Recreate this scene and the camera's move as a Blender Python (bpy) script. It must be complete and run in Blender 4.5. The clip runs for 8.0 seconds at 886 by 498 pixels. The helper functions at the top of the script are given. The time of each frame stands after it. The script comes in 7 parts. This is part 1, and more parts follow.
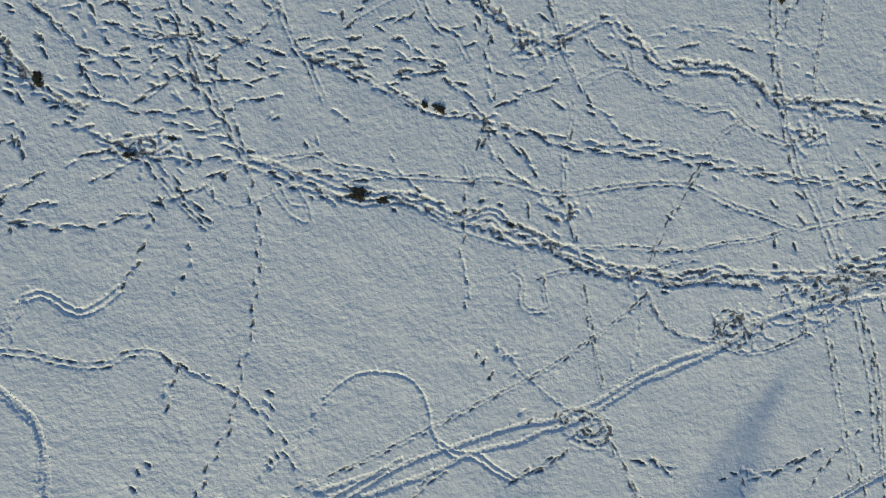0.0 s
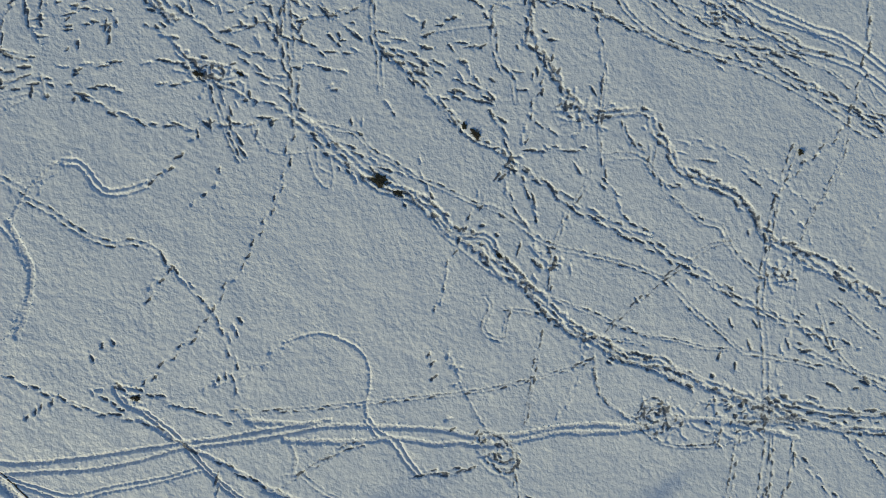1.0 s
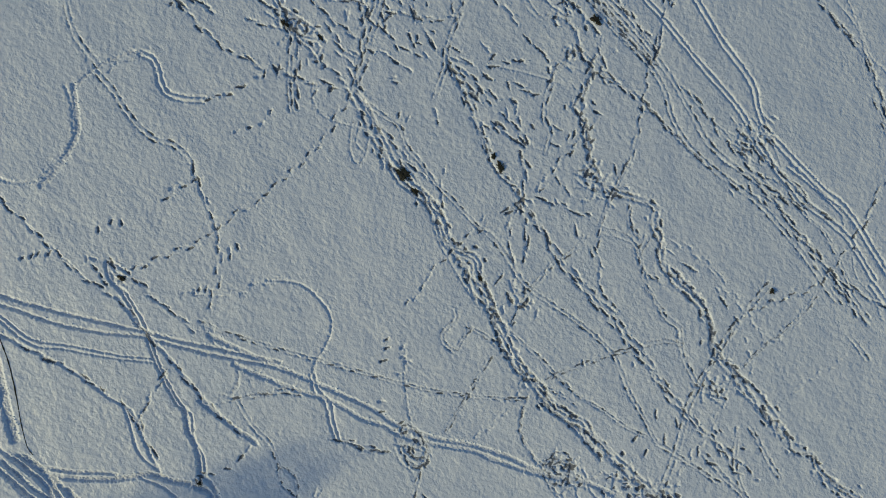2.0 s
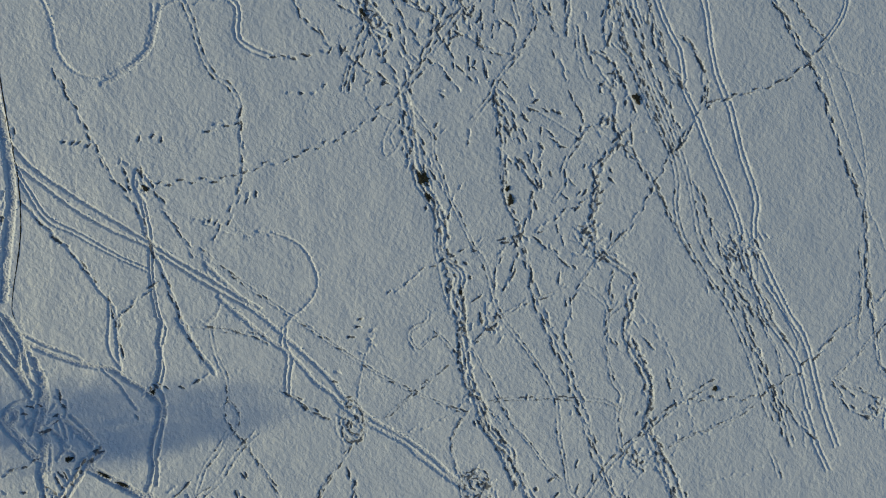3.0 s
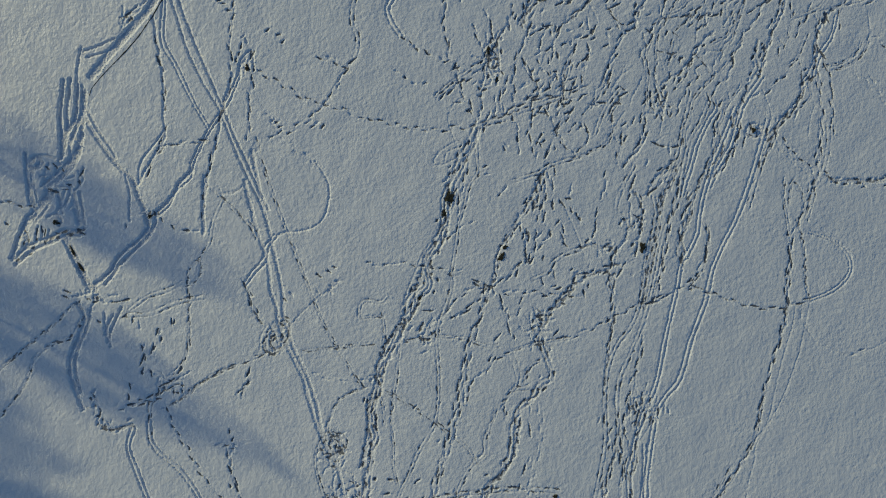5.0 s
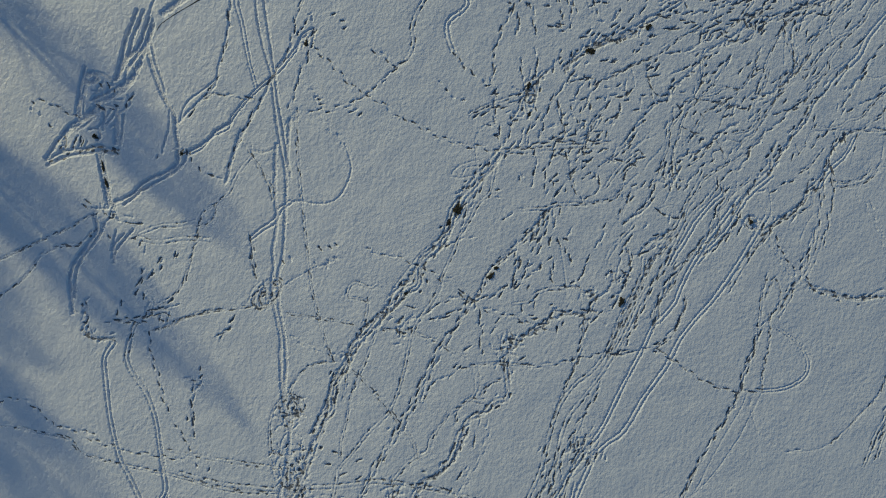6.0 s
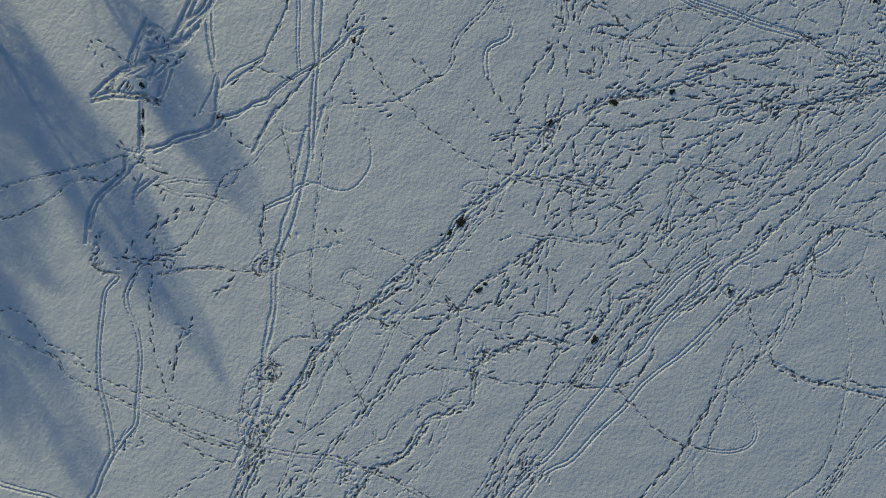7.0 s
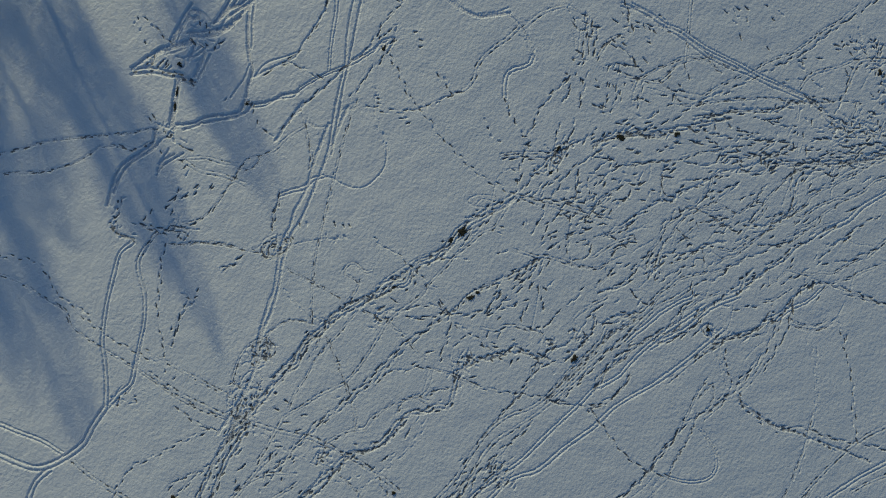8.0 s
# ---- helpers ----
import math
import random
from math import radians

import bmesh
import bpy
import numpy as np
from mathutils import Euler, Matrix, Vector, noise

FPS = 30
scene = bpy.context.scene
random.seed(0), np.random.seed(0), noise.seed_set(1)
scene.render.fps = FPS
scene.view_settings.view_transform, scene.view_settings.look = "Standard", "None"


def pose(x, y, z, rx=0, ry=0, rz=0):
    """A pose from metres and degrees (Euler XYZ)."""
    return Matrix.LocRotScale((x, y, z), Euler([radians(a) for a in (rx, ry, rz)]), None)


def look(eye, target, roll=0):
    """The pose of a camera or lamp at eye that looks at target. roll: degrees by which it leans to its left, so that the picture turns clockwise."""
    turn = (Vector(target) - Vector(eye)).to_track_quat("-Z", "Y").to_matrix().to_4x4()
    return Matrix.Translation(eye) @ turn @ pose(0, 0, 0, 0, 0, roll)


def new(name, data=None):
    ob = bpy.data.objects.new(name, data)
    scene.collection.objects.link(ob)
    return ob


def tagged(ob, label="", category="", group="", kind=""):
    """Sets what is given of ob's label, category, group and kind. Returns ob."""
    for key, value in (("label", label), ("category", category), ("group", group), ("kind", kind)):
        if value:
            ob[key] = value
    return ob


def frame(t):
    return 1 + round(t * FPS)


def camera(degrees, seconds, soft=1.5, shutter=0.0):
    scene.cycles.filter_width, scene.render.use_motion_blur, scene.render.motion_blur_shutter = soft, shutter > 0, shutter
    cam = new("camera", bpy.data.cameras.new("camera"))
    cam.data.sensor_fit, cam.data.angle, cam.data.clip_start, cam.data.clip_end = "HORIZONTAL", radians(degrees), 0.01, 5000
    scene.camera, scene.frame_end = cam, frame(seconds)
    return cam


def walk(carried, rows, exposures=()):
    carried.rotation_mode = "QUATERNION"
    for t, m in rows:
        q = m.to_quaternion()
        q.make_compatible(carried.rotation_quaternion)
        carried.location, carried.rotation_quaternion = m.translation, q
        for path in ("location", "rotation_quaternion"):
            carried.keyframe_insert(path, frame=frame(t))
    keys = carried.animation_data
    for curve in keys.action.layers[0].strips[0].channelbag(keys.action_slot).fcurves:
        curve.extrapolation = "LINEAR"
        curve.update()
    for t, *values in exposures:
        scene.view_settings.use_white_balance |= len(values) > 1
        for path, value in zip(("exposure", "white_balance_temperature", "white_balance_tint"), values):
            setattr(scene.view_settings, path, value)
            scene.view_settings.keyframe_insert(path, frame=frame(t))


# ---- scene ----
# A snowy field from a rising, turning drone. x and y lie on the field, z is up.
cam = camera(62.0, 8.0, soft=0.6)
walk(cam, [
    (0, pose(-0.000, -0.000, 32.620, -1.174, -3.332, 0.069)),
    (0.5, pose(0.128, -0.098, 34.284, -1.257, -3.040, 10.448)),
    (1, pose(0.286, -0.151, 35.943, -1.281, -2.838, 20.831)),
    (1.5, pose(0.410, -0.199, 37.595, -1.314, -2.646, 31.502)),
    (2, pose(0.531, -0.215, 39.235, -1.358, -2.459, 42.302)),
    (2.2, pose(0.571, -0.209, 39.867, -1.356, -2.369, 46.079)),
    (3.3, pose(0.771, -0.008, 43.255, -1.174, -1.896, 65.626)),
    (3.5, pose(0.801, 0.051, 43.875, -1.108, -1.807, 68.901)),
    (4, pose(0.913, 0.213, 45.399, -0.923, -1.525, 76.734)),
    (4.5, pose(1.043, 0.451, 47.032, -0.747, -1.298, 86.188)),
    (4.7, pose(1.107, 0.549, 47.654, -0.681, -1.214, 89.980)),
    (5.8, pose(1.371, 0.970, 51.025, -0.085, -0.859, 107.659)),
    (6, pose(1.417, 1.050, 51.635, 0.041, -0.837, 110.332)),
    (6.5, pose(1.513, 1.234, 53.175, 0.373, -0.798, 116.628)),
    (7, pose(1.554, 1.425, 54.769, 0.729, -0.789, 122.254)),
    (7.5, pose(1.605, 1.632, 56.276, 1.075, -0.740, 125.992)),
    (8, pose(1.688, 1.832, 57.692, 1.397, -0.661, 129.614)),
], exposures=[
    (0, -0.82, 5940, 3.5),
    (1.5, -0.97, 5910, 3.5),
    (3.5, -1.20, 5910, 3),
    (6.5, -1.24, 5810, 3),
    (8, -1.39, 5700, 2),
])

# ---- light: low winter sun and clear sky ----
SUN_AZIMUTH = 246.0      # where the sun stands, degrees from +x towards +y
SUN_HEIGHT = 21.0
sun_way = Vector((math.cos(radians(SUN_AZIMUTH)) * math.cos(radians(SUN_HEIGHT)),
                  math.sin(radians(SUN_AZIMUTH)) * math.cos(radians(SUN_HEIGHT)),
                  math.sin(radians(SUN_HEIGHT))))
world = bpy.data.worlds.new("winter_sky")
scene.world = world
world.use_nodes = True
sky = world.node_tree.nodes.new("ShaderNodeTexSky")
sky.sky_type = "NISHITA"
sky.sun_disc = False
sky.sun_elevation = radians(SUN_HEIGHT)
sky.sun_rotation = radians(90 - SUN_AZIMUTH)
sky.altitude = 100
sky.dust_density = 0.4
sky.ozone_density = 3.2
back = world.node_tree.nodes["Background"]
back.inputs["Strength"].default_value = 0.15
world.node_tree.links.new(sky.outputs["Color"], back.inputs["Color"])
sun_data = bpy.data.lights.new("sun", "SUN")
sun_data.energy, sun_data.angle, sun_data.color = 4.5, radians(0.9), (1.0, 0.82, 0.45)
sun = new("sun", sun_data)
sun.matrix_world = look(sun_way * 100, (0, 0, 0))


# ---- materials ----
def material(name, rough):
    m = bpy.data.materials.new(name)
    m.use_nodes = True
    nodes, links = m.node_tree.nodes, m.node_tree.links
    shader = nodes["Principled BSDF"]
    shader.inputs["Roughness"].default_value = rough
    return m, nodes, links, shader


def noise_node(nodes, links, coords, scale, detail=4.0, rough=0.55, distortion=0.0):
    n = nodes.new("ShaderNodeTexNoise")
    n.inputs["Scale"].default_value = scale
    n.inputs["Detail"].default_value = detail
    n.inputs["Roughness"].default_value = rough
    n.inputs["Distortion"].default_value = distortion
    links.new(coords, n.inputs["Vector"])
    return n.outputs["Fac"]


def ramp(nodes, links, value, stops):
    r = nodes.new("ShaderNodeValToRGB")
    r.color_ramp.elements[0].position, r.color_ramp.elements[0].color = stops[0][0], (*stops[0][1], 1)
    r.color_ramp.elements[1].position, r.color_ramp.elements[1].color = stops[-1][0], (*stops[-1][1], 1)
    for place, colour in stops[1:-1]:
        e = r.color_ramp.elements.new(place)
        e.color = (*colour, 1)
    links.new(value, r.inputs["Fac"])
    return r.outputs["Color"]


def bump(nodes, links, value, distance, strength=1.0, below=None):
    b = nodes.new("ShaderNodeBump")
    b.inputs["Distance"].default_value, b.inputs["Strength"].default_value = distance, strength
    links.new(value, b.inputs["Height"])
    if below:
        links.new(below, b.inputs["Normal"])
    return b.outputs["Normal"]


def snow_material():
    m, nodes, links, shader = material("snow", 0.55)
    coords = nodes.new("ShaderNodeTexCoord").outputs["Object"]
    broad = noise_node(nodes, links, coords, 0.09, 3.0)
    grain = noise_node(nodes, links, coords, 9.0, 5.0)
    tone = nodes.new("ShaderNodeMix")
    tone.data_type = "FLOAT"
    tone.inputs["Factor"].default_value = 0.4
    links.new(broad, tone.inputs["A"])
    links.new(grain, tone.inputs["B"])
    white = ramp(nodes, links, tone.outputs["Result"], [(0.3, (0.80, 0.83, 0.86)), (0.7, (0.90, 0.91, 0.92))])
    # dark floors of prints and furrows: painted shade, with some turf and soil showing through
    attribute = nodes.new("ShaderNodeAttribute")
    attribute.attribute_name = "bare_shade"
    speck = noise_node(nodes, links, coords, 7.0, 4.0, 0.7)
    turf_shade = ramp(nodes, links, speck, [(0.3, (0.022, 0.025, 0.031)), (0.7, (0.115, 0.122, 0.138))])
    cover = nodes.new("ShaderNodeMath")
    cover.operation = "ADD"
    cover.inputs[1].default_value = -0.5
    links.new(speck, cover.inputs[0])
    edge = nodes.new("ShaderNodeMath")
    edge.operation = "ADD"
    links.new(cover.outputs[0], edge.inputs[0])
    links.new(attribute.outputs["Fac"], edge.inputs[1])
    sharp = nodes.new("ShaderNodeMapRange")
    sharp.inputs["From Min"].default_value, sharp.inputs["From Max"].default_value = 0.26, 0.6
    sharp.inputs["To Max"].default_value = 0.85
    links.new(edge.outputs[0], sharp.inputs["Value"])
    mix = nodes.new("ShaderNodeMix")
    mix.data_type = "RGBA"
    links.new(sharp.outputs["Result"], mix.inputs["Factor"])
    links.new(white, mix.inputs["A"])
    links.new(turf_shade, mix.inputs["B"])
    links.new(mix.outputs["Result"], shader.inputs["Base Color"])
    shader.inputs["Specular IOR Level"].default_value = 0.75
    lumps = noise_node(nodes, links, coords, 3.4, 2.0, 0.5)
    crust = noise_node(nodes, links, coords, 8.5, 2.0, 0.5)
    # wind has left the crust smoother in some places than in others
    drift = nodes.new("ShaderNodeMapRange")
    drift.inputs["From Min"].default_value, drift.inputs["From Max"].default_value = 0.32, 0.68
    drift.inputs["To Min"].default_value, drift.inputs["To Max"].default_value = 0.65, 1.0
    links.new(noise_node(nodes, links, coords, 0.55, 2.0), drift.inputs["Value"])
    first = bump(nodes, links, lumps, LUMP, 1.0)
    links.new(drift.outputs["Result"], first.node.inputs["Strength"])
    links.new(bump(nodes, links, crust, CRUST, 1.0, first), shader.inputs["Normal"])
    return m


LUMP, CRUST = 0.078, 0.014
SNOW = snow_material()


def plain_material(name, dark, light, scale, rough, relief):
    m, nodes, links, shader = material(name, rough)
    coords = nodes.new("ShaderNodeTexCoord").outputs["Object"]
    n = noise_node(nodes, links, coords, scale, 5.0, 0.6)
    links.new(ramp(nodes, links, n, [(0.3, dark), (0.7, light)]), shader.inputs["Base Color"])
    links.new(bump(nodes, links, n, relief), shader.inputs["Normal"])
    return m


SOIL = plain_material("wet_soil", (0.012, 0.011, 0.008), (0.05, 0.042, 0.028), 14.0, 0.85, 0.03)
GRASS = plain_material("winter_grass", (0.022, 0.026, 0.013), (0.085, 0.085, 0.04), 6.0, 0.8, 0.01)
BARK = plain_material("bark", (0.035, 0.028, 0.02), (0.11, 0.085, 0.06), 8.0, 0.9, 0.03)


# ---- the snow sheet: a height field into which every trail is pressed ----
STEP, BLOCK = 0.04, 5                  # fine spacing, and fine steps in a coarse cell
X0, Y0, NX, NY = -40.0, -42.0, 400, 430   # coarse cells of 0.2 m
GX, GY = NX * BLOCK + 1, NY * BLOCK + 1
carve = np.zeros((GX, GY), np.float32)
rim = np.zeros((GX, GY), np.float32)
bare_shade = np.zeros((GX, GY), np.float32)
rng = np.random.default_rng(7)


def rise(x, y):
    """The broad swell of the field: a low crest that falls off to both sides, flat again far out."""
    q = 0.5 * x - 0.866 * y
    return -0.00162 * (60 * np.tanh(q / 60)) ** 2


def field(low, high, seed):
    """A random field whose waves are between low and high metres long, spread 1."""
    r = np.random.default_rng(seed)
    f = np.fft.rfft2(r.standard_normal((GX, GY)))
    k = np.hypot(np.fft.fftfreq(GX, STEP)[:, None], np.fft.rfftfreq(GY, STEP)[None])
    f *= np.exp(-((k * low) ** 2) / 2) * (k > 1 / high)
    out = np.fft.irfft2(f, (GX, GY))
    return (out / out.std()).astype(np.float32)


def stamp(x, y, heading, length, width, depth, lip=0.02, bared_shade=0.0, taper=0.0):
    """One print: an oval hole with a raised lip; with a taper it runs out thin and shallow behind."""
    reach = 0.5 * max(length, width) * 1.9 + STEP
    i0, i1 = int((x - reach - X0) / STEP), int((x + reach - X0) / STEP) + 2
    j0, j1 = int((y - reach - Y0) / STEP), int((y + reach - Y0) / STEP) + 2
    if i0 < 8 or j0 < 8 or i1 > GX - 8 or j1 > GY - 8:
        return
    px = X0 + STEP * np.arange(i0, i1)[:, None] - x
    py = Y0 + STEP * np.arange(j0, j1)[None] - y
    c, s = math.cos(heading), math.sin(heading)
    u, v = (px * c + py * s) / (length / 2), (py * c - px * s) / (width / 2)
    if taper:
        v = v / np.clip(1 + taper * u, 0.3, 1.6)
        depth = depth * np.clip(1 + 0.7 * taper * u, 0.3, 1.4)
    q = np.sqrt(u * u + v * v)
    hole = 0.7 * depth * np.clip((1.1 - q) / 0.3, 0, 1)
    box = (slice(i0, i1), slice(j0, j1))
    carve[box] = np.maximum(carve[box], hole)
    rim[box] = np.maximum(rim[box], 0.3 * lip * np.exp(-((q - 1.3) / 0.22) ** 2))
    # floor colour darkened for the shade in the hole and for bared ground
    if bared_shade:
        bare_shade[box] = np.maximum(bare_shade[box], bared_shade * np.clip((1.1 - q) / 0.3, 0, 1))


def smooth(points, spacing, wobble=0.0, seed=0):
    """Catmull-Rom through the points, at even spacing: places, headings and the way along."""
    p = np.array(points, float)
    p = np.vstack([2 * p[0] - p[1], p, 2 * p[-1] - p[-2]])
    out = []
    for a, b, c, d in zip(p[:-3], p[1:-2], p[2:-1], p[3:]):
        t = np.linspace(0, 1, 24, endpoint=False)[:, None]
        out.append(0.5 * (2 * b + (c - a) * t + (2 * a - 5 * b + 4 * c - d) * t**2 + (3 * b - a - 3 * c + d) * t**3))
    line = np.vstack(out + [p[-2:-1]])
    along = np.r_[0, np.cumsum(np.linalg.norm(np.diff(line, axis=0), axis=1))]
    s = np.arange(0, along[-1], spacing)
    xy = np.stack([np.interp(s, along, line[:, n]) for n in (0, 1)], 1)
    way = np.gradient(xy, axis=0) if len(xy) > 1 else np.array([[1.0, 0.0]])
    way /= np.linalg.norm(way, axis=1)[:, None] + 1e-9
    if wobble:
        r = np.random.default_rng(seed)
        sway = np.zeros(len(s))
        for size, part in ((1.9, 1.0), (0.8, 0.6), (0.35, 0.35)):
            knots = np.arange(0, along[-1] + 2 * size, size)
            sway += part * np.interp(s, knots, r.uniform(-1, 1, len(knots)))
        xy = xy + (wobble * sway)[:, None] * np.stack([-way[:, 1], way[:, 0]], 1)
    return xy, np.arctan2(way[:, 1], way[:, 0]), s


def beat(s, length, seed):
    """Uneven swells along a way, 0 to 1."""
    r = np.random.default_rng(seed)
    knots = np.arange(0, s[-1] + 2 * length, length) if len(s) else np.arange(2)
    return np.interp(s, knots, r.uniform(0, 1, len(knots)))


count = [0]


def groove(points, width, depth, lip, wobble, swell=0.4, bared_shade=0.0, offset=0.0):
    """A furrow along a way."""
    count[0] += 1
    xy, heading, s = smooth(points, 0.07, wobble, count[0])
    if len(s) < 2:
        return
    deep = 1 - swell + swell * beat(s, 0.33, count[0] + 5000)
    wide = 0.9 + 0.2 * beat(s, 0.5, count[0] + 9000)
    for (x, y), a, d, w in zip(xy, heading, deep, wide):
        stamp(x - offset * math.sin(a), y + offset * math.cos(a), a, max(0.14, width * 0.8), width * w, depth * d, lip * (0.5 + 0.5 * d), bared_shade * (0.35 + 0.65 * min(1, max(0, d - 0.5) * 2.4)))


def steps(points, stride=0.62, gait=0.09, length=0.45, width=0.125, depth=0.12, faint=False):
    """A line of boot prints, with the scuff that the heel drags."""
    count[0] += 1
    if faint:
        depth, gait = 0.07, 0.12
    xy, heading, s = smooth(points, stride, 0.05, count[0])
    side = 1
    for (x, y), a in zip(xy, heading):
        side = -side
        x, y = x - side * gait * math.sin(a) + rng.normal(0, 0.04), y + side * gait * math.cos(a) + rng.normal(0, 0.04)
        turn = a + rng.normal(0, 0.14) - side * 0.12
        size = rng.uniform(0.85, 1.15)
        d = depth * rng.uniform(0.75, 1.15)
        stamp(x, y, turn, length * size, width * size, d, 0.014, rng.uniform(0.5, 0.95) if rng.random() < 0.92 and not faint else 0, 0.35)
        stamp(x - 0.26 * math.cos(a), y - 0.26 * math.sin(a), a, 0.5, 0.12, d * 0.4, 0.008)


def smeared(points, stride=0.66, scratch=False):
    """Feet dragged through the snow: long dashes; a scratch is a single thin line."""
    if scratch:
        groove(points, 0.10, 0.065, 0.010, 0.03, 0.6, 0.35)
        return
    count[0] += 1
    xy, heading, s = smooth(points, stride, 0.05, count[0])
    side = 1
    groove(points, 0.11, 0.05, 0.01, 0.05, 0.7, 0.34)
    for (x, y), a in zip(xy, heading):
        side = -side
        slip = rng.uniform(-0.16, 0.16)
        x, y = x - side * 0.08 * math.sin(a) + slip * math.cos(a), y + side * 0.08 * math.cos(a) + slip * math.sin(a)
        size = rng.uniform(0.7, 1.15)
        d = rng.uniform(0.08, 0.15)
        stamp(x, y, a + rng.normal(0, 0.1), rng.uniform(0.4, 0.95), 0.13 * size, d, 0.015, rng.uniform(0.3, 1.0), 0.5)
        stamp(x + 0.12 * math.cos(a), y + 0.12 * math.sin(a), a, 0.22, 0.14, d * 1.1, 0.012)


def double(points, gap=0.2, width=0.10, depth=0.075, wobble=0.03):
    """A shuffled pair of lines, deeper at every step."""
    for side in (-0.5, 0.5):
        groove(points, width, depth * 0.75, 0.010, wobble, 0.6, 0.42, side * gap)
    count[0] += 1
    xy, heading, s = smooth(points, 0.3, wobble, count[0])
    side = 1
    for (x, y), a in zip(xy, heading):
        side = -side
        if rng.random() < 0.4:
            continue
        stamp(x - side * gap / 2 * math.sin(a), y + side * gap / 2 * math.cos(a), a + rng.normal(0, 0.08), rng.uniform(0.22, 0.62), width * rng.uniform(0.95, 1.3),
              depth * rng.uniform(0.9, 1.5), 0.010, rng.uniform(0.25, 0.95))


def trough(points, width=0.4, depth=0.10, gap=0.0, wobble=0.025, band=0.0):
    """A smooth band pressed by a sled or a rolled snowball; with a gap, two bands beside a ridge."""
    for side in ((-0.5, 0.5) if gap else (0,)):
        w = band or (max(0.12, gap * 0.5) if gap else width * 0.62)
        groove(points, w, depth * 1.25, 0.016, wobble, 0.35, 0.0, side * gap)


def trodden(points, lanes=2):
    """A path walked many times: wandering furrows, broken edges and deep holes."""
    for n in range(lanes):
        groove(points, rng.uniform(0.14, 0.2), rng.uniform(0.09, 0.14), 0.014, 0.09 if lanes > 1 else 0.06, 0.6, 0.5, (n - (lanes - 1) / 2) * 0.23)
    count[0] += 1
    xy, heading, s = smooth(points, 0.42 / (0.4 + 0.5 * lanes), 0.1, count[0])
    for (x, y), a in zip(xy, heading):
        side = rng.normal(0, 0.06 + 0.075 * lanes)
        stamp(x - side * math.sin(a), y + side * math.cos(a), a + rng.normal(0, 0.35), rng.uniform(0.25, 0.5), rng.uniform(0.12, 0.2),
              rng.uniform(0.09, 0.17), 0.015, rng.uniform(0.5, 1.0) if rng.random() < 0.6 else 0)


def trampled(x, y, rx, ry, turn, n):
    """A patch where people stood about and played."""
    c, s = math.cos(radians(turn)), math.sin(radians(turn))
    for k in range(int(n * 1.3)):
        r, a = math.sqrt(rng.random()), rng.uniform(0, 6.283)
        u, v = rx * r * math.cos(a), ry * r * math.sin(a)
        px, py, h = x + u * c - v * s, y + u * s + v * c, rng.uniform(0, 6.283)
        if k % 3:
            stamp(px, py, h, rng.uniform(0.25, 0.5), rng.uniform(0.11, 0.17), rng.uniform(0.07, 0.15), 0.017,
                  rng.uniform(0.5, 0.95) if rng.random() < 0.55 else 0, rng.choice((-0.4, 0.4)))
        else:
            h2 = h + rng.normal(0, 0.7)
            step = rng.uniform(0.3, 0.3 + 0.35 * min(rx, ry))
            groove([(px, py), (px + step * math.cos(h), py + step * math.sin(h)), (px + step * (math.cos(h) + math.cos(h2)), py + step * (math.sin(h) + math.sin(h2)))],
                   rng.uniform(0.11, 0.18), 0.10, 0.015, 0.03)


def scattered(x, y, rx, ry, turn, n, heading):
    """Single slurred prints, most of them one way."""
    c, s = math.cos(radians(turn)), math.sin(radians(turn))
    for k in range(n):
        u, v = rx * rng.uniform(-1, 1), ry * rng.uniform(-1, 1)
        stamp(x + u * c - v * s, y + u * s + v * c, radians(heading) + rng.normal(0, 0.35), rng.uniform(0.3, 0.8), rng.uniform(0.10, 0.16),
              rng.uniform(0.07, 0.15), 0.014, rng.uniform(0.5, 0.95) if rng.random() < 0.8 else 0, rng.choice((-0.55, 0.55)))


def wandering(x, y, rx, ry, turn, n, heading):
    """Short stretches of walked and dragged lines, most of them one way."""
    c, s = math.cos(radians(turn)), math.sin(radians(turn))
    for k in range(n):
        u, v = rx * rng.uniform(-1, 1), ry * rng.uniform(-1, 1)
        px, py = x + u * c - v * s, y + u * s + v * c
        h, far = radians(heading) + rng.normal(0, 0.16), rng.uniform(1.0, 3.6)
        bend = rng.normal(0, 0.12) * far
        way = [(px - far / 2 * math.cos(h), py - far / 2 * math.sin(h)), (px - bend * math.sin(h), py + bend * math.cos(h)),
               (px + far / 2 * math.cos(h), py + far / 2 * math.sin(h))]
        if k % 3 == 0:
            double(way, rng.uniform(0.14, 0.26))
        elif k % 3 == 1:
            smeared(way)
        else:
            smeared(way, scratch=True)


def prints(heading, places):
    """Single prints at known places."""
    for x, y in places:
        stamp(x, y, radians(heading) + rng.normal(0, 0.3), rng.uniform(0.34, 0.5), rng.uniform(0.12, 0.16), rng.uniform(0.11, 0.16), 0.016, rng.uniform(0.5, 0.9) if rng.random() < 0.7 else 0, 0.5)


def dashes(ends):
    """Single slurs from one place to another."""
    for x, y, x2, y2 in ends:
        length = math.hypot(x2 - x, y2 - y) + 0.1
        stamp((x + x2) / 2, (y + y2) / 2, math.atan2(y2 - y, x2 - x), length, rng.uniform(0.11, 0.145), rng.uniform(0.09, 0.14), 0.014,
              rng.uniform(0.55, 0.95) if rng.random() < 0.75 else 0, rng.choice((-0.4, 0.4)))


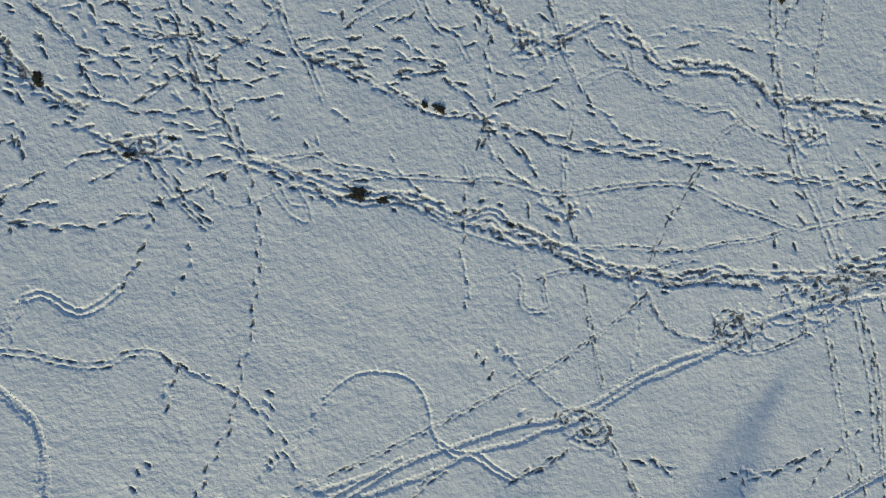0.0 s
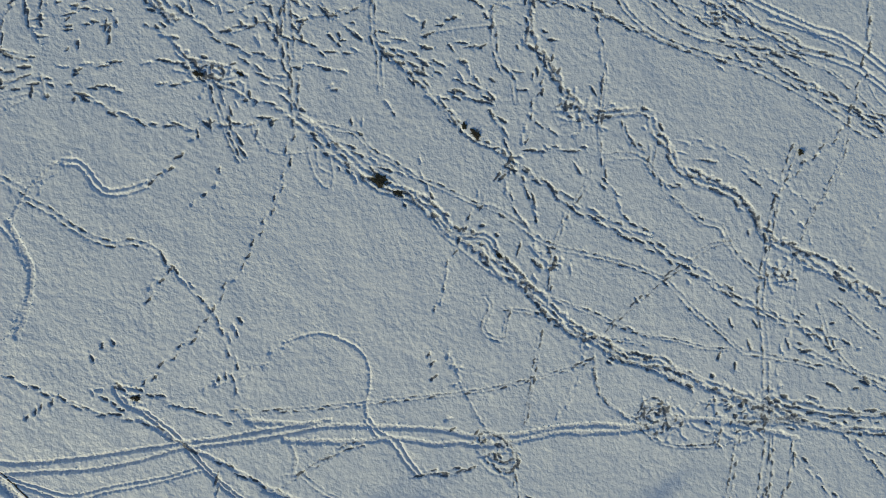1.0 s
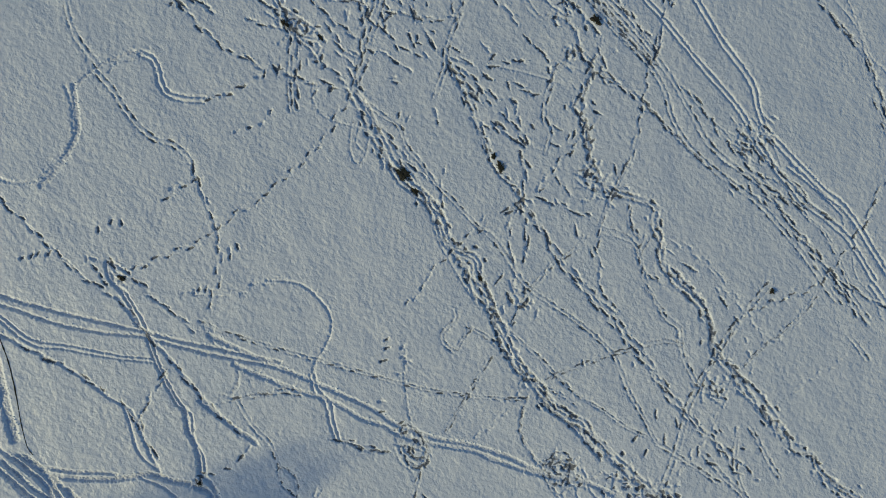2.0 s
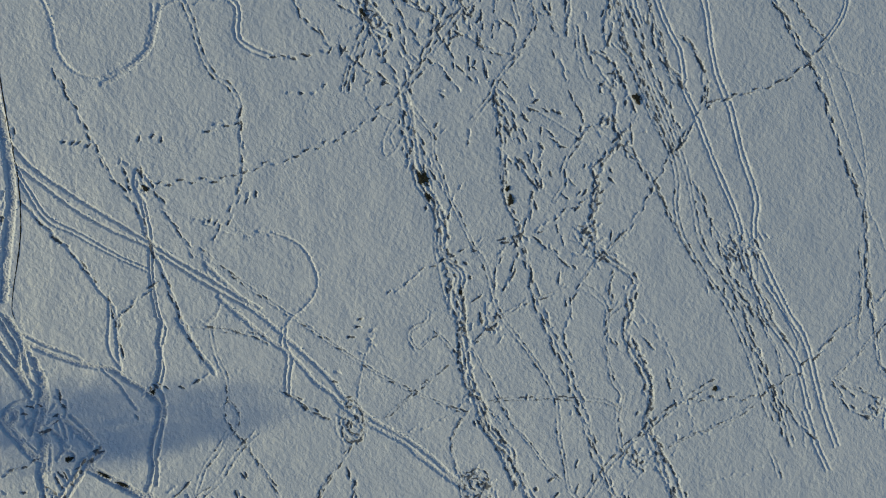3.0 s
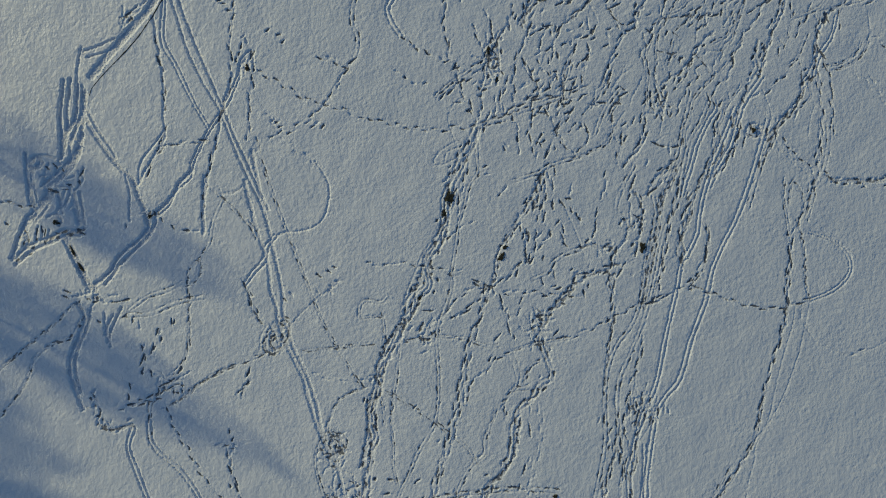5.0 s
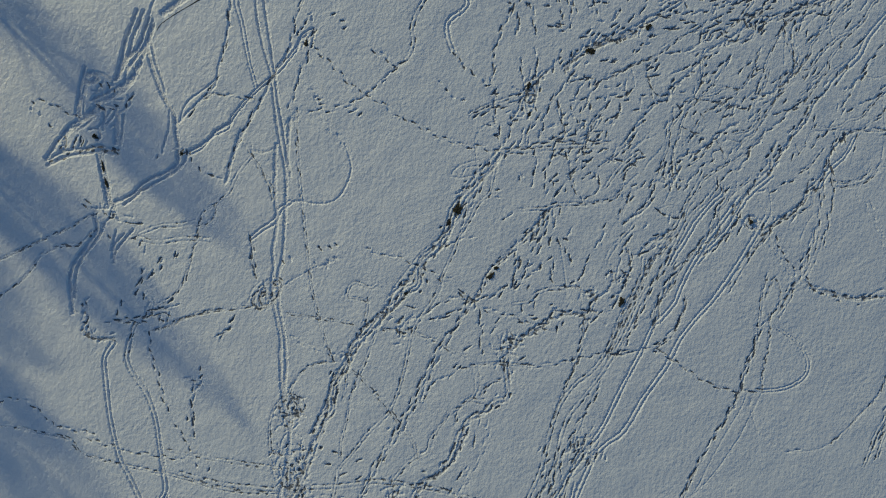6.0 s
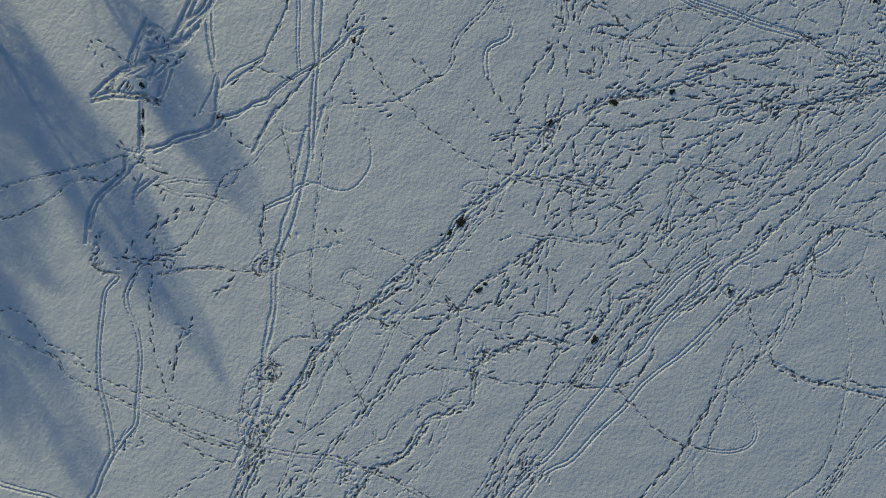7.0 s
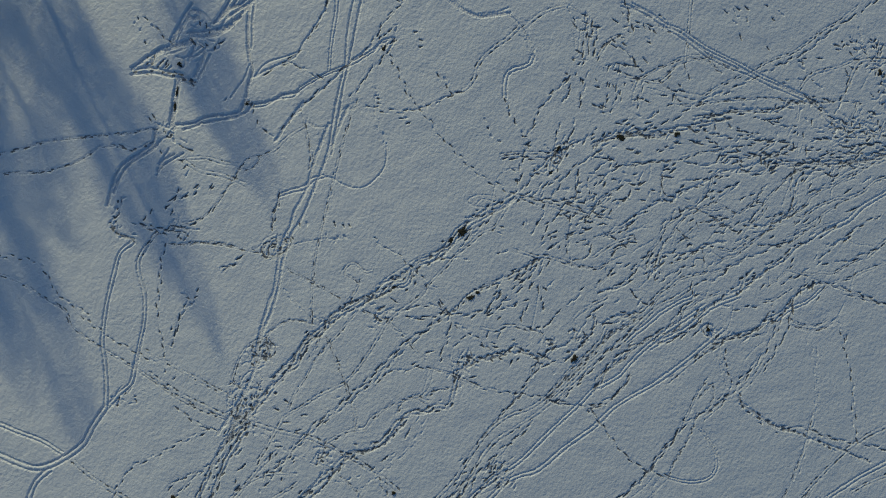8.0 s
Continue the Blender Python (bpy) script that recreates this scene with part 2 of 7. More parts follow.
# ---- trails, as they lie on the field ----
trodden([(-17.97, 9.35), (-17.24, 8.42), (-16.52, 7.40), (-15.65, 6.55)])
trodden([(-17.95, 7.99), (-17.23, 7.63), (-16.64, 7.15), (-16.04, 6.67), (-15.31, 6.07), (-14.35, 5.59), (-13.63, 5.34)])
smeared([(-14.47, 6.20), (-13.63, 5.96), (-12.67, 5.92)])
trodden([(-15.31, 5.70), (-14.59, 5.58), (-13.75, 5.34)], lanes=1)
trodden([(-14.35, 4.85), (-13.63, 4.54), (-13.03, 4.25), (-12.43, 4.01)], lanes=1)
smeared([(-15.82, 9.85), (-15.34, 9.37), (-14.85, 8.89), (-14.37, 8.40), (-13.64, 7.97), (-12.92, 7.73), (-11.96, 7.64), (-11.11, 7.57), (-10.27, 7.71), (-9.54, 7.77)])
double([(-9.75, 10.18), (-9.40, 9.44), (-9.06, 8.34), (-8.81, 7.73), (-8.32, 6.74), (-7.84, 5.76), (-7.39, 4.91), (-7.06, 4.04), (-6.74, 3.31)], gap=.3)
smeared([(-10.03, 10.17), (-9.67, 9.19), (-9.18, 7.97), (-8.81, 6.49), (-8.08, 5.39), (-7.35, 4.29), (-6.86, 3.31)])
double([(-5.45, 10.24), (-5.03, 9.25), (-4.54, 8.14), (-4.04, 7.53), (-3.68, 6.67), (-3.24, 5.68)], gap=.22)
smeared([(-8.33, 9.34), (-7.60, 8.85), (-6.63, 8.37), (-5.77, 8.13), (-5.15, 7.76)])
smeared([(-5.40, 9.74), (-5.89, 9.11), (-6.38, 8.74), (-7.11, 8.24), (-8.08, 7.61)])
smeared([(-12.67, 5.73), (-11.95, 5.48), (-10.98, 5.25), (-10.01, 5.25), (-9.05, 5.38), (-8.20, 5.51)])
trodden([(-12.67, 3.96), (-11.47, 4.14), (-10.26, 4.27), (-9.53, 4.15)], lanes=1)
trampled(-11.22, 3.64, 1.4, 0.5, 0, 40)
smeared([(-11.34, 5.85), (-10.50, 6.36), (-9.77, 6.73), (-9.29, 7.10)])
smeared([(-9.54, 7.47), (-8.93, 6.49), (-8.69, 5.75)])
smeared([(-7.47, 5.57), (-6.62, 5.82), (-5.89, 5.98), (-5.15, 5.79)])
smeared([(-10.02, 4.88), (-9.29, 4.65), (-8.57, 4.47), (-7.71, 4.77)])
smeared([(-8.69, 4.20), (-7.83, 4.16), (-7.35, 3.80)])
trodden([(-11.46, 3.40), (-10.49, 3.28), (-9.78, 3.29), (-9.05, 3.05)], lanes=1)
smeared([(-8.80, 3.30), (-7.84, 3.25), (-7.10, 3.19)])
double([(-10.86, 3.04), (-10.25, 2.19), (-9.54, 1.32), (-8.81, 0.59), (-8.33, 0.22)], gap=.2)
smeared([(-10.26, 2.80), (-9.65, 2.06), (-8.93, 1.20), (-8.08, 0.47)])
smeared([(-6.86, 2.94), (-7.83, 2.61), (-8.93, 1.94), (-10.14, 1.52), (-11.10, 0.88), (-12.07, 0.71), (-12.66, 0.39), (-13.62, 0.34), (-14.81, 0.29), (-15.76, 0.38), (-16.71, 0.43)])
smeared([(-15.41, 2.52), (-16.01, 2.23), (-16.72, 1.91), (-17.19, 1.55)])
smeared([(-12.06, 2.79), (-12.79, 2.54), (-13.26, 2.17)])
smeared([(-14.22, 3.02), (-13.62, 3.26), (-12.79, 3.64)])
smeared([(-16.24, 0.94), (-15.53, 1.18), (-14.81, 1.35)])
smeared([(-16.48, 0.57), (-16.01, 0.58)])
steps([(-6.69, 2.81), (-6.50, 1.83), (-6.25, 0.97), (-6.13, 0.10), (-6.06, -0.64), (-6.14, -1.38), (-6.26, -2.12), (-6.39, -2.99), (-6.51, -3.85), (-6.44, -4.60), (-6.89, -5.34), (-6.94, -6.08), (-7.01, -6.83), (-7.26, -7.57), (-7.44, -8.45), (-7.89, -9.31), (-8.38, -10.05), (-8.63, -10.79), (-9.00, -11.59)])
smeared([(-8.57, 2.06), (-7.96, 1.45), (-7.11, 1.21), (-6.38, 1.39), (-5.65, 1.71), (-4.90, 2.08)], scratch=True)
smeared([(-5.65, 1.95), (-5.27, 1.34), (-4.66, 0.72), (-4.05, 0.48), (-3.93, 0.97), (-4.42, 1.84), (-4.66, 2.08)], scratch=True)
smeared([(-5.15, 1.96), (-4.78, 1.34), (-4.05, 1.22)], scratch=True)
prints(-100, [(-10.86, 0.46), (-11.10, -0.47), (-9.18, -0.51), (-11.46, -1.37), (-9.11, -1.25), (-9.41, -1.87), (-9.78, -2.48)])
trough([(-16.13, -2.82), (-15.53, -2.63), (-14.94, -2.83), (-14.46, -3.20), (-13.87, -3.44), (-13.39, -3.32), (-12.79, -2.96), (-12.07, -2.35)], width=.38, gap=.3)
steps([(-12.07, -2.30), (-11.46, -1.37), (-10.93, -0.51)])
steps([(-16.13, -2.82), (-16.60, -3.67), (-16.72, -4.28), (-16.95, -5.13)], faint=True)
double([(-17.43, -5.10), (-16.01, -5.21), (-14.83, -5.52), (-13.64, -5.72), (-12.68, -5.66), (-11.84, -5.25), (-10.88, -5.18), (-10.16, -5.36)], gap=.26)
smeared([(-10.16, -5.36), (-9.56, -5.81), (-8.71, -6.19), (-7.99, -6.57), (-7.26, -6.87)])
steps([(-9.61, -5.86), (-10.05, -6.54), (-10.24, -7.16), (-10.34, -7.90)])
steps([(-7.26, -6.87), (-6.65, -7.45), (-6.04, -7.97), (-5.56, -8.72), (-5.07, -9.49), (-4.83, -10.12), (-4.46, -10.76)])
trough([(-17.56, -6.34), (-17.21, -6.71), (-16.38, -7.46), (-15.79, -8.08), (-15.45, -9.06), (-15.29, -9.92), (-15.23, -10.66), (-15.31, -11.45)], width=.46, depth=.10)
prints(-61, [(-5.92, -7.34), (-5.67, -7.60), (-5.72, -6.96), (-5.69, -9.98), (-5.44, -9.73), (-5.81, -10.23), (-11.00, -10.06), (-11.41, -10.37), (-11.65, -11.11)])
steps([(-2.96, -6.88), (-3.45, -7.50), (-3.96, -8.37), (-4.33, -8.99), (-4.95, -9.62), (-5.69, -10.23), (-6.31, -11.22)], faint=True)
steps([(5.18, -11.11), (5.90, -10.66), (6.80, -10.32), (7.44, -9.86)])
double([(-4.46, -11.14), (-3.35, -10.91), (-2.73, -10.62), (-0.72, -9.69), (1.28, -8.71), (3.31, -7.73), (5.61, -6.60), (7.40, -5.60), (8.68, -4.72), (9.71, -3.95), (11.26, -2.69)], gap=.14, width=.09, depth=.07)
smeared([(4.57, -5.19), (5.61, -6.35), (6.64, -7.26), (7.82, -8.19)], scratch=True)
trough([(-3.72, -11.46), (-2.23, -11.06), (-0.22, -10.47), (1.80, -9.74), (3.32, -9.26), (5.37, -8.65), (6.91, -8.43), (8.20, -7.94), (9.50, -7.30), (10.79, -6.55), (12.36, -5.78), (13.68, -5.41), (14.74, -5.03)], width=.42)
trough([(-1.73, -11.76), (-0.22, -11.29), (1.80, -10.51), (3.58, -9.78), (5.37, -9.43), (6.40, -8.93), (7.44, -8.69), (8.99, -7.95), (10.80, -6.86), (12.37, -6.26), (13.95, -5.60), (15.27, -4.91), (16.59, -4.06), (17.92, -3.54), (20.08, -3.20), (22.48, -2.87)], width=.42)
double([(0.53, -11.82), (1.30, -11.02), (2.05, -10.52)], gap=.25)
prints(-125, [(3.43, -5.31), (3.76, -5.69), (4.07, -6.33), (4.32, -5.06), (4.70, -5.44), (5.08, -5.50), (5.22, -6.22), (5.48, -8.02), (5.88, -8.41), (7.04, -8.17), (7.55, -8.44)])
steps([(3.03, 2.87), (3.03, 1.75), (2.91, 0.99), (2.78, -0.39), (2.73, -1.39), (2.99, -1.89), (3.04, -2.52), (2.94, -2.90), (2.99, -3.53)])
double([(5.11, -1.77), (5.45, -2.15), (5.46, -3.16), (5.97, -3.48), (6.61, -3.43)], gap=.2)
double([(6.22, -1.90), (6.73, -1.77), (7.36, -1.65), (8.13, -1.65)], gap=.15)
double([(6.34, -1.90), (6.47, -2.66), (6.60, -3.30)], gap=.15)
trodden([(-6.62, 3.07), (-5.64, 2.82), (-4.41, 2.38), (-2.94, 1.84), (-1.71, 1.55), (-0.22, 1.61), (1.03, 1.31), (2.28, 0.74), (3.28, 0.74), (4.04, 0.92), (4.80, 0.37), (5.82, -0.01), (6.85, -0.64), (7.87, -1.02), (8.90, -1.52), (10.20, -1.78), (11.25, -1.78), (12.56, -2.05), (13.61, -1.92), (14.40, -1.67), (15.73, -1.93), (17.34, -1.98), (18.95, -1.99), (20.58, -1.94), (22.45, -1.89)], lanes=3)
trodden([(2.78, 0.37), (4.04, 0.24), (5.06, -0.38), (6.33, -0.64), (7.62, -1.14), (8.91, -1.70), (10.73, -1.96), (12.56, -2.36), (13.88, -2.18), (15.21, -2.31), (16.55, -2.45)], lanes=1)
smeared([(0.65, 1.11), (2.03, 0.37), (3.54, -0.13), (4.80, -0.51), (6.07, -0.76)], scratch=True)
double([(-5.64, 3.19), (-4.67, 3.32), (-3.68, 3.45), (-2.69, 2.96), (-1.71, 2.84), (-0.22, 2.55), (1.27, 2.49), (2.78, 2.37), (4.04, 2.43), (5.30, 2.18), (6.32, 1.88), (7.34, 1.76), (8.62, 1.95), (9.90, 2.15), (11.46, 2.29), (12.89, 2.22), (13.81, 1.92), (15.14, 1.29), (16.74, 0.78), (18.09, 0.27), (18.90, 0.40), (20.50, 0.66), (22.35, 0.92)], gap=.2)
smeared([(-4.41, 2.82), (-3.43, 2.71), (-2.20, 2.47), (-0.72, 2.40)])
smeared([(-3.68, 2.58), (-2.20, 2.22), (-1.21, 2.10), (-0.22, 1.73)], scratch=True)
smeared([(-2.70, 1.97), (-1.46, 2.10), (-0.47, 1.73)], scratch=True)
trodden([(-4.05, 7.78), (-2.94, 7.29), (-1.70, 6.82), (-0.72, 6.33), (0.28, 5.97), (1.15, 5.47), (2.02, 5.23), (3.78, 5.12)], lanes=1)
smeared([(3.78, 5.12), (3.02, 6.11), (2.15, 6.73)])
smeared([(3.90, 5.25), (4.41, 5.63), (5.54, 6.27), (6.55, 6.53), (6.93, 6.79)])
smeared([(3.90, 5.00), (5.29, 4.64), (6.56, 4.40), (7.58, 4.16), (8.86, 4.02), (10.15, 3.88), (11.18, 3.83), (12.49, 3.64), (14.05, 3.45), (15.37, 3.15), (16.44, 2.90), (18.30, 2.67), (20.45, 2.52), (22.30, 2.61)])
smeared([(4.03, 4.68), (6.06, 4.40), (7.33, 3.85), (8.86, 3.76), (10.41, 3.55), (11.44, 3.38), (12.49, 3.31), (14.05, 3.07), (15.38, 2.82), (16.31, 2.57), (17.77, 2.41), (19.11, 2.26), (20.73, 2.27), (22.30, 2.10)])
smeared([(3.78, 5.00), (3.91, 4.13), (4.29, 3.38), (4.79, 2.88), (5.56, 2.26), (6.19, 1.88)])
smeared([(4.03, 4.75), (5.04, 3.89), (5.93, 2.89)])
smeared([(3.78, 4.75), (3.53, 3.75)])
smeared([(-3.31, 8.03), (-2.20, 8.00), (-1.09, 8.01)])
smeared([(-3.68, 7.73), (-1.70, 7.73), (-0.59, 7.77)])
smeared([(-4.05, 8.15), (-3.19, 8.48)])
smeared([(-0.22, 7.07), (0.77, 7.09), (1.89, 7.10)])
smeared([(0.28, 7.71), (1.27, 7.59)])
trodden([(3.27, 10.37), (4.28, 9.63), (4.91, 9.01), (6.05, 8.71), (7.06, 8.67), (8.08, 9.19), (9.35, 9.59), (9.86, 8.96), (10.89, 8.35), (11.54, 7.60), (12.45, 7.44), (13.75, 7.38), (14.79, 7.27), (16.10, 6.78), (16.78, 6.02), (17.70, 5.85), (19.04, 5.75), (20.38, 5.56), (22.22, 5.40)], lanes=2)
trodden([(12.44, 7.87), (13.48, 7.71), (14.79, 7.52), (15.84, 7.16), (16.64, 6.48), (17.70, 6.08), (19.03, 6.06), (20.36, 6.07), (22.20, 5.78)], lanes=1)
double([(8.08, 6.68), (8.85, 7.19), (9.87, 7.45), (10.64, 7.09), (11.42, 6.47), (12.20, 5.97), (13.24, 5.73), (14.02, 5.61), (14.80, 5.75), (15.34, 5.24), (16.13, 4.74), (16.94, 4.24), (17.73, 4.12), (18.80, 4.39)], gap=.2, wobble=.12)
double([(10.12, 8.09), (10.51, 7.08), (11.42, 6.72), (12.45, 6.73)], gap=.2, wobble=.12)
double([(8.33, 8.68), (8.84, 8.07), (9.87, 7.83)], gap=.15)
trampled(6.30, 8.46, 1.3, 0.6, 1, 36)
trampled(18.53, 4.39, 0.9, 0.4, 0, 16)
steps([(8.08, 6.55), (8.60, 5.43), (9.37, 5.18), (9.89, 4.43), (10.66, 4.31), (11.44, 4.06)])
double([(15.61, 5.12), (14.82, 4.73), (14.05, 3.83), (13.53, 2.94), (12.89, 2.04), (12.26, 0.77), (11.62, -0.38), (11.25, -1.65)], gap=.18, depth=.05)
double([(16.85, 10.60), (16.87, 9.08), (17.02, 7.55), (17.31, 6.03), (17.60, 4.51), (18.03, 2.97), (18.58, 1.95), (19.14, 0.91), (19.72, -0.38), (20.16, -1.42), (20.75, -2.73), (21.19, -3.78), (21.52, -5.11), (22.02, -6.97), (22.22, -8.59), (22.44, -10.22)], gap=.3)
steps([(19.36, 10.65), (19.37, 9.88), (18.87, 8.09), (18.74, 7.32), (19.28, 6.57)], faint=True)
steps([(19.32, 4.78), (19.63, 3.24), (19.93, 1.70), (20.25, -0.12)], faint=True)
double([(19.56, -3.77), (20.04, -5.88), (20.53, -8.02), (20.89, -9.90), (21.24, -11.54)], gap=.22, depth=.05)
trampled(15.65, -4.14, 1.3, 0.7, 0, 40)
trampled(19.52, -2.72, 2.1, 1.0, 0, 26)
double([(14.87, -5.17), (15.82, -5.44), (16.89, -5.32), (17.96, -4.94), (18.63, -4.55), (18.47, -3.76)], gap=.15, width=.09)
double([(11.26, -2.69), (11.67, -3.71), (12.34, -4.36), (13.41, -4.76), (14.47, -4.90)], gap=.12, width=.09)
double([(7.87, -0.64), (8.64, -0.64), (10.46, -0.64), (12.02, -0.76), (13.59, -0.64), (14.90, -0.38), (16.22, -0.25), (17.55, 0.14)], gap=.14, width=.08)
double([(13.60, -1.15), (12.55, -1.27), (11.25, -1.65)], gap=.14, width=.08)
double([(8.14, -2.16), (8.41, -3.44), (8.68, -4.72), (8.96, -6.01), (9.18, -7.04)], gap=.16, depth=.05)
steps([(10.48, -2.17), (10.62, -3.70), (10.77, -4.99), (10.66, -6.29)], faint=True)
double([(9.53, -9.38), (10.07, -10.45), (10.63, -11.52), (10.90, -12.10)], gap=.16, depth=.05)
smeared([(11.00, -10.33), (11.79, -10.49), (12.74, -10.77)])
smeared([(11.66, -10.36), (12.08, -10.89)])
smeared([(16.26, -11.27), (17.89, -10.91), (18.97, -10.34), (19.66, -10.28)])
steps([(19.29, -11.62), (20.09, -10.69), (20.89, -9.90)])
trough([(20.44, -12.38), (21.80, -11.69), (22.86, -11.31)], width=.36)
prints(-1, [(14.91, -11.36), (15.44, -11.10), (16.53, -11.35), (18.58, -10.98), (21.38, -8.30), (22.08, -8.32), (21.41, -9.24)])
steps([(3.98, 10.37), (3.98, 8.87), (3.77, 7.63), (3.98, 6.88), (4.03, 5.88)])
double([(7.33, 3.90), (7.58, 4.66), (7.70, 5.42), (7.57, 5.92)], gap=.2)
double([(7.33, 3.65), (7.34, 1.89), (7.60, 0.63), (7.87, -0.38)], gap=.15)
trampled(7.34, 1.01, 0.6, 0.6, 0, 12)
double([(6.68, 10.42), (7.31, 8.17), (7.82, 6.92)], gap=.15)
scattered(-9.29, 2.06, 1.7, 1.4, 0, 12, -55)
scattered(18.88, 0.91, 1.9, 1.6, 0, 8, -55)
trough([(-23.14, -14.76), (-20.62, -15.70), (-17.47, -16.90), (-14.33, -18.03), (-12.49, -18.87), (-11.08, -19.86), (-9.98, -20.72), (-8.57, -21.75), (-7.54, -22.46)], width=.9, depth=.15)
trough([(-6.72, -23.31), (-8.55, -23.36), (-9.45, -23.22)], width=.3, depth=.14)
trough([(-9.19, -23.12), (-9.55, -22.17), (-10.21, -21.02)], width=.26, depth=.14)
trough([(-8.77, -22.79), (-9.23, -21.64), (-9.77, -21.05)], width=.26, depth=.14)
trampled(-11.61, -20.36, 0.5, 0.4, 86, 8)
trough([(-15.05, -17.51), (-13.20, -17.14), (-11.12, -16.19), (-9.34, -15.22), (-7.52, -14.24), (-6.31, -13.60), (-4.49, -12.63), (-2.21, -11.34), (0.07, -10.04)], width=.34, depth=.14)
trough([(-13.99, -17.95), (-12.68, -17.46), (-10.80, -16.64), (-8.90, -15.68), (-7.18, -14.56), (-6.11, -13.80), (-4.51, -13.00), (-2.43, -11.86), (0.05, -10.40)], width=.3, depth=.14)
trough([(-14.00, -18.06), (-12.17, -18.01), (-10.33, -17.89), (-9.00, -17.07), (-7.67, -16.24), (-6.33, -15.43), (-4.98, -14.43)], gap=.24, band=.12, depth=.10)
trough([(-8.50, -12.72), (-7.07, -13.18), (-6.02, -13.63), (-4.97, -14.25), (-3.56, -14.90), (-2.48, -15.27), (-1.58, -15.41), (-0.73, -16.21), (0.34, -16.66), (1.20, -17.38)], width=.36, gap=.2, depth=.14)
smeared([(-3.97, -14.50), (-3.79, -15.61), (-3.67, -16.53), (-3.19, -17.49), (-1.78, -18.15)])
smeared([(1.28, -27.89), (1.33, -27.14), (1.43, -25.65)], scratch=True)
double([(7.87, -19.07), (7.18, -18.28), (6.50, -17.49), (6.03, -16.35), (5.38, -15.19)], gap=.25)
double([(7.88, -18.90), (7.62, -17.20), (6.97, -16.05), (6.49, -14.91), (6.20, -13.77)], gap=.28)
double([(5.94, -14.86), (7.79, -14.63), (9.26, -14.56), (10.71, -14.85), (11.76, -15.67), (13.17, -16.52)], gap=.13, width=.08)
trampled(12.32, -15.53, 1.0, 0.5, 86, 14)
smeared([(13.38, -16.17), (13.50, -17.29), (13.97, -18.63)])
double([(13.61, -15.44), (12.94, -14.47), (12.07, -13.66), (11.39, -12.70), (10.40, -11.15)], gap=.1, width=.09, depth=.06)
trodden([(13.28, -20.81), (14.43, -20.15), (15.36, -20.23), (15.59, -19.31), (15.30, -18.17), (15.33, -17.62)], lanes=1)
double([(13.52, -16.76), (14.98, -16.76), (16.47, -16.51)], gap=.25)
double([(17.99, -31.61), (17.21, -31.01), (15.65, -29.80), (13.62, -28.38), (11.59, -26.36), (9.63, -24.29), (7.89, -22.71), (6.98, -21.94)], gap=.14, width=.13)
double([(18.97, -30.76), (16.44, -27.84), (14.70, -26.20), (12.88, -25.25), (11.29, -24.75), (10.19, -23.52), (9.70, -22.40), (8.29, -21.75)], gap=.14, width=.13)
trampled(14.64, -20.16, 0.6, 1.3, 129, 14)
trodden([(15.43, -19.68), (15.50, -18.70), (15.08, -17.82)], lanes=1)
trough([(15.31, -17.75), (16.68, -18.00), (18.19, -17.33), (19.87, -16.51), (21.44, -15.59), (22.91, -14.53), (24.13, -13.18), (25.44, -11.95), (26.68, -11.00)], width=.3, gap=.3, depth=.13)
trough([(14.78, -16.74), (16.05, -16.51), (16.91, -15.78), (17.99, -14.26), (19.37, -13.09), (20.98, -12.21), (22.58, -11.34), (23.82, -10.72), (25.09, -10.84), (26.44, -10.92)], width=.3, gap=.28, depth=.12)
trampled(25.29, -10.38, 1.1, 0.7, 130, 12)
trough([(26.53, -11.02), (28.31, -10.84), (30.10, -10.54), (32.26, -11.15), (33.74, -12.05), (34.53, -13.53), (35.19, -15.47), (35.79, -16.86)], width=.36, gap=.4, depth=.14)
trough([(33.73, -18.63), (33.31, -17.09), (32.67, -15.14), (31.95, -13.27), (31.66, -11.35)], width=.34, gap=.3, depth=.14)
trough([(33.19, -11.28), (34.74, -11.50), (36.45, -10.95), (38.20, -10.39)], width=.36, gap=.36, depth=.14)
double([(31.50, -10.26), (31.51, -8.42), (31.24, -6.53), (30.85, -4.44), (30.73, -2.74)], gap=.28)
smeared([(14.12, -18.65), (13.73, -17.46), (12.63, -16.26), (11.14, -14.80)])
smeared([(14.61, -16.89), (13.56, -16.69), (11.38, -14.60)])
double([(13.78, -15.89), (13.31, -15.08), (12.03, -13.74), (10.69, -11.89)], gap=.1, width=.09)
prints(-11, [(9.24, -16.40), (9.85, -16.79), (10.60, -17.37), (11.56, -17.46), (12.54, -18.16), (8.02, -15.62), (8.75, -16.52), (9.85, -17.51), (11.44, -16.95)])
steps([(13.81, -15.56), (15.14, -15.05), (16.57, -13.95), (18.04, -12.89), (18.89, -12.17)])
trampled(15.71, -11.13, 0.4, 0.4, 129, 5)
steps([(23.63, -26.09), (21.97, -23.71), (21.59, -22.17), (22.02, -20.54), (22.39, -19.92), (22.33, -18.42), (21.94, -16.90)])
double([(24.60, -25.25), (23.67, -22.89), (23.32, -20.69), (22.97, -18.48), (23.53, -17.39), (23.49, -15.58), (23.27, -13.92)], gap=.14, width=.1, depth=.09)
steps([(22.42, -17.11), (22.37, -15.30), (22.17, -13.64), (21.78, -12.14), (21.45, -10.00)])
double([(23.27, -13.92), (22.93, -11.77), (22.60, -9.63), (22.44, -7.36), (21.96, -5.39), (21.18, -3.08)], gap=.16, width=.11, depth=.09)
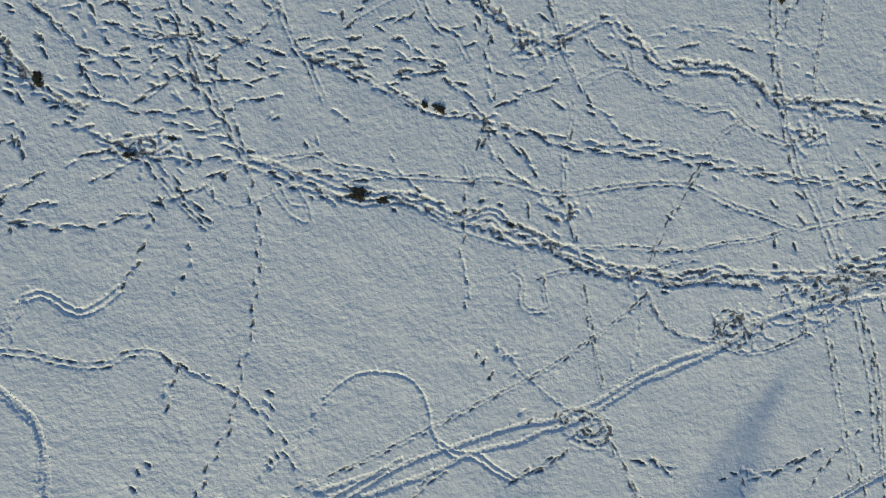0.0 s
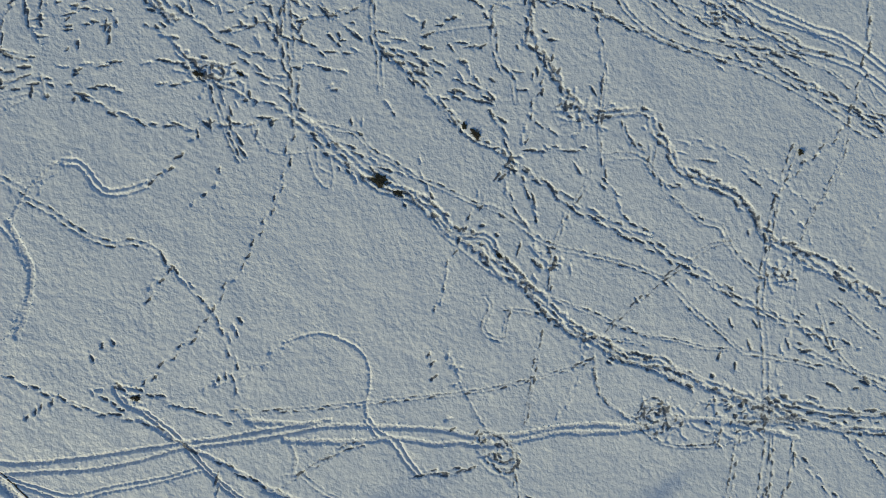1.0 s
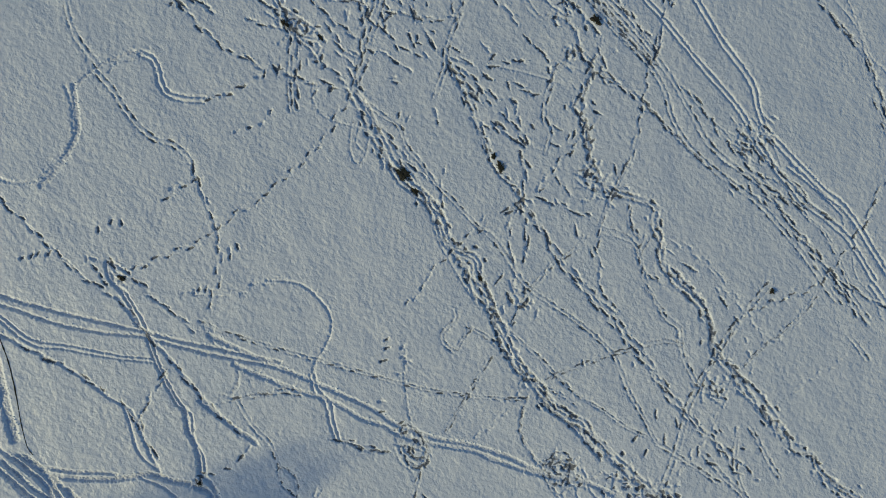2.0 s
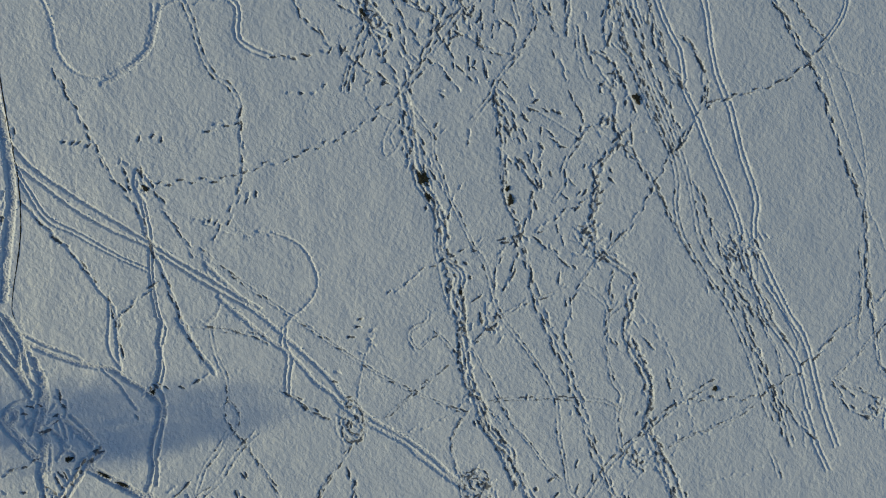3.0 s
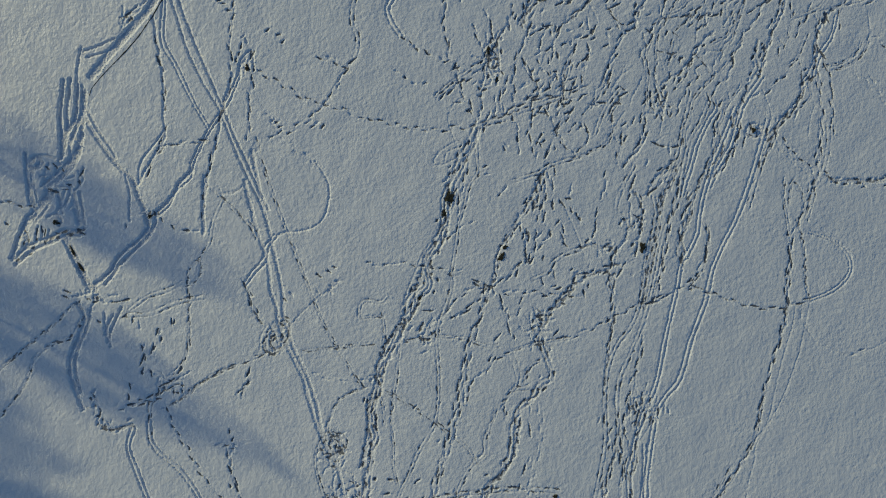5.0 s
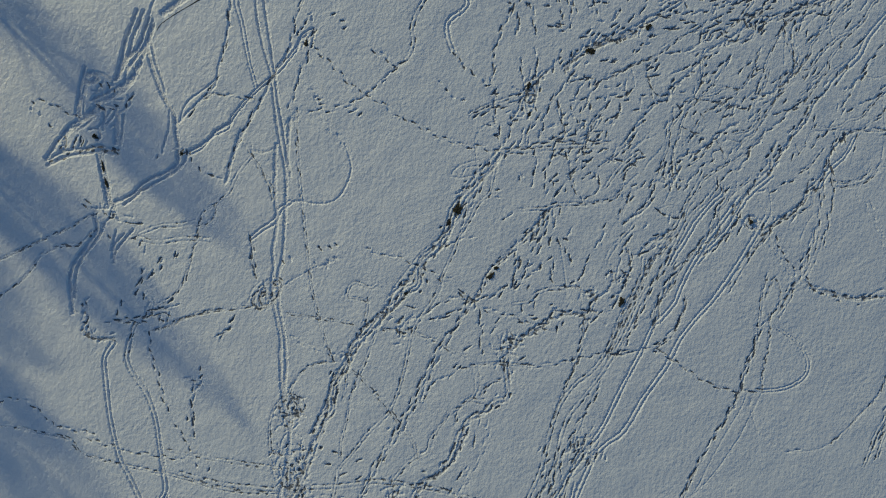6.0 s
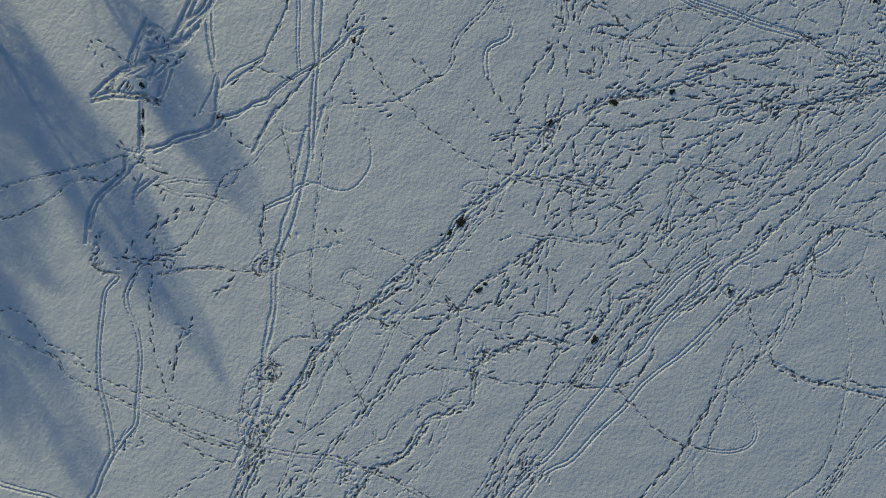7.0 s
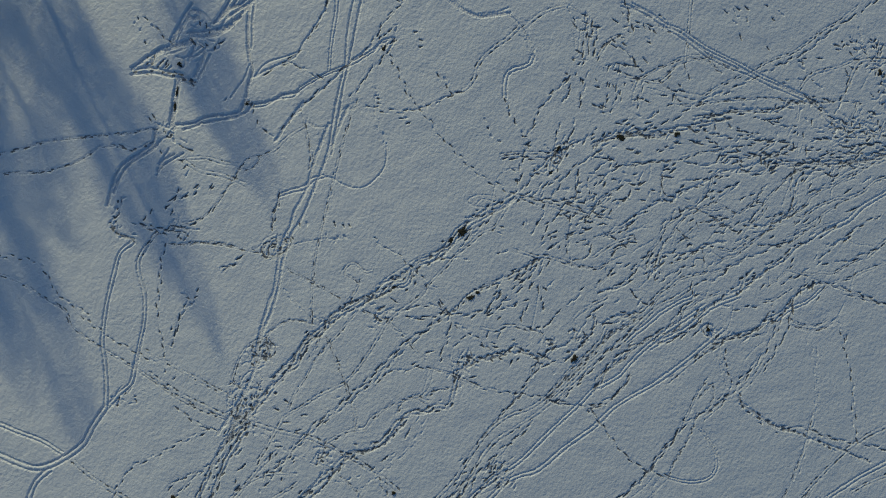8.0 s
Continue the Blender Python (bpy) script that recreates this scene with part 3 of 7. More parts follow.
smeared([(22.98, -6.61), (22.93, -5.16), (22.56, -3.69), (22.29, -3.04)])
trodden([(19.12, -3.04), (22.36, -2.09), (25.27, -1.42), (28.16, -0.75)], lanes=2)
trodden([(20.19, -1.56), (22.75, -1.17), (25.16, -0.62), (27.44, 0.11)], lanes=2)
steps([(32.61, -5.96), (31.32, -6.15), (29.54, -6.45), (28.12, -6.15), (26.26, -5.33), (24.87, -4.72), (22.73, -3.55)])
smeared([(28.16, -3.13), (27.07, -2.86), (25.68, -2.25)])
smeared([(28.37, -2.35), (26.48, -2.16), (24.75, -1.84)])
trampled(19.27, -3.21, 1.3, 1.8, 130, 30)
trodden([(21.30, 5.48), (23.24, 5.07)], lanes=2)
double([(21.61, 4.29), (23.60, 3.63), (24.68, 3.37)], gap=.2)
double([(21.00, 3.79), (22.08, 2.37), (23.74, 1.41), (26.08, 1.03)], gap=.2)
double([(20.44, 1.57), (22.95, 1.33), (25.79, 1.37)], gap=.25)
scattered(22.66, 1.67, 2.6, 1.8, 130, 14, 0)
double([(-3.36, 21.88), (-6.18, 22.52), (-8.38, 23.09)], gap=.24)
trampled(11.09, 16.01, 1.0, 1.1, 130, 16)
double([(-2.66, 25.98), (-5.02, 26.42), (-5.94, 26.85), (-7.86, 27.08), (-9.49, 26.96)], gap=.3)
double([(-3.58, 24.63), (-5.17, 24.82), (-4.29, 25.53), (-3.14, 25.88)], gap=.14)
steps([(-8.35, 23.41), (-7.11, 24.73), (-6.01, 26.22)])
double([(-21.18, 28.36), (-23.58, 28.75), (-25.26, 29.36)], gap=.2)
smeared([(-17.97, 29.13), (-18.94, 31.40), (-20.11, 33.53)])
trough([(-24.34, 0.66), (-24.69, 2.14), (-24.82, 3.69), (-25.06, 5.38), (-25.20, 7.64), (-25.68, 9.63), (-26.35, 11.47), (-26.72, 12.96), (-27.40, 14.82), (-28.03, 17.33), (-27.75, 18.78), (-28.26, 20.80)], width=.26, gap=.32)
smeared([(-24.10, 10.92), (-25.52, 11.55), (-27.43, 12.39), (-29.35, 13.23), (-30.79, 13.87), (-32.60, 14.23), (-34.90, 14.81), (-36.55, 15.31), (-38.88, 15.88)])
double([(-20.78, 5.92), (-21.66, 6.26), (-23.48, 6.67), (-24.83, 7.92), (-24.86, 9.71)], gap=.15)
double([(-28.48, 3.78), (-27.62, 4.18), (-25.36, 5.73), (-23.81, 6.70), (-22.55, 8.02)], gap=.2)
trodden([(-20.56, 10.23), (-22.39, 11.71), (-23.75, 12.97), (-25.26, 14.75), (-26.99, 15.76), (-28.38, 17.05)], lanes=2)
double([(-20.96, 7.54), (-20.99, 8.99), (-22.49, 10.43), (-24.16, 12.05), (-26.03, 14.12), (-28.21, 17.19), (-29.61, 18.48), (-30.66, 20.07)], gap=.15)
double([(-28.18, 15.39), (-29.68, 15.39), (-31.74, 16.75), (-33.69, 17.62)], gap=.2)
trampled(-34.25, 16.86, 1.8, 0.6, 129, 18)
trodden([(-27.27, 22.82), (-29.03, 24.34)], lanes=2)
trampled(-28.92, 20.87, 2.2, 1.0, 129, 34)
trampled(-31.21, 21.78, 0.9, 1.8, 129, 22)
trampled(-33.46, 19.83, 0.5, 1.0, 129, 12)
trough([(-17.42, -6.22), (-17.30, -4.95), (-16.85, -3.72), (-16.45, -2.92)], width=.3)
double([(-17.12, -4.81), (-19.11, -4.40), (-20.75, -3.42), (-21.09, -2.53)], gap=.26)
smeared([(-20.61, -0.97), (-18.39, 0.26)])
smeared([(-21.08, -0.76), (-18.86, 0.46)])
smeared([(-21.19, -0.27), (-19.15, 0.81)])
double([(-19.26, 1.29), (-20.43, 0.93), (-21.68, 1.36), (-22.05, 1.95)], gap=.2)
smeared([(-21.01, 1.63), (-21.22, 2.92), (-20.80, 3.84)])
smeared([(-24.22, 0.17), (-23.50, 1.06), (-22.94, 1.81)])
double([(-19.67, 3.89), (-20.41, 5.34), (-21.07, 6.27), (-22.18, 6.54)], gap=.22)
smeared([(-19.50, 2.28), (-20.37, 3.33), (-20.89, 4.66)])
smeared([(-18.32, 6.16), (-20.19, 5.22)])
smeared([(-18.53, 3.94), (-17.10, 4.69), (-16.38, 4.53)])
smeared([(-20.79, -2.87), (-20.21, -1.80), (-20.29, -1.00), (-21.49, -1.68)])
scattered(-31.03, 17.33, 5.4, 2.7, 129, 40, 109)
scattered(-21.42, 2.46, 5.0, 3.2, 129, 36, 99)
scattered(-29.66, 9.38, 2.7, 1.8, 129, 12, 79)
steps([(22.57, 10.38), (21.98, 7.93), (21.78, 7.12)], faint=True)
trodden([(22.06, 5.50), (23.05, 5.57), (24.10, 4.92), (25.10, 5.45), (26.06, 5.13), (27.52, 5.18), (28.89, 5.56)], lanes=2)
trough([(20.78, 15.74), (22.48, 15.43), (23.87, 15.25)], width=.26, gap=.28)
double([(22.17, 11.69), (23.81, 11.41)], gap=.25)
trough([(21.07, 14.62), (23.18, 14.23), (24.87, 14.11)], width=.26, gap=.28)
double([(20.59, 13.41), (22.68, 12.96)], gap=.24)
smeared([(20.53, 16.95), (21.99, 16.93), (23.16, 17.57)])
trampled(23.31, 18.44, 1.0, 0.5, 68, 16)
double([(20.44, 17.18), (21.73, 18.15), (22.76, 18.85)], gap=.12, width=.08)
double([(21.31, 19.81), (22.20, 20.20), (23.05, 20.97), (24.51, 21.89)], gap=.2)
double([(-0.53, -13.29), (0.28, -12.25), (1.40, -10.86)], gap=.18)
smeared([(-1.51, -11.76), (-0.99, -12.15), (-0.71, -13.28)], scratch=True)
smeared([(-8.99, 10.77), (-9.09, 12.08)])
double([(-7.60, 12.16), (-6.50, 11.89), (-5.82, 10.90), (-5.16, 9.73)], gap=.12)
smeared([(-7.18, 12.87), (-5.34, 12.65)])
trampled(-1.35, 14.27, 0.9, 0.5, 86, 12)
trampled(0.56, 12.44, 0.7, 0.2, 86, 8)
double([(-3.28, 15.93), (-0.68, 15.79), (1.87, 15.50), (4.44, 15.22)], gap=.22)
smeared([(-4.32, 16.96), (-1.38, 16.52), (1.20, 16.38), (4.12, 15.88)])
scattered(-10.07, 8.25, 2.2, 4.0, 86, 36, -14)
scattered(-0.12, 7.86, 1.5, 3.3, 86, 14, -9)
trough([(-21.25, -11.86), (-19.87, -12.04), (-17.92, -12.61), (-16.52, -12.26), (-15.62, -11.17), (-15.40, -9.64)], width=.3, depth=.06)
trough([(-15.86, -8.20), (-16.94, -7.24), (-17.82, -6.71)], width=.3, depth=.06)
double([(-20.78, -19.07), (-19.60, -18.81), (-17.83, -18.43), (-15.56, -18.16)], gap=.25)
double([(-19.38, -19.62), (-18.35, -19.30), (-16.74, -18.86), (-14.86, -18.69)], gap=.25)
double([(-17.96, -20.19), (-17.25, -19.74), (-15.95, -19.17)], gap=.2)
smeared([(-11.93, -20.42), (-12.36, -19.69), (-13.21, -19.10)])
trampled(-11.75, -20.42, 0.3, 0.3, 69, 4)
prints(-31, [(-16.21, -17.07), (-15.44, -16.94)])
prints(-91, [(-13.55, -14.87), (-13.27, -14.43), (-13.09, -14.15), (-12.69, -13.76)])
dashes([(-14.74, 9.74, -13.90, 9.93), (-14.26, 9.51, -13.90, 9.27), (-13.90, 10.00, -13.77, 9.76), (-13.41, 9.52, -13.17, 9.03), (-12.81, 8.54, -12.61, 8.22), (-12.10, 10.15, -11.72, 9.66), (-11.68, 9.17, -11.23, 8.73), (-11.61, 9.54, -11.24, 9.34), (-11.48, 9.87, -11.25, 9.72), (-13.65, 8.85, -13.62, 8.53), (-15.81, 8.63, -15.51, 8.27), (-15.52, 8.58, -15.37, 8.27), (-15.45, 8.02, -15.20, 7.53), (-13.88, 7.55, -13.73, 6.93)])
dashes([(-13.64, 6.93, -13.35, 6.50), (-13.63, 6.45, -13.52, 6.20), (-13.88, 7.30, -13.52, 7.06), (-12.44, 7.56, -12.08, 7.15), (-12.07, 6.95, -11.76, 6.51), (-11.47, 6.71, -11.23, 6.83), (-10.94, 6.96, -10.63, 7.34), (-10.75, 7.46, -10.51, 7.58)])
dashes([(-10.87, 8.07, -10.75, 7.75), (-10.63, 8.07, -10.26, 8.15), (-14.84, 6.81, -14.60, 6.63), (-13.52, 7.38, -13.12, 7.48), (-10.03, 9.56, -9.74, 9.19), (-9.43, 9.93, -9.06, 9.65), (-9.06, 9.20, -8.69, 8.95), (-8.81, 8.90, -8.53, 8.67), (-8.94, 8.33, -8.52, 8.41), (-8.33, 9.21, -8.08, 8.84), (-7.60, 8.60, -6.87, 8.23), (-6.25, 8.74, -6.13, 8.79), (-5.89, 8.37, -5.65, 8.45), (-6.25, 7.76, -6.09, 7.55)])
dashes([(-6.01, 7.38, -5.76, 7.51), (-5.65, 7.96, -5.15, 7.81), (-6.14, 7.26, -5.88, 7.14), (-5.40, 7.27, -5.03, 7.22), (-5.64, 6.90, -5.28, 6.98), (-6.37, 6.39, -6.74, 6.52), (-6.50, 6.64, -5.93, 6.82), (-7.84, 6.99, -7.72, 6.75)])
dashes([(-7.96, 7.73, -8.03, 6.87), (-11.34, 5.97, -10.87, 5.74), (-10.99, 5.86, -10.63, 6.10), (-9.90, 6.11, -9.41, 5.70), (-9.78, 6.23, -9.66, 6.04), (-16.73, 4.35, -16.54, 3.73), (-16.30, 4.47, -16.21, 4.23), (-16.30, 3.62, -16.20, 3.25), (-17.10, 6.18, -16.62, 5.93), (-16.51, 6.17, -16.31, 5.69), (-14.95, 4.72, -14.70, 4.68), (-14.34, 5.09, -13.99, 4.93), (-5.76, 5.04, -5.59, 5.28), (-5.52, 4.99, -5.27, 5.17)])
dashes([(-4.42, 8.52, -3.93, 8.62), (-1.71, 8.67, -2.20, 8.49), (-0.22, 7.63, 0.15, 7.71), (-0.10, 7.20, 0.33, 7.28), (0.77, 7.72, 1.15, 7.64), (1.52, 7.40, 2.02, 7.30)])
dashes([(-2.21, 7.30, -1.46, 7.36), (-4.04, 7.66, -3.31, 7.29), (-0.34, 8.56, 0.08, 8.45), (4.28, 7.14, 4.78, 7.01), (4.91, 7.13, 5.54, 6.94), (3.77, 7.43, 4.02, 7.26), (4.03, 8.87, 4.08, 8.50), (3.90, 6.37, 4.03, 5.88), (6.17, 9.78, 6.68, 9.42), (6.55, 10.17, 6.80, 9.97), (6.93, 6.66, 6.30, 6.45), (5.04, 6.26, 5.42, 6.14), (6.68, 6.03, 7.32, 5.54), (5.30, 3.89, 5.68, 3.39)])
dashes([(5.68, 3.14, 6.06, 2.84), (3.53, 4.25, 3.40, 3.75), (-0.47, 3.59, -0.29, 3.22), (-0.10, 2.85, 0.08, 2.60), (0.28, 2.48, 0.53, 2.16), (0.65, 2.11, 0.90, 1.86)])
dashes([(8.34, 5.80, 8.73, 5.63), (7.34, 0.88, 7.86, 0.76), (6.45, 0.83, 6.96, 0.58), (5.69, 1.38, 5.76, 0.62), (8.36, 1.26, 8.63, 0.76), (-2.44, 5.07, -2.20, 4.95), (-2.95, 5.44, -2.57, 5.19), (-3.68, 4.32, -3.60, 3.95), (-4.18, 4.07, -4.05, 3.77), (13.48, 8.57, 12.44, 8.37), (11.41, 8.36, 11.92, 8.44), (14.78, 8.66, 15.04, 8.59), (15.30, 8.42, 16.09, 8.25), (16.61, 8.18, 17.01, 8.11)])
dashes([(17.80, 7.77, 18.08, 7.62), (18.48, 7.27, 18.88, 7.12), (14.07, 2.68, 14.33, 2.48), (16.86, 1.55, 17.27, 1.16), (12.00, 0.89, 12.26, 0.64)])
smeared([(-0.64, -22.75), (-1.48, -22.41)])
trodden([(5.02, -26.40), (3.50, -24.77), (2.89, -23.26), (2.68, -22.03)], lanes=1)
smeared([(1.36, -25.79), (1.18, -27.36), (1.17, -28.86)])
prints(29, [(1.48, -29.10), (1.91, -29.05), (2.04, -28.31), (2.58, -27.36)])
smeared([(2.53, 12.94), (3.73, 13.21), (4.81, 13.14), (5.69, 13.05)])
smeared([(5.63, 13.36), (7.38, 13.16)])
steps([(6.50, 10.91), (5.86, 12.09), (5.17, 13.11), (4.53, 14.30), (4.14, 15.19)])
smeared([(3.75, 16.09), (3.26, 17.22)])
double([(-7.25, 19.35), (-5.25, 18.68), (-3.28, 18.00), (-2.19, 17.93), (-0.52, 17.44), (0.62, 17.55), (1.42, 17.70)], gap=.12)
double([(-5.96, 16.82), (-4.29, 16.34), (-2.62, 15.86), (-0.83, 15.69), (0.96, 15.54), (2.04, 15.47)], gap=.2)
double([(-1.82, 18.91), (-0.93, 19.30), (0.16, 19.24), (1.52, 18.94), (2.40, 18.32)], gap=.14)
double([(-3.18, 15.33), (-1.59, 15.63), (0.13, 15.31), (1.92, 15.15), (3.37, 15.12), (4.52, 15.23)], gap=.25)
smeared([(-6.27, 19.97), (-7.12, 20.69)])
trodden([(-15.57, 6.59), (-16.89, 7.80), (-18.60, 9.30), (-19.95, 10.53), (-21.48, 11.67), (-22.65, 12.54)], lanes=2)
double([(-14.28, 8.63), (-15.72, 9.80), (-16.76, 10.92), (-17.91, 11.79), (-18.75, 12.31), (-19.72, 13.27), (-20.57, 13.81)], gap=.12)
smeared([(-17.72, 11.30), (-18.38, 11.79), (-18.98, 12.20)], scratch=True)
smeared([(-17.63, 12.15), (-17.89, 12.75), (-18.65, 13.56), (-19.00, 13.87)])
smeared([(-18.00, 13.31), (-18.62, 14.05), (-19.26, 14.93)], scratch=True)
trodden([(-15.37, 13.04), (-16.21, 13.57), (-17.08, 14.09), (-17.94, 14.39), (-18.48, 14.50), (-19.18, 14.97), (-20.06, 15.74), (-20.84, 16.32), (-21.44, 16.75), (-22.20, 17.58), (-22.97, 18.42), (-23.67, 19.29), (-24.52, 20.35), (-25.11, 21.04)], lanes=1)
dashes([(-16.73, 13.31, -17.41, 13.80), (-18.01, 13.87, -18.39, 14.07), (-17.02, 15.80, -17.59, 16.00), (-18.02, 16.17, -18.85, 16.33), (-18.14, 14.77, -18.56, 14.95), (-19.07, 13.83, -19.84, 13.68), (-16.19, 12.63, -16.77, 13.30), (-15.25, 10.98, -15.90, 11.97), (-18.23, 9.49, -17.74, 9.63), (-19.79, 10.86, -19.95, 11.24), (-19.06, 11.35, -19.62, 12.36), (-20.45, 11.95, -20.90, 12.45), (-21.18, 13.35, -21.46, 13.70), (-20.25, 12.67, -20.26, 13.05)])
dashes([(-18.36, 14.28, -18.78, 14.35), (-20.67, 12.56, -21.06, 12.94), (-21.93, 14.34, -22.24, 14.66), (-22.12, 13.51, -22.45, 13.98), (-22.17, 12.54, -22.02, 12.95), (-21.34, 11.85, -21.04, 12.18), (-18.08, 10.28, -18.45, 10.81), (-16.74, 9.76, -17.08, 9.97), (-17.46, 10.25, -17.71, 10.46), (-15.38, 8.32, -15.75, 8.74), (-18.39, 7.52, -18.91, 7.64), (-16.57, 11.27, -16.95, 11.36)])
double([(-16.25, 14.74), (-17.16, 14.68), (-18.13, 14.30)], gap=.14, width=.09)
smeared([(-16.34, 14.94), (-16.92, 15.13), (-17.51, 15.56), (-18.26, 15.91), (-18.83, 16.10)])
scattered(-20.34, 14.64, 0.9, 0.7, 117, 14, -33)
trampled(-20.24, 15.17, 0.6, 0.4, 117, 6)
smeared([(-15.53, 9.89), (-14.90, 10.29), (-14.31, 10.49), (-13.89, 10.14), (-13.90, 9.53)], scratch=True)
double([(-15.52, 11.07), (-14.20, 11.87)], gap=.12, width=.09)
scattered(-16.21, 11.20, 0.5, 0.2, 117, 6, -33)
smeared([(-21.11, 15.22), (-21.67, 15.91), (-22.42, 16.99), (-23.00, 17.28), (-23.55, 17.40)])
dashes([(-22.48, 15.11, -22.76, 15.47), (-23.02, 15.97, -23.48, 16.47), (-23.62, 16.65, -24.24, 17.54), (-18.00, 17.24, -18.58, 17.43), (-18.74, 17.59, -19.17, 17.87), (-23.59, 22.52, -22.90, 23.01), (-24.00, 23.56, -24.88, 23.87), (-25.69, 24.22, -26.65, 24.50), (-22.87, 24.62, -24.07, 25.26), (-22.05, 15.00, -22.32, 15.35), (-23.27, 16.08, -23.66, 16.27), (-24.42, 17.70, -24.07, 18.13), (-24.57, 17.29, -24.02, 17.85), (-24.92, 18.68, -24.27, 19.24)])
dashes([(-24.37, 19.43, -24.49, 20.12), (-25.18, 19.53, -25.54, 19.85), (-21.69, 16.86, -21.41, 17.25), (-21.79, 16.33, -21.24, 16.90), (-24.25, 21.21, -24.44, 22.11), (-23.03, 18.87, -22.64, 19.32), (-22.48, 20.37, -23.05, 20.38), (-22.34, 21.03, -22.88, 20.96)])
trodden([(-24.52, 20.35), (-25.37, 21.15), (-26.12, 22.03), (-26.80, 22.68), (-27.48, 23.34), (-28.03, 23.81)], lanes=1)
trodden([(-25.08, 21.06), (-25.78, 21.94), (-26.60, 22.77), (-27.51, 23.57), (-28.41, 24.37), (-29.51, 25.33)], lanes=1)
smeared([(-22.09, 17.64), (-22.93, 18.69), (-23.60, 19.33)])
smeared([(-20.86, 17.27), (-21.47, 17.36), (-21.89, 17.44)], scratch=True)
scattered(-21.56, 17.70, 0.4, 0.3, 117, 8, -13)
trodden([(-19.59, 21.06), (-20.71, 20.65), (-21.83, 20.05), (-22.76, 19.83), (-23.34, 20.19), (-24.02, 20.59), (-24.48, 21.10)], lanes=1)
smeared([(-20.54, 21.23), (-21.42, 20.64), (-22.31, 20.07)], scratch=True)
smeared([(-21.29, 19.01), (-22.09, 19.19), (-22.83, 19.22), (-23.34, 19.46), (-23.79, 19.97)])
smeared([(-20.69, 19.06), (-21.09, 19.10), (-21.32, 19.72)], scratch=True)
double([(-17.85, 18.04), (-18.97, 18.21), (-20.12, 18.12), (-20.40, 18.22)], gap=.12, width=.09)
double([(-18.30, 18.93), (-19.56, 18.89), (-20.55, 18.97), (-21.36, 18.97), (-22.02, 19.04)], gap=.1, width=.08)
smeared([(-19.90, 20.18), (-20.98, 19.79), (-22.03, 19.52)], scratch=True)
double([(-19.13, 20.80), (-20.09, 21.30), (-21.26, 21.71), (-21.93, 21.62), (-22.80, 21.93), (-23.39, 22.14), (-24.08, 22.54), (-25.26, 22.94), (-26.24, 23.44), (-27.13, 23.75), (-28.00, 24.32)], gap=.18, width=.1)
smeared([(-19.81, 21.20), (-20.68, 21.50), (-21.51, 21.73)])
double([(-20.42, 22.12), (-21.66, 22.49), (-22.64, 22.99), (-23.33, 23.39), (-24.01, 24.05), (-24.92, 24.60), (-26.00, 24.82), (-26.88, 25.13), (-28.31, 26.18)], gap=.2, width=.1)
double([(-20.91, 23.35), (-21.59, 23.27), (-22.76, 23.68), (-23.42, 23.84), (-24.11, 24.25)], gap=.16, width=.1)
trough([(-19.88, 24.11), (-21.05, 24.51), (-21.81, 24.89), (-22.61, 25.24), (-23.39, 25.35), (-24.17, 25.47), (-24.76, 25.67), (-25.79, 26.07), (-27.23, 26.71)], width=.28, gap=.3)
smeared([(-20.93, 23.84), (-21.90, 24.59), (-22.34, 24.98)], scratch=True)
smeared([(-21.75, 25.90), (-22.64, 26.21), (-23.52, 26.53), (-24.52, 27.05)])
smeared([(-26.12, 22.77), (-26.71, 23.32), (-27.10, 23.52)])
dashes([(-13.19, 9.40, -13.44, 9.98), (-13.53, 10.18, -14.26, 10.42), (-13.13, 10.13, -13.40, 10.47), (-13.97, 11.13, -14.13, 11.53), (-11.86, 9.82, -12.24, 10.11), (-13.70, 11.17, -13.48, 11.37), (-12.75, 10.93, -13.02, 11.37), (-13.38, 11.89, -13.80, 12.25), (-9.05, 10.90, -9.12, 11.57), (-9.14, 11.98, -9.15, 12.57), (-15.18, 13.75, -15.41, 14.11), (-15.49, 14.65, -15.95, 14.61), (-16.86, 15.50, -16.46, 15.36), (-11.95, 17.35, -11.42, 17.71)])
dashes([(-10.28, 12.40, -10.10, 12.77), (-11.25, 9.90, -11.49, 10.02), (-14.34, 13.79, -14.09, 14.20), (-14.00, 15.14, -14.40, 15.27), (-14.78, 16.67, -15.13, 16.98), (-12.95, 14.72, -12.90, 15.08)])
smeared([(-14.92, 11.70), (-14.42, 12.09), (-14.59, 12.62), (-15.30, 13.08), (-15.66, 13.14)])
trodden([(-10.19, 11.13), (-10.86, 11.26), (-11.62, 11.36), (-12.18, 11.55), (-12.63, 11.80), (-13.20, 11.99), (-13.85, 12.37), (-14.50, 12.99), (-15.08, 12.94), (-15.82, 13.19)], lanes=1)
smeared([(-10.46, 11.46), (-10.94, 11.69), (-11.54, 11.77)])
smeared([(-9.89, 11.28), (-10.27, 12.02), (-10.97, 12.39), (-11.89, 12.64)], scratch=True)
smeared([(-12.75, 11.75), (-12.75, 12.31)], scratch=True)
smeared([(-9.02, 13.12), (-9.93, 13.37), (-10.42, 13.60), (-11.09, 13.83)], scratch=True)
double([(-9.08, 14.26), (-10.12, 14.22), (-11.07, 14.23), (-11.91, 14.05), (-12.80, 13.98), (-13.52, 14.19), (-13.99, 14.30)], gap=.14, width=.09)
smeared([(-12.00, 13.76), (-12.65, 13.67), (-13.22, 13.87), (-13.87, 13.78), (-14.22, 13.37)])
smeared([(-9.86, 15.07), (-10.88, 14.79), (-11.27, 14.36)])
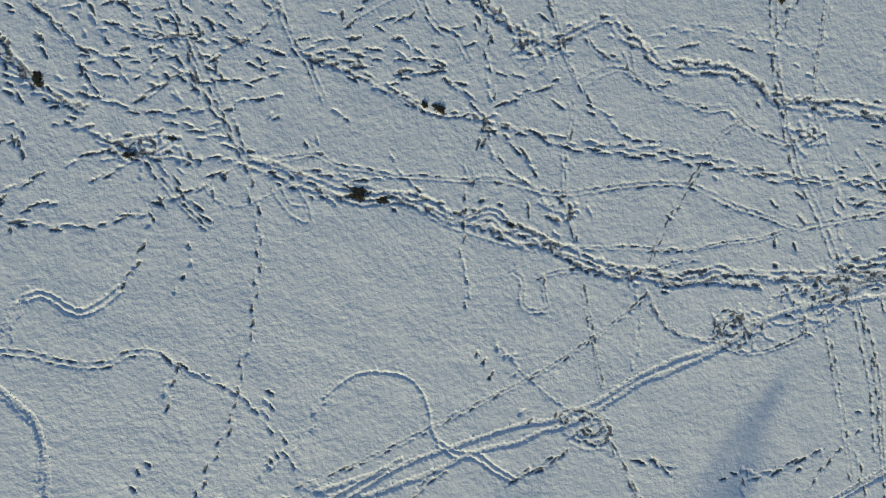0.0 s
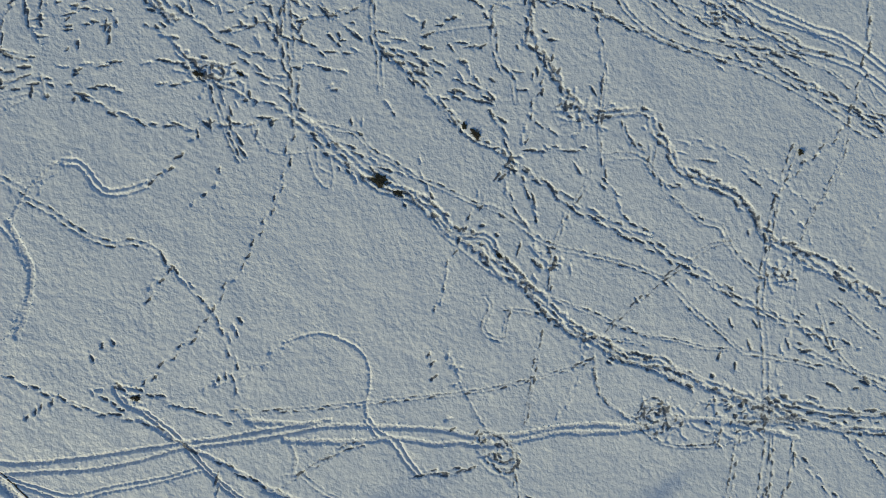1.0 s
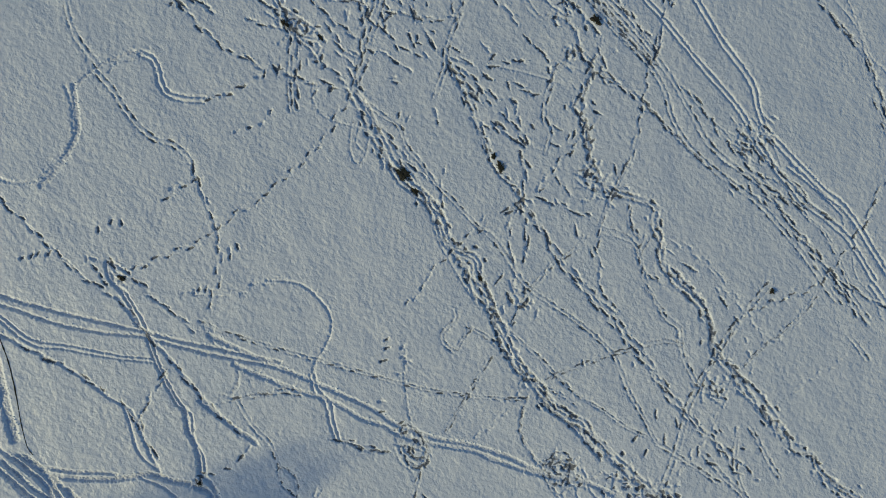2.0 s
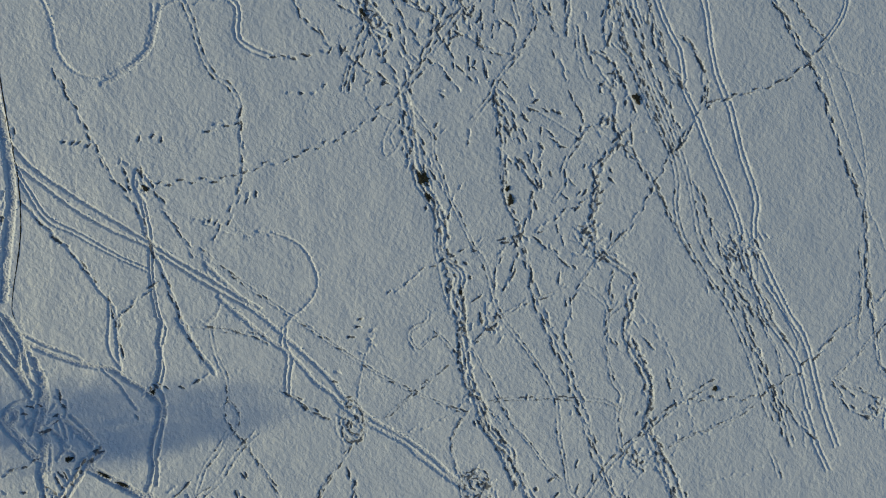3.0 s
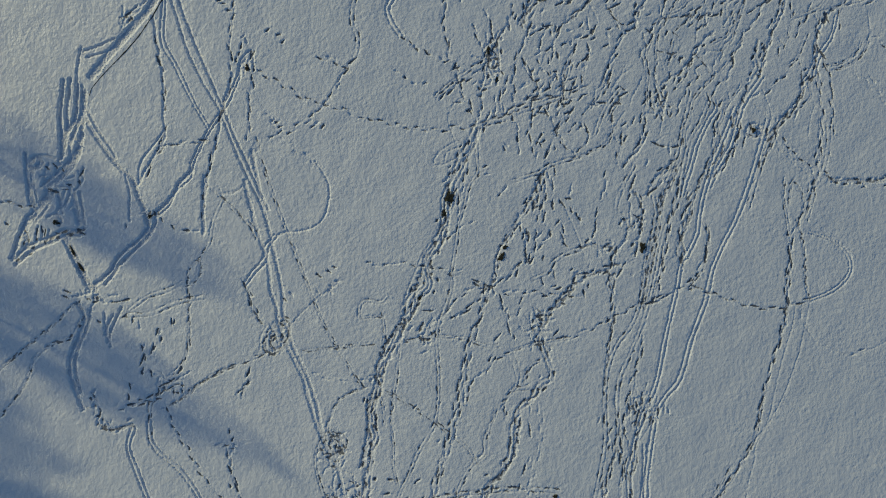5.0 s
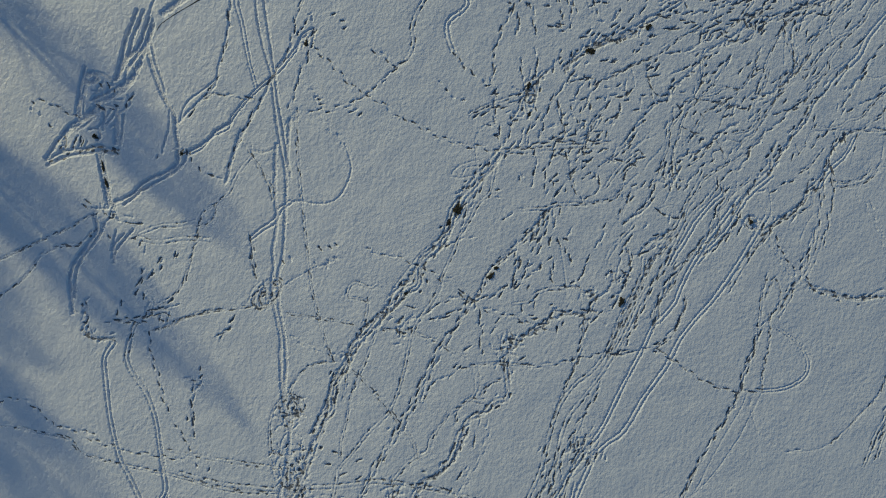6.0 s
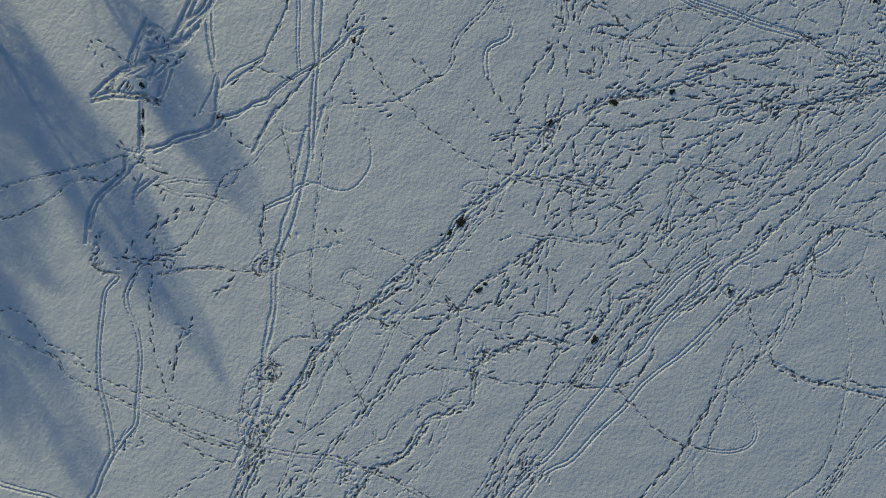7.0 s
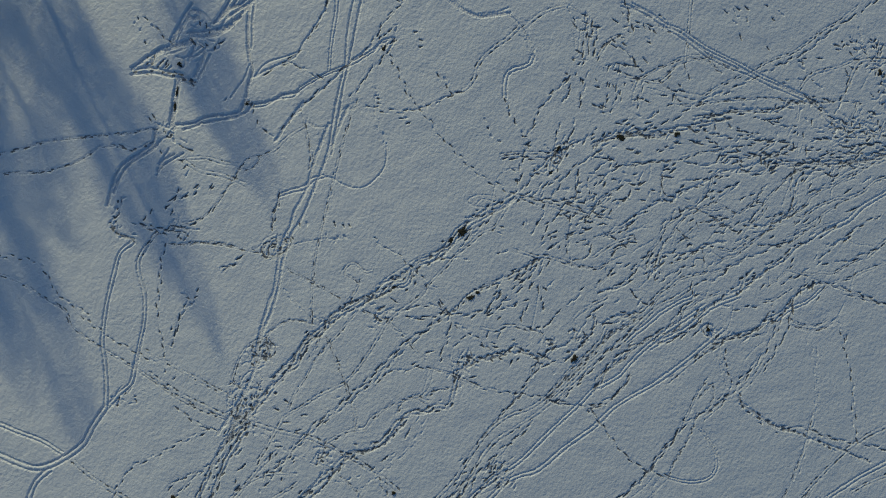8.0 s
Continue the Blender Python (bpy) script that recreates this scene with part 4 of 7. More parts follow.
double([(-10.84, 14.72), (-12.01, 14.70), (-12.66, 14.62), (-13.61, 14.63), (-14.35, 14.73), (-15.02, 15.11), (-15.88, 15.41), (-16.55, 15.80), (-17.37, 16.01)], gap=.12, width=.09)
smeared([(-11.71, 15.23), (-12.57, 14.90), (-12.85, 14.52)], scratch=True)
smeared([(-13.67, 14.03), (-14.63, 14.35), (-15.11, 14.83), (-16.06, 14.85), (-16.82, 14.94)])
trodden([(-10.61, 15.16), (-11.15, 15.61), (-11.65, 16.31), (-12.10, 16.56), (-12.62, 17.02), (-13.27, 17.18), (-13.74, 17.67), (-14.29, 18.11), (-14.70, 18.53)], lanes=1)
smeared([(-10.50, 16.08), (-11.16, 16.55), (-11.94, 16.88), (-12.71, 17.21)])
double([(-13.10, 15.02), (-12.89, 15.69), (-13.14, 16.19), (-13.85, 16.22), (-14.30, 15.72), (-14.86, 16.15), (-15.43, 16.83)], gap=.1, width=.08, depth=.05)
smeared([(-13.95, 15.02), (-13.62, 15.58), (-13.55, 16.09)], scratch=True)
double([(-14.79, 14.28), (-15.52, 15.34), (-15.98, 16.07), (-16.68, 16.69), (-16.90, 17.69)], gap=.14, width=.09)
smeared([(-15.27, 14.85), (-15.32, 15.68), (-15.81, 16.64), (-16.49, 17.51)])
scattered(-15.37, 17.43, 1.1, 0.6, 117, 16, -28)
double([(-11.73, 18.51), (-12.48, 17.95), (-13.00, 17.40)], gap=.12, width=.09, depth=.05)
smeared([(-11.79, 18.63), (-12.62, 18.70), (-13.28, 19.23)])
smeared([(-13.28, 18.14), (-13.48, 19.00), (-14.15, 19.39)], scratch=True)
double([(-16.66, 17.56), (-17.52, 17.96), (-18.21, 18.10), (-18.94, 18.32)], gap=.16, width=.1)
dashes([(-16.99, 18.94, -18.13, 18.86), (-18.27, 19.77, -18.68, 20.11), (-19.25, 21.96, -19.95, 22.11), (-19.97, 22.43, -20.63, 22.60), (-17.13, 21.06, -17.58, 21.22), (-18.14, 25.07, -18.65, 24.96), (-16.58, 25.38, -16.21, 25.77), (-13.84, 21.85, -14.25, 22.09), (-15.69, 25.68, -15.35, 25.94), (-14.78, 22.95, -14.31, 23.42), (-16.12, 18.17, -16.65, 18.30), (-15.75, 18.84, -16.25, 18.88), (-18.34, 25.75, -18.78, 26.14), (-16.76, 23.68, -17.24, 23.59)])
trodden([(-16.66, 18.87), (-17.22, 19.31), (-17.66, 20.06), (-18.16, 20.31), (-18.94, 20.89), (-19.70, 21.26)], lanes=1)
double([(-13.18, 19.05), (-13.79, 19.32), (-14.34, 19.77), (-15.10, 19.88), (-15.67, 20.08), (-16.33, 20.24), (-17.02, 20.39), (-17.70, 20.53), (-18.65, 20.79), (-19.34, 20.94), (-20.17, 21.26)], gap=.16, width=.1)
double([(-15.28, 20.03), (-16.19, 20.16), (-16.84, 20.32), (-17.46, 20.51), (-18.20, 20.77), (-18.96, 21.13)], gap=.14, width=.09)
smeared([(-15.02, 19.44), (-15.95, 19.22), (-16.53, 19.17), (-16.98, 19.67)], scratch=True)
double([(-18.28, 22.10), (-18.85, 22.40), (-19.55, 22.54), (-20.02, 22.81), (-20.52, 23.05), (-21.18, 23.22)], gap=.16, width=.1)
double([(-18.08, 22.54), (-18.99, 22.83), (-19.86, 23.14), (-20.55, 23.38)], gap=.12, width=.09)
smeared([(-15.02, 20.64), (-15.30, 20.99), (-15.80, 21.23), (-16.37, 21.43), (-16.87, 21.67), (-17.45, 21.88), (-17.84, 22.27)])
double([(-13.04, 19.79), (-13.95, 20.21), (-14.45, 20.44), (-15.10, 20.60)], gap=.16, width=.1)
smeared([(-12.59, 19.82), (-13.49, 19.95), (-13.88, 20.24), (-14.82, 20.60)])
trodden([(-14.02, 22.21), (-14.59, 22.40), (-15.24, 22.47), (-15.71, 22.73), (-16.50, 23.08), (-17.19, 23.22), (-17.74, 23.19), (-18.40, 23.36), (-19.20, 23.70), (-19.78, 23.91), (-20.36, 24.11), (-21.05, 24.51), (-21.63, 24.82)], lanes=1)
smeared([(-15.13, 22.34), (-16.01, 22.58), (-16.71, 22.83), (-17.44, 23.05)])
smeared([(-19.46, 23.48), (-20.28, 23.67), (-21.07, 24.11)], scratch=True)
smeared([(-17.65, 22.27), (-17.84, 22.91), (-18.62, 23.24)], scratch=True)
double([(-14.27, 23.35), (-15.00, 23.66), (-15.88, 23.72), (-16.65, 23.83)], gap=.14, width=.09)
smeared([(-15.14, 24.23), (-15.76, 24.42), (-16.44, 24.82), (-17.10, 25.08)])
double([(-16.63, 24.73), (-17.20, 25.67), (-17.81, 26.11), (-18.32, 26.85), (-19.09, 27.21), (-19.97, 27.53), (-20.78, 27.98)], gap=.16, width=.09)
double([(-16.05, 27.13), (-17.16, 27.17), (-17.74, 27.38), (-18.43, 27.79), (-19.22, 28.40), (-19.88, 28.66), (-21.18, 29.43)], gap=.18, width=.1)
smeared([(-19.38, 26.57), (-19.94, 27.29), (-20.75, 27.65), (-21.57, 28.13), (-22.60, 28.73)])
smeared([(-18.29, 25.38), (-19.26, 25.40), (-19.92, 25.57), (-20.70, 25.78)])
trodden([(-19.85, 25.46), (-20.69, 25.68), (-21.37, 26.09), (-22.17, 26.05)], lanes=1)
smeared([(-21.34, 26.11), (-21.52, 27.01), (-22.29, 28.13)], scratch=True)
smeared([(-16.15, 23.97), (-17.04, 26.00), (-17.45, 27.28), (-18.07, 28.96), (-18.77, 30.62)], scratch=True)
smeared([(-19.78, 28.12), (-18.30, 28.94), (-18.10, 29.29)], scratch=True)
scattered(-16.54, 26.05, 0.4, 0.3, 117, 6, -3)
smeared([(-6.93, 12.04), (-7.49, 12.23), (-8.15, 12.61), (-8.75, 12.88)], scratch=True)
dashes([(-7.87, 13.45, -8.38, 13.53), (-8.34, 13.92, -8.78, 14.04), (-6.85, 12.32, -6.56, 12.69), (-6.70, 12.96, -7.14, 13.20), (-6.55, 13.87, -6.97, 14.14), (-7.19, 14.41, -7.51, 14.57), (-8.37, 20.94, -8.78, 20.83), (-7.05, 21.11, -7.81, 21.22), (-3.91, 13.87, -4.55, 13.93), (-5.18, 14.56, -5.60, 14.72), (-9.21, 13.97, -9.65, 14.22), (-6.21, 16.16, -6.72, 16.05), (-4.52, 15.36, -5.10, 15.77), (-7.67, 12.76, -8.00, 13.06)])
smeared([(-5.14, 12.70), (-5.85, 12.82), (-6.48, 12.97), (-6.87, 13.10)], scratch=True)
smeared([(-4.95, 12.80), (-5.33, 13.45)], scratch=True)
smeared([(-5.83, 13.53), (-6.41, 13.94), (-6.70, 14.17), (-7.19, 14.41), (-7.83, 14.28), (-8.35, 14.21)])
double([(-3.90, 16.36), (-4.82, 16.62), (-5.37, 16.81), (-5.83, 17.06)], gap=.16, width=.1)
smeared([(-6.86, 15.13), (-7.33, 15.60), (-7.39, 16.19), (-6.57, 16.60)], scratch=True)
smeared([(-6.86, 15.13), (-6.58, 15.50), (-6.81, 16.43)])
double([(-7.06, 16.92), (-8.19, 16.84), (-8.84, 17.22), (-9.88, 17.43), (-10.54, 17.81), (-11.30, 18.40), (-12.02, 19.09), (-12.71, 19.61)], gap=.18, width=.1)
smeared([(-6.68, 17.25), (-7.63, 17.12), (-8.30, 17.35)], scratch=True)
smeared([(-9.00, 16.34), (-9.96, 16.67), (-10.53, 16.87), (-11.40, 17.48)])
trough([(-3.44, 17.30), (-4.55, 17.46), (-5.85, 17.76), (-6.88, 17.96), (-7.73, 18.25), (-8.78, 18.68), (-9.44, 19.07), (-10.03, 18.93)], width=.28, gap=.26)
smeared([(-10.45, 18.10), (-9.36, 18.73)], scratch=True)
smeared([(-10.38, 18.51), (-9.65, 19.02)])
smeared([(-10.55, 18.76), (-11.00, 19.01), (-11.52, 19.48), (-11.98, 19.74), (-12.66, 19.97)])
double([(-8.13, 19.24), (-8.94, 19.56), (-9.62, 19.70), (-10.28, 20.09), (-11.27, 20.66)], gap=.14, width=.09)
smeared([(-10.07, 19.48), (-10.18, 19.90), (-10.69, 19.80)], scratch=True)
double([(-4.94, 18.83), (-6.23, 19.47), (-6.86, 19.78), (-7.64, 19.48), (-8.24, 19.28)], gap=.14, width=.09)
trough([(-4.21, 19.04), (-5.58, 19.56), (-6.52, 20.04), (-7.65, 20.43), (-8.69, 20.64), (-9.72, 20.85), (-10.51, 21.18), (-10.96, 21.44), (-11.63, 21.84), (-12.09, 22.10)], width=.3, gap=.26)
trodden([(-12.02, 21.98), (-12.67, 22.04), (-13.34, 21.96), (-13.98, 22.12)], lanes=1)
trampled(-9.17, 15.17, 0.7, 0.9, 117, 12)
scattered(-9.37, 15.21, 0.7, 1.0, 117, 16, -3)
scattered(-12.31, 16.70, 1.6, 0.8, 117, 12, -23)
smeared([(-7.35, 15.36), (-8.17, 15.42), (-9.04, 15.47)], scratch=True)
dashes([(-10.49, 21.43, -10.89, 21.96), (-14.02, 26.11, -13.71, 26.45), (-15.27, 30.97, -14.96, 31.29), (-12.85, 29.65, -12.48, 30.13), (-13.52, 23.08, -14.11, 23.03)])
smeared([(-11.18, 22.54), (-11.84, 23.19), (-12.52, 23.82)])
smeared([(-11.10, 22.19), (-9.97, 22.75), (-9.07, 23.00)], scratch=True)
smeared([(-10.33, 21.41), (-9.83, 21.99), (-9.50, 22.55)], scratch=True)
double([(-13.02, 23.96), (-13.66, 24.47), (-14.31, 24.64), (-15.33, 24.97)], gap=.14, width=.09)
double([(-12.02, 24.94), (-13.23, 24.54)], gap=.12, width=.08, depth=.05)
smeared([(-9.77, 24.59), (-10.81, 24.90), (-11.61, 24.90)])
double([(-5.90, 22.26), (-7.29, 23.01), (-8.14, 23.31), (-8.90, 23.42), (-9.47, 24.11), (-10.13, 24.75), (-10.75, 25.42), (-11.15, 25.57), (-11.78, 25.41), (-12.29, 25.49)], gap=.14, width=.1)
trough([(-12.48, 25.69), (-13.40, 25.82), (-14.27, 26.13), (-14.73, 26.39), (-15.23, 26.65), (-16.00, 26.85), (-16.82, 26.95)], width=.26, gap=.24)
scattered(-12.32, 25.57, 0.3, 0.2, 117, 4, -33)
smeared([(-8.76, 27.38), (-10.09, 27.21), (-10.94, 27.04), (-12.08, 26.96), (-13.26, 26.49), (-14.73, 25.66)])
double([(-12.93, 26.79), (-13.26, 27.62), (-13.56, 28.20), (-14.21, 28.86), (-14.90, 29.28), (-15.79, 29.44)], gap=.12, width=.09)
smeared([(-16.08, 29.44), (-17.23, 29.18)], scratch=True)
smeared([(-15.61, 29.67), (-15.71, 30.22)], scratch=True)
trampled(-8.25, 22.30, 0.4, 0.5, 117, 9)
smeared([(-8.36, 25.63), (-9.46, 25.67), (-10.50, 25.88)], scratch=True)
smeared([(-8.52, 26.43), (-9.75, 26.26)], scratch=True)
double([(-10.78, 26.23), (-12.20, 26.27)], gap=.1, width=.08, depth=.05)
wandering(-13.85, 18.33, 3.7, 2.1, 117, 5, -25)
wandering(-19.44, 21.87, 4.1, 1.7, 117, 5, -28)
wandering(-23.73, 23.69, 2.5, 2.1, 117, 4, -23)
wandering(-23.97, 18.66, 4.1, 0.7, 117, 5, -48)
wandering(-28.34, 21.96, 2.7, 2.2, 129, 14, -31)
wandering(-31.86, 19.72, 2.2, 3.1, 129, 10, -1)
wandering(-23.63, 18.48, 5.4, 1.8, 129, 16, -36)
wandering(-8.36, 11.84, 2.2, 2.2, 86, 10, -24)
wandering(-9.67, 8.59, 2.2, 2.6, 86, 5, -14)
trough([(-2.11, -26.41), (-0.90, -26.28), (0.04, -26.09), (0.97, -25.91), (1.43, -25.65)], width=0.48, depth=0.16)
trough([(-1.87, -26.05), (-0.68, -25.92), (0.24, -25.81), (1.17, -25.55)], width=0.40, depth=0.15)
trough([(-1.88, -23.14), (-1.26, -23.64), (-0.85, -24.15), (-0.42, -24.68), (-0.00, -25.05)], band=.24, gap=.36, depth=0.16)
trough([(-0.00, -24.63), (0.56, -24.90), (1.19, -25.33), (1.79, -25.76), (2.24, -26.09), (2.96, -26.30), (3.51, -26.50), (4.06, -26.62), (4.93, -26.84)], width=0.53, depth=0.19)
trough([(0.23, -24.35), (0.86, -24.85), (1.38, -25.27), (1.92, -25.50), (2.26, -25.90), (2.69, -26.09)], width=0.44, depth=0.18)
trough([(0.10, -24.11), (0.74, -23.91), (1.38, -23.74)], width=0.44, depth=0.16)
trough([(-0.20, -23.24), (0.41, -23.32), (1.20, -23.61)], width=0.35, depth=0.15)
trough([(0.12, -22.78), (1.02, -22.55), (2.22, -22.28)], band=.26, gap=.38, depth=0.16)
trodden([(2.91, -26.00), (3.55, -25.75), (3.95, -25.86)], lanes=1)
trough([(1.86, -24.63), (1.69, -23.98), (2.05, -23.68), (2.43, -23.86)], width=0.35, depth=0.15)
trough([(2.66, -22.09), (2.84, -22.85), (2.84, -23.41), (3.16, -23.92), (3.49, -24.50), (3.75, -25.09), (4.01, -25.56), (4.39, -25.97), (4.88, -26.39), (5.12, -26.71)], band=.24, gap=.36, depth=0.18)
trodden([(2.59, -22.09), (2.89, -23.15), (3.19, -24.00), (3.75, -25.09)], lanes=1)
trough([(3.84, -25.92), (4.44, -26.35), (4.97, -26.73)], width=0.31, depth=0.16)
trough([(3.09, -23.46), (3.74, -23.03), (4.32, -22.70), (5.08, -22.20), (5.66, -21.88), (6.19, -21.54), (6.49, -21.01)], width=0.75, depth=0.19)
trough([(3.19, -23.06), (4.14, -22.50), (4.92, -22.00), (5.55, -21.68), (6.17, -21.33), (7.27, -20.29)], width=0.26, depth=0.15)
dashes([(2.50, -24.99, 2.99, -24.91), (2.71, -24.71, 3.26, -24.75), (2.67, -25.26, 3.40, -25.28), (-1.62, -22.49, -1.10, -22.46), (-0.83, -22.77, -0.46, -22.65), (2.64, -22.46, 2.84, -22.10), (-1.69, -24.57, -1.37, -24.23), (-1.85, -24.26, -1.57, -23.91), (-1.47, -24.00, -1.20, -23.79), (-1.43, -25.04, -1.19, -24.69)])
trough([(-2.33, -20.69), (-1.76, -20.00), (-1.24, -19.30), (-0.74, -18.97), (-0.18, -18.75), (0.28, -18.49), (0.85, -18.16)], width=0.53, depth=0.18)
trough([(-1.41, -19.66), (-0.66, -19.42), (0.01, -19.21), (1.07, -19.18), (1.70, -19.08)], width=0.26, depth=0.11)
trampled(1.02, -17.88, 0.4, 0.2, 86, 7)
trough([(1.25, -18.12), (1.71, -17.89), (2.15, -17.93), (2.78, -18.39), (3.28, -18.90), (3.80, -19.43), (4.33, -19.80), (4.97, -20.08), (5.56, -20.56), (6.11, -21.17)], width=0.48, depth=0.18)
trough([(1.12, -17.41), (1.75, -17.42), (2.45, -17.74), (2.97, -18.14), (3.67, -18.74), (4.26, -19.23), (4.70, -19.64), (5.24, -19.88), (6.02, -20.41)], width=0.44, depth=0.18)
trough([(0.87, -17.43), (0.49, -17.03), (0.15, -16.71), (-0.55, -16.29), (-1.09, -16.10), (-1.50, -15.78), (-2.05, -15.30)], width=0.44, depth=0.16)
dashes([(1.83, -19.35, 2.12, -19.33), (1.25, -17.09, 1.48, -16.92), (1.68, -16.31, 1.91, -16.11), (1.91, -15.56, 1.91, -15.12), (1.92, -14.94, 1.88, -14.49), (0.83, -17.35, 1.10, -17.22)])
trough([(-1.77, -14.48), (-0.79, -14.44), (-0.05, -14.41), (0.68, -14.29), (1.42, -14.16), (1.98, -14.12)], width=0.31, depth=0.12)
dashes([(6.64, -23.15, 6.78, -22.65), (7.00, -23.25, 7.18, -22.74), (7.14, -19.95, 7.04, -19.31), (7.04, -19.38, 6.79, -18.70), (6.77, -20.10, 6.58, -19.53), (8.09, -18.42, 8.35, -18.37), (8.11, -17.98, 8.75, -17.84), (8.57, -16.65, 9.11, -16.77), (9.48, -16.83, 10.39, -17.05), (9.79, -17.67, 10.17, -17.55), (10.32, -17.45, 11.27, -17.67), (11.21, -17.36, 11.71, -17.60), (12.26, -18.31, 12.79, -18.16), (7.82, -15.82, 8.30, -15.77), (13.06, -18.30, 13.51, -18.22), (11.31, -16.93, 11.83, -16.78), (8.42, -20.76, 8.58, -20.55)])
trough([(7.02, -22.54), (6.87, -21.97), (6.65, -21.36)], width=0.26, depth=0.12)
trampled(6.92, -21.16, 0.5, 0.3, 86, 9)
trough([(7.47, -22.21), (7.87, -21.87), (8.44, -21.65), (9.16, -21.79), (9.88, -22.04), (10.61, -22.28), (11.53, -22.43), (12.26, -22.33), (13.21, -21.93), (14.55, -21.28)], width=0.53, depth=0.18)
trough([(7.79, -21.31), (8.64, -21.33), (9.37, -21.54), (10.08, -21.79), (10.80, -22.03), (11.54, -22.05), (12.48, -21.87), (13.47, -21.50)], width=0.48, depth=0.18)
trough([(7.90, -20.30), (8.90, -20.20), (9.42, -20.17)], width=0.31, depth=0.15)
trough([(7.93, -19.71), (8.90, -20.09), (9.87, -19.94)], width=0.31, depth=0.15)
trough([(7.41, -19.19), (8.38, -19.56), (9.29, -19.82), (10.10, -19.70)], width=0.31, depth=0.15)
smeared([(13.57, 14.11), (14.51, 14.18), (15.65, 13.83), (17.02, 13.62), (18.76, 13.40), (20.44, 13.03), (22.15, 12.73)])
double([(13.28, 15.23), (14.77, 15.29), (15.87, 15.48), (17.12, 15.72)], gap=.14, width=.09)
smeared([(13.88, 14.43), (14.98, 14.91), (15.62, 15.40)], scratch=True)
double([(13.47, 15.70), (14.58, 15.74), (15.42, 15.55)], gap=.14, width=.09)
smeared([(17.32, 16.20), (18.48, 15.44), (19.43, 15.54), (20.12, 16.37)], scratch=True)
smeared([(19.08, 15.13), (20.21, 14.30), (21.60, 14.12), (22.90, 13.53)], scratch=True)
smeared([(19.96, 13.66), (20.94, 13.83), (21.92, 14.00), (22.93, 14.52)])
trough([(13.32, 16.25), (14.64, 16.35), (15.93, 16.39), (17.39, 16.36)], width=.2, gap=.2)
trough([(-7.15, -24.21), (-5.33, -24.35), (-4.22, -24.22), (-3.13, -24.09), (-2.02, -24.06)], width=.5, depth=.19, wobble=.03)
trough([(-7.27, -23.83), (-5.30, -23.84), (-4.19, -23.77), (-3.13, -24.09)], width=.5, depth=.19, wobble=.03)
trough([(-6.91, -23.34), (-5.26, -23.24), (-4.53, -23.37), (-3.65, -23.75), (-2.38, -23.92)], width=.5, depth=.19, wobble=.03)
trough([(-6.88, -22.97), (-5.22, -22.88), (-4.15, -23.14), (-3.08, -23.49)], width=.5, depth=.19, wobble=.03)
trough([(-6.61, -22.77), (-5.21, -22.70), (-3.76, -22.81), (-2.68, -23.08), (-1.63, -23.71), (-0.77, -24.54), (-0.27, -25.14)], width=.5, depth=.19, wobble=.03)
trough([(-3.75, -22.73), (-2.67, -22.82), (-1.60, -23.35), (-0.56, -24.18), (-0.06, -24.96)], width=.5, depth=.19, wobble=.03)
trough([(-1.97, -25.93), (-1.62, -26.15), (-1.23, -25.88), (-1.57, -25.48), (-2.07, -25.73)], width=.5, depth=.19, wobble=.03)
trough([(-5.35, -22.94), (-3.77, -21.88), (-2.98, -21.20), (-2.25, -20.59)], width=.5, depth=.14)
trough([(-5.59, -22.70), (-4.04, -21.63), (-3.18, -20.89), (-2.31, -20.32)], width=.35, depth=.12)
scattered(11.79, 15.15, 2.6, 1.3, 130, 22, 0)
smeared([(15.17, 14.84), (12.57, 14.70), (9.71, 14.93), (6.56, 15.51)])
smeared([(14.76, 15.47), (12.28, 15.61), (9.49, 15.91)])
trough([(-1.62, -25.92), (-1.97, -25.59), (-1.65, -25.25), (-1.23, -25.51)], width=.4, depth=.17)
steps([(-8.39, 26.38), (-6.75, 26.27), (-5.13, 26.06), (-3.71, 25.82), (-2.54, 25.29)])
double([(-5.16, 24.23), (-4.06, 24.22), (-2.70, 24.57), (-1.53, 24.85)], gap=.16, width=.09)
smeared([(-1.53, 24.85), (-0.38, 25.06), (0.54, 25.09), (1.64, 25.09), (2.75, 25.11), (4.03, 25.10), (5.28, 24.94), (6.65, 24.53), (8.38, 24.14), (10.50, 23.80), (12.28, 23.60), (13.60, 23.01), (14.89, 22.32), (16.19, 21.63), (17.50, 21.06), (18.86, 20.62), (20.18, 20.05), (21.19, 19.70)])
double([(8.39, 24.17), (10.52, 23.88), (12.12, 23.71), (13.28, 23.20), (14.59, 22.58), (15.88, 21.89), (17.19, 21.28), (18.54, 20.81), (19.86, 20.24), (21.22, 19.84), (21.72, 20.36)], gap=.16, width=.09)
double([(-2.54, 25.29), (-1.33, 25.75), (-0.16, 26.04), (0.96, 26.14), (2.13, 26.42), (2.73, 26.65)], gap=.12, width=.08)
smeared([(2.73, 26.65), (4.17, 26.48), (5.60, 26.31), (7.00, 26.04), (9.06, 25.45), (11.05, 24.58), (12.69, 23.80), (13.77, 23.72), (15.18, 23.50), (16.63, 23.41)], scratch=True)
smeared([(2.87, 25.66), (4.33, 25.60), (6.08, 25.24), (8.55, 24.82), (11.02, 24.44), (12.65, 23.62)], scratch=True)
double([(14.16, 22.31), (16.10, 21.28), (17.36, 20.49), (18.29, 19.82), (18.94, 19.48)], gap=.12, width=.08)
smeared([(21.28, 20.05), (22.10, 20.42), (22.80, 21.00)])
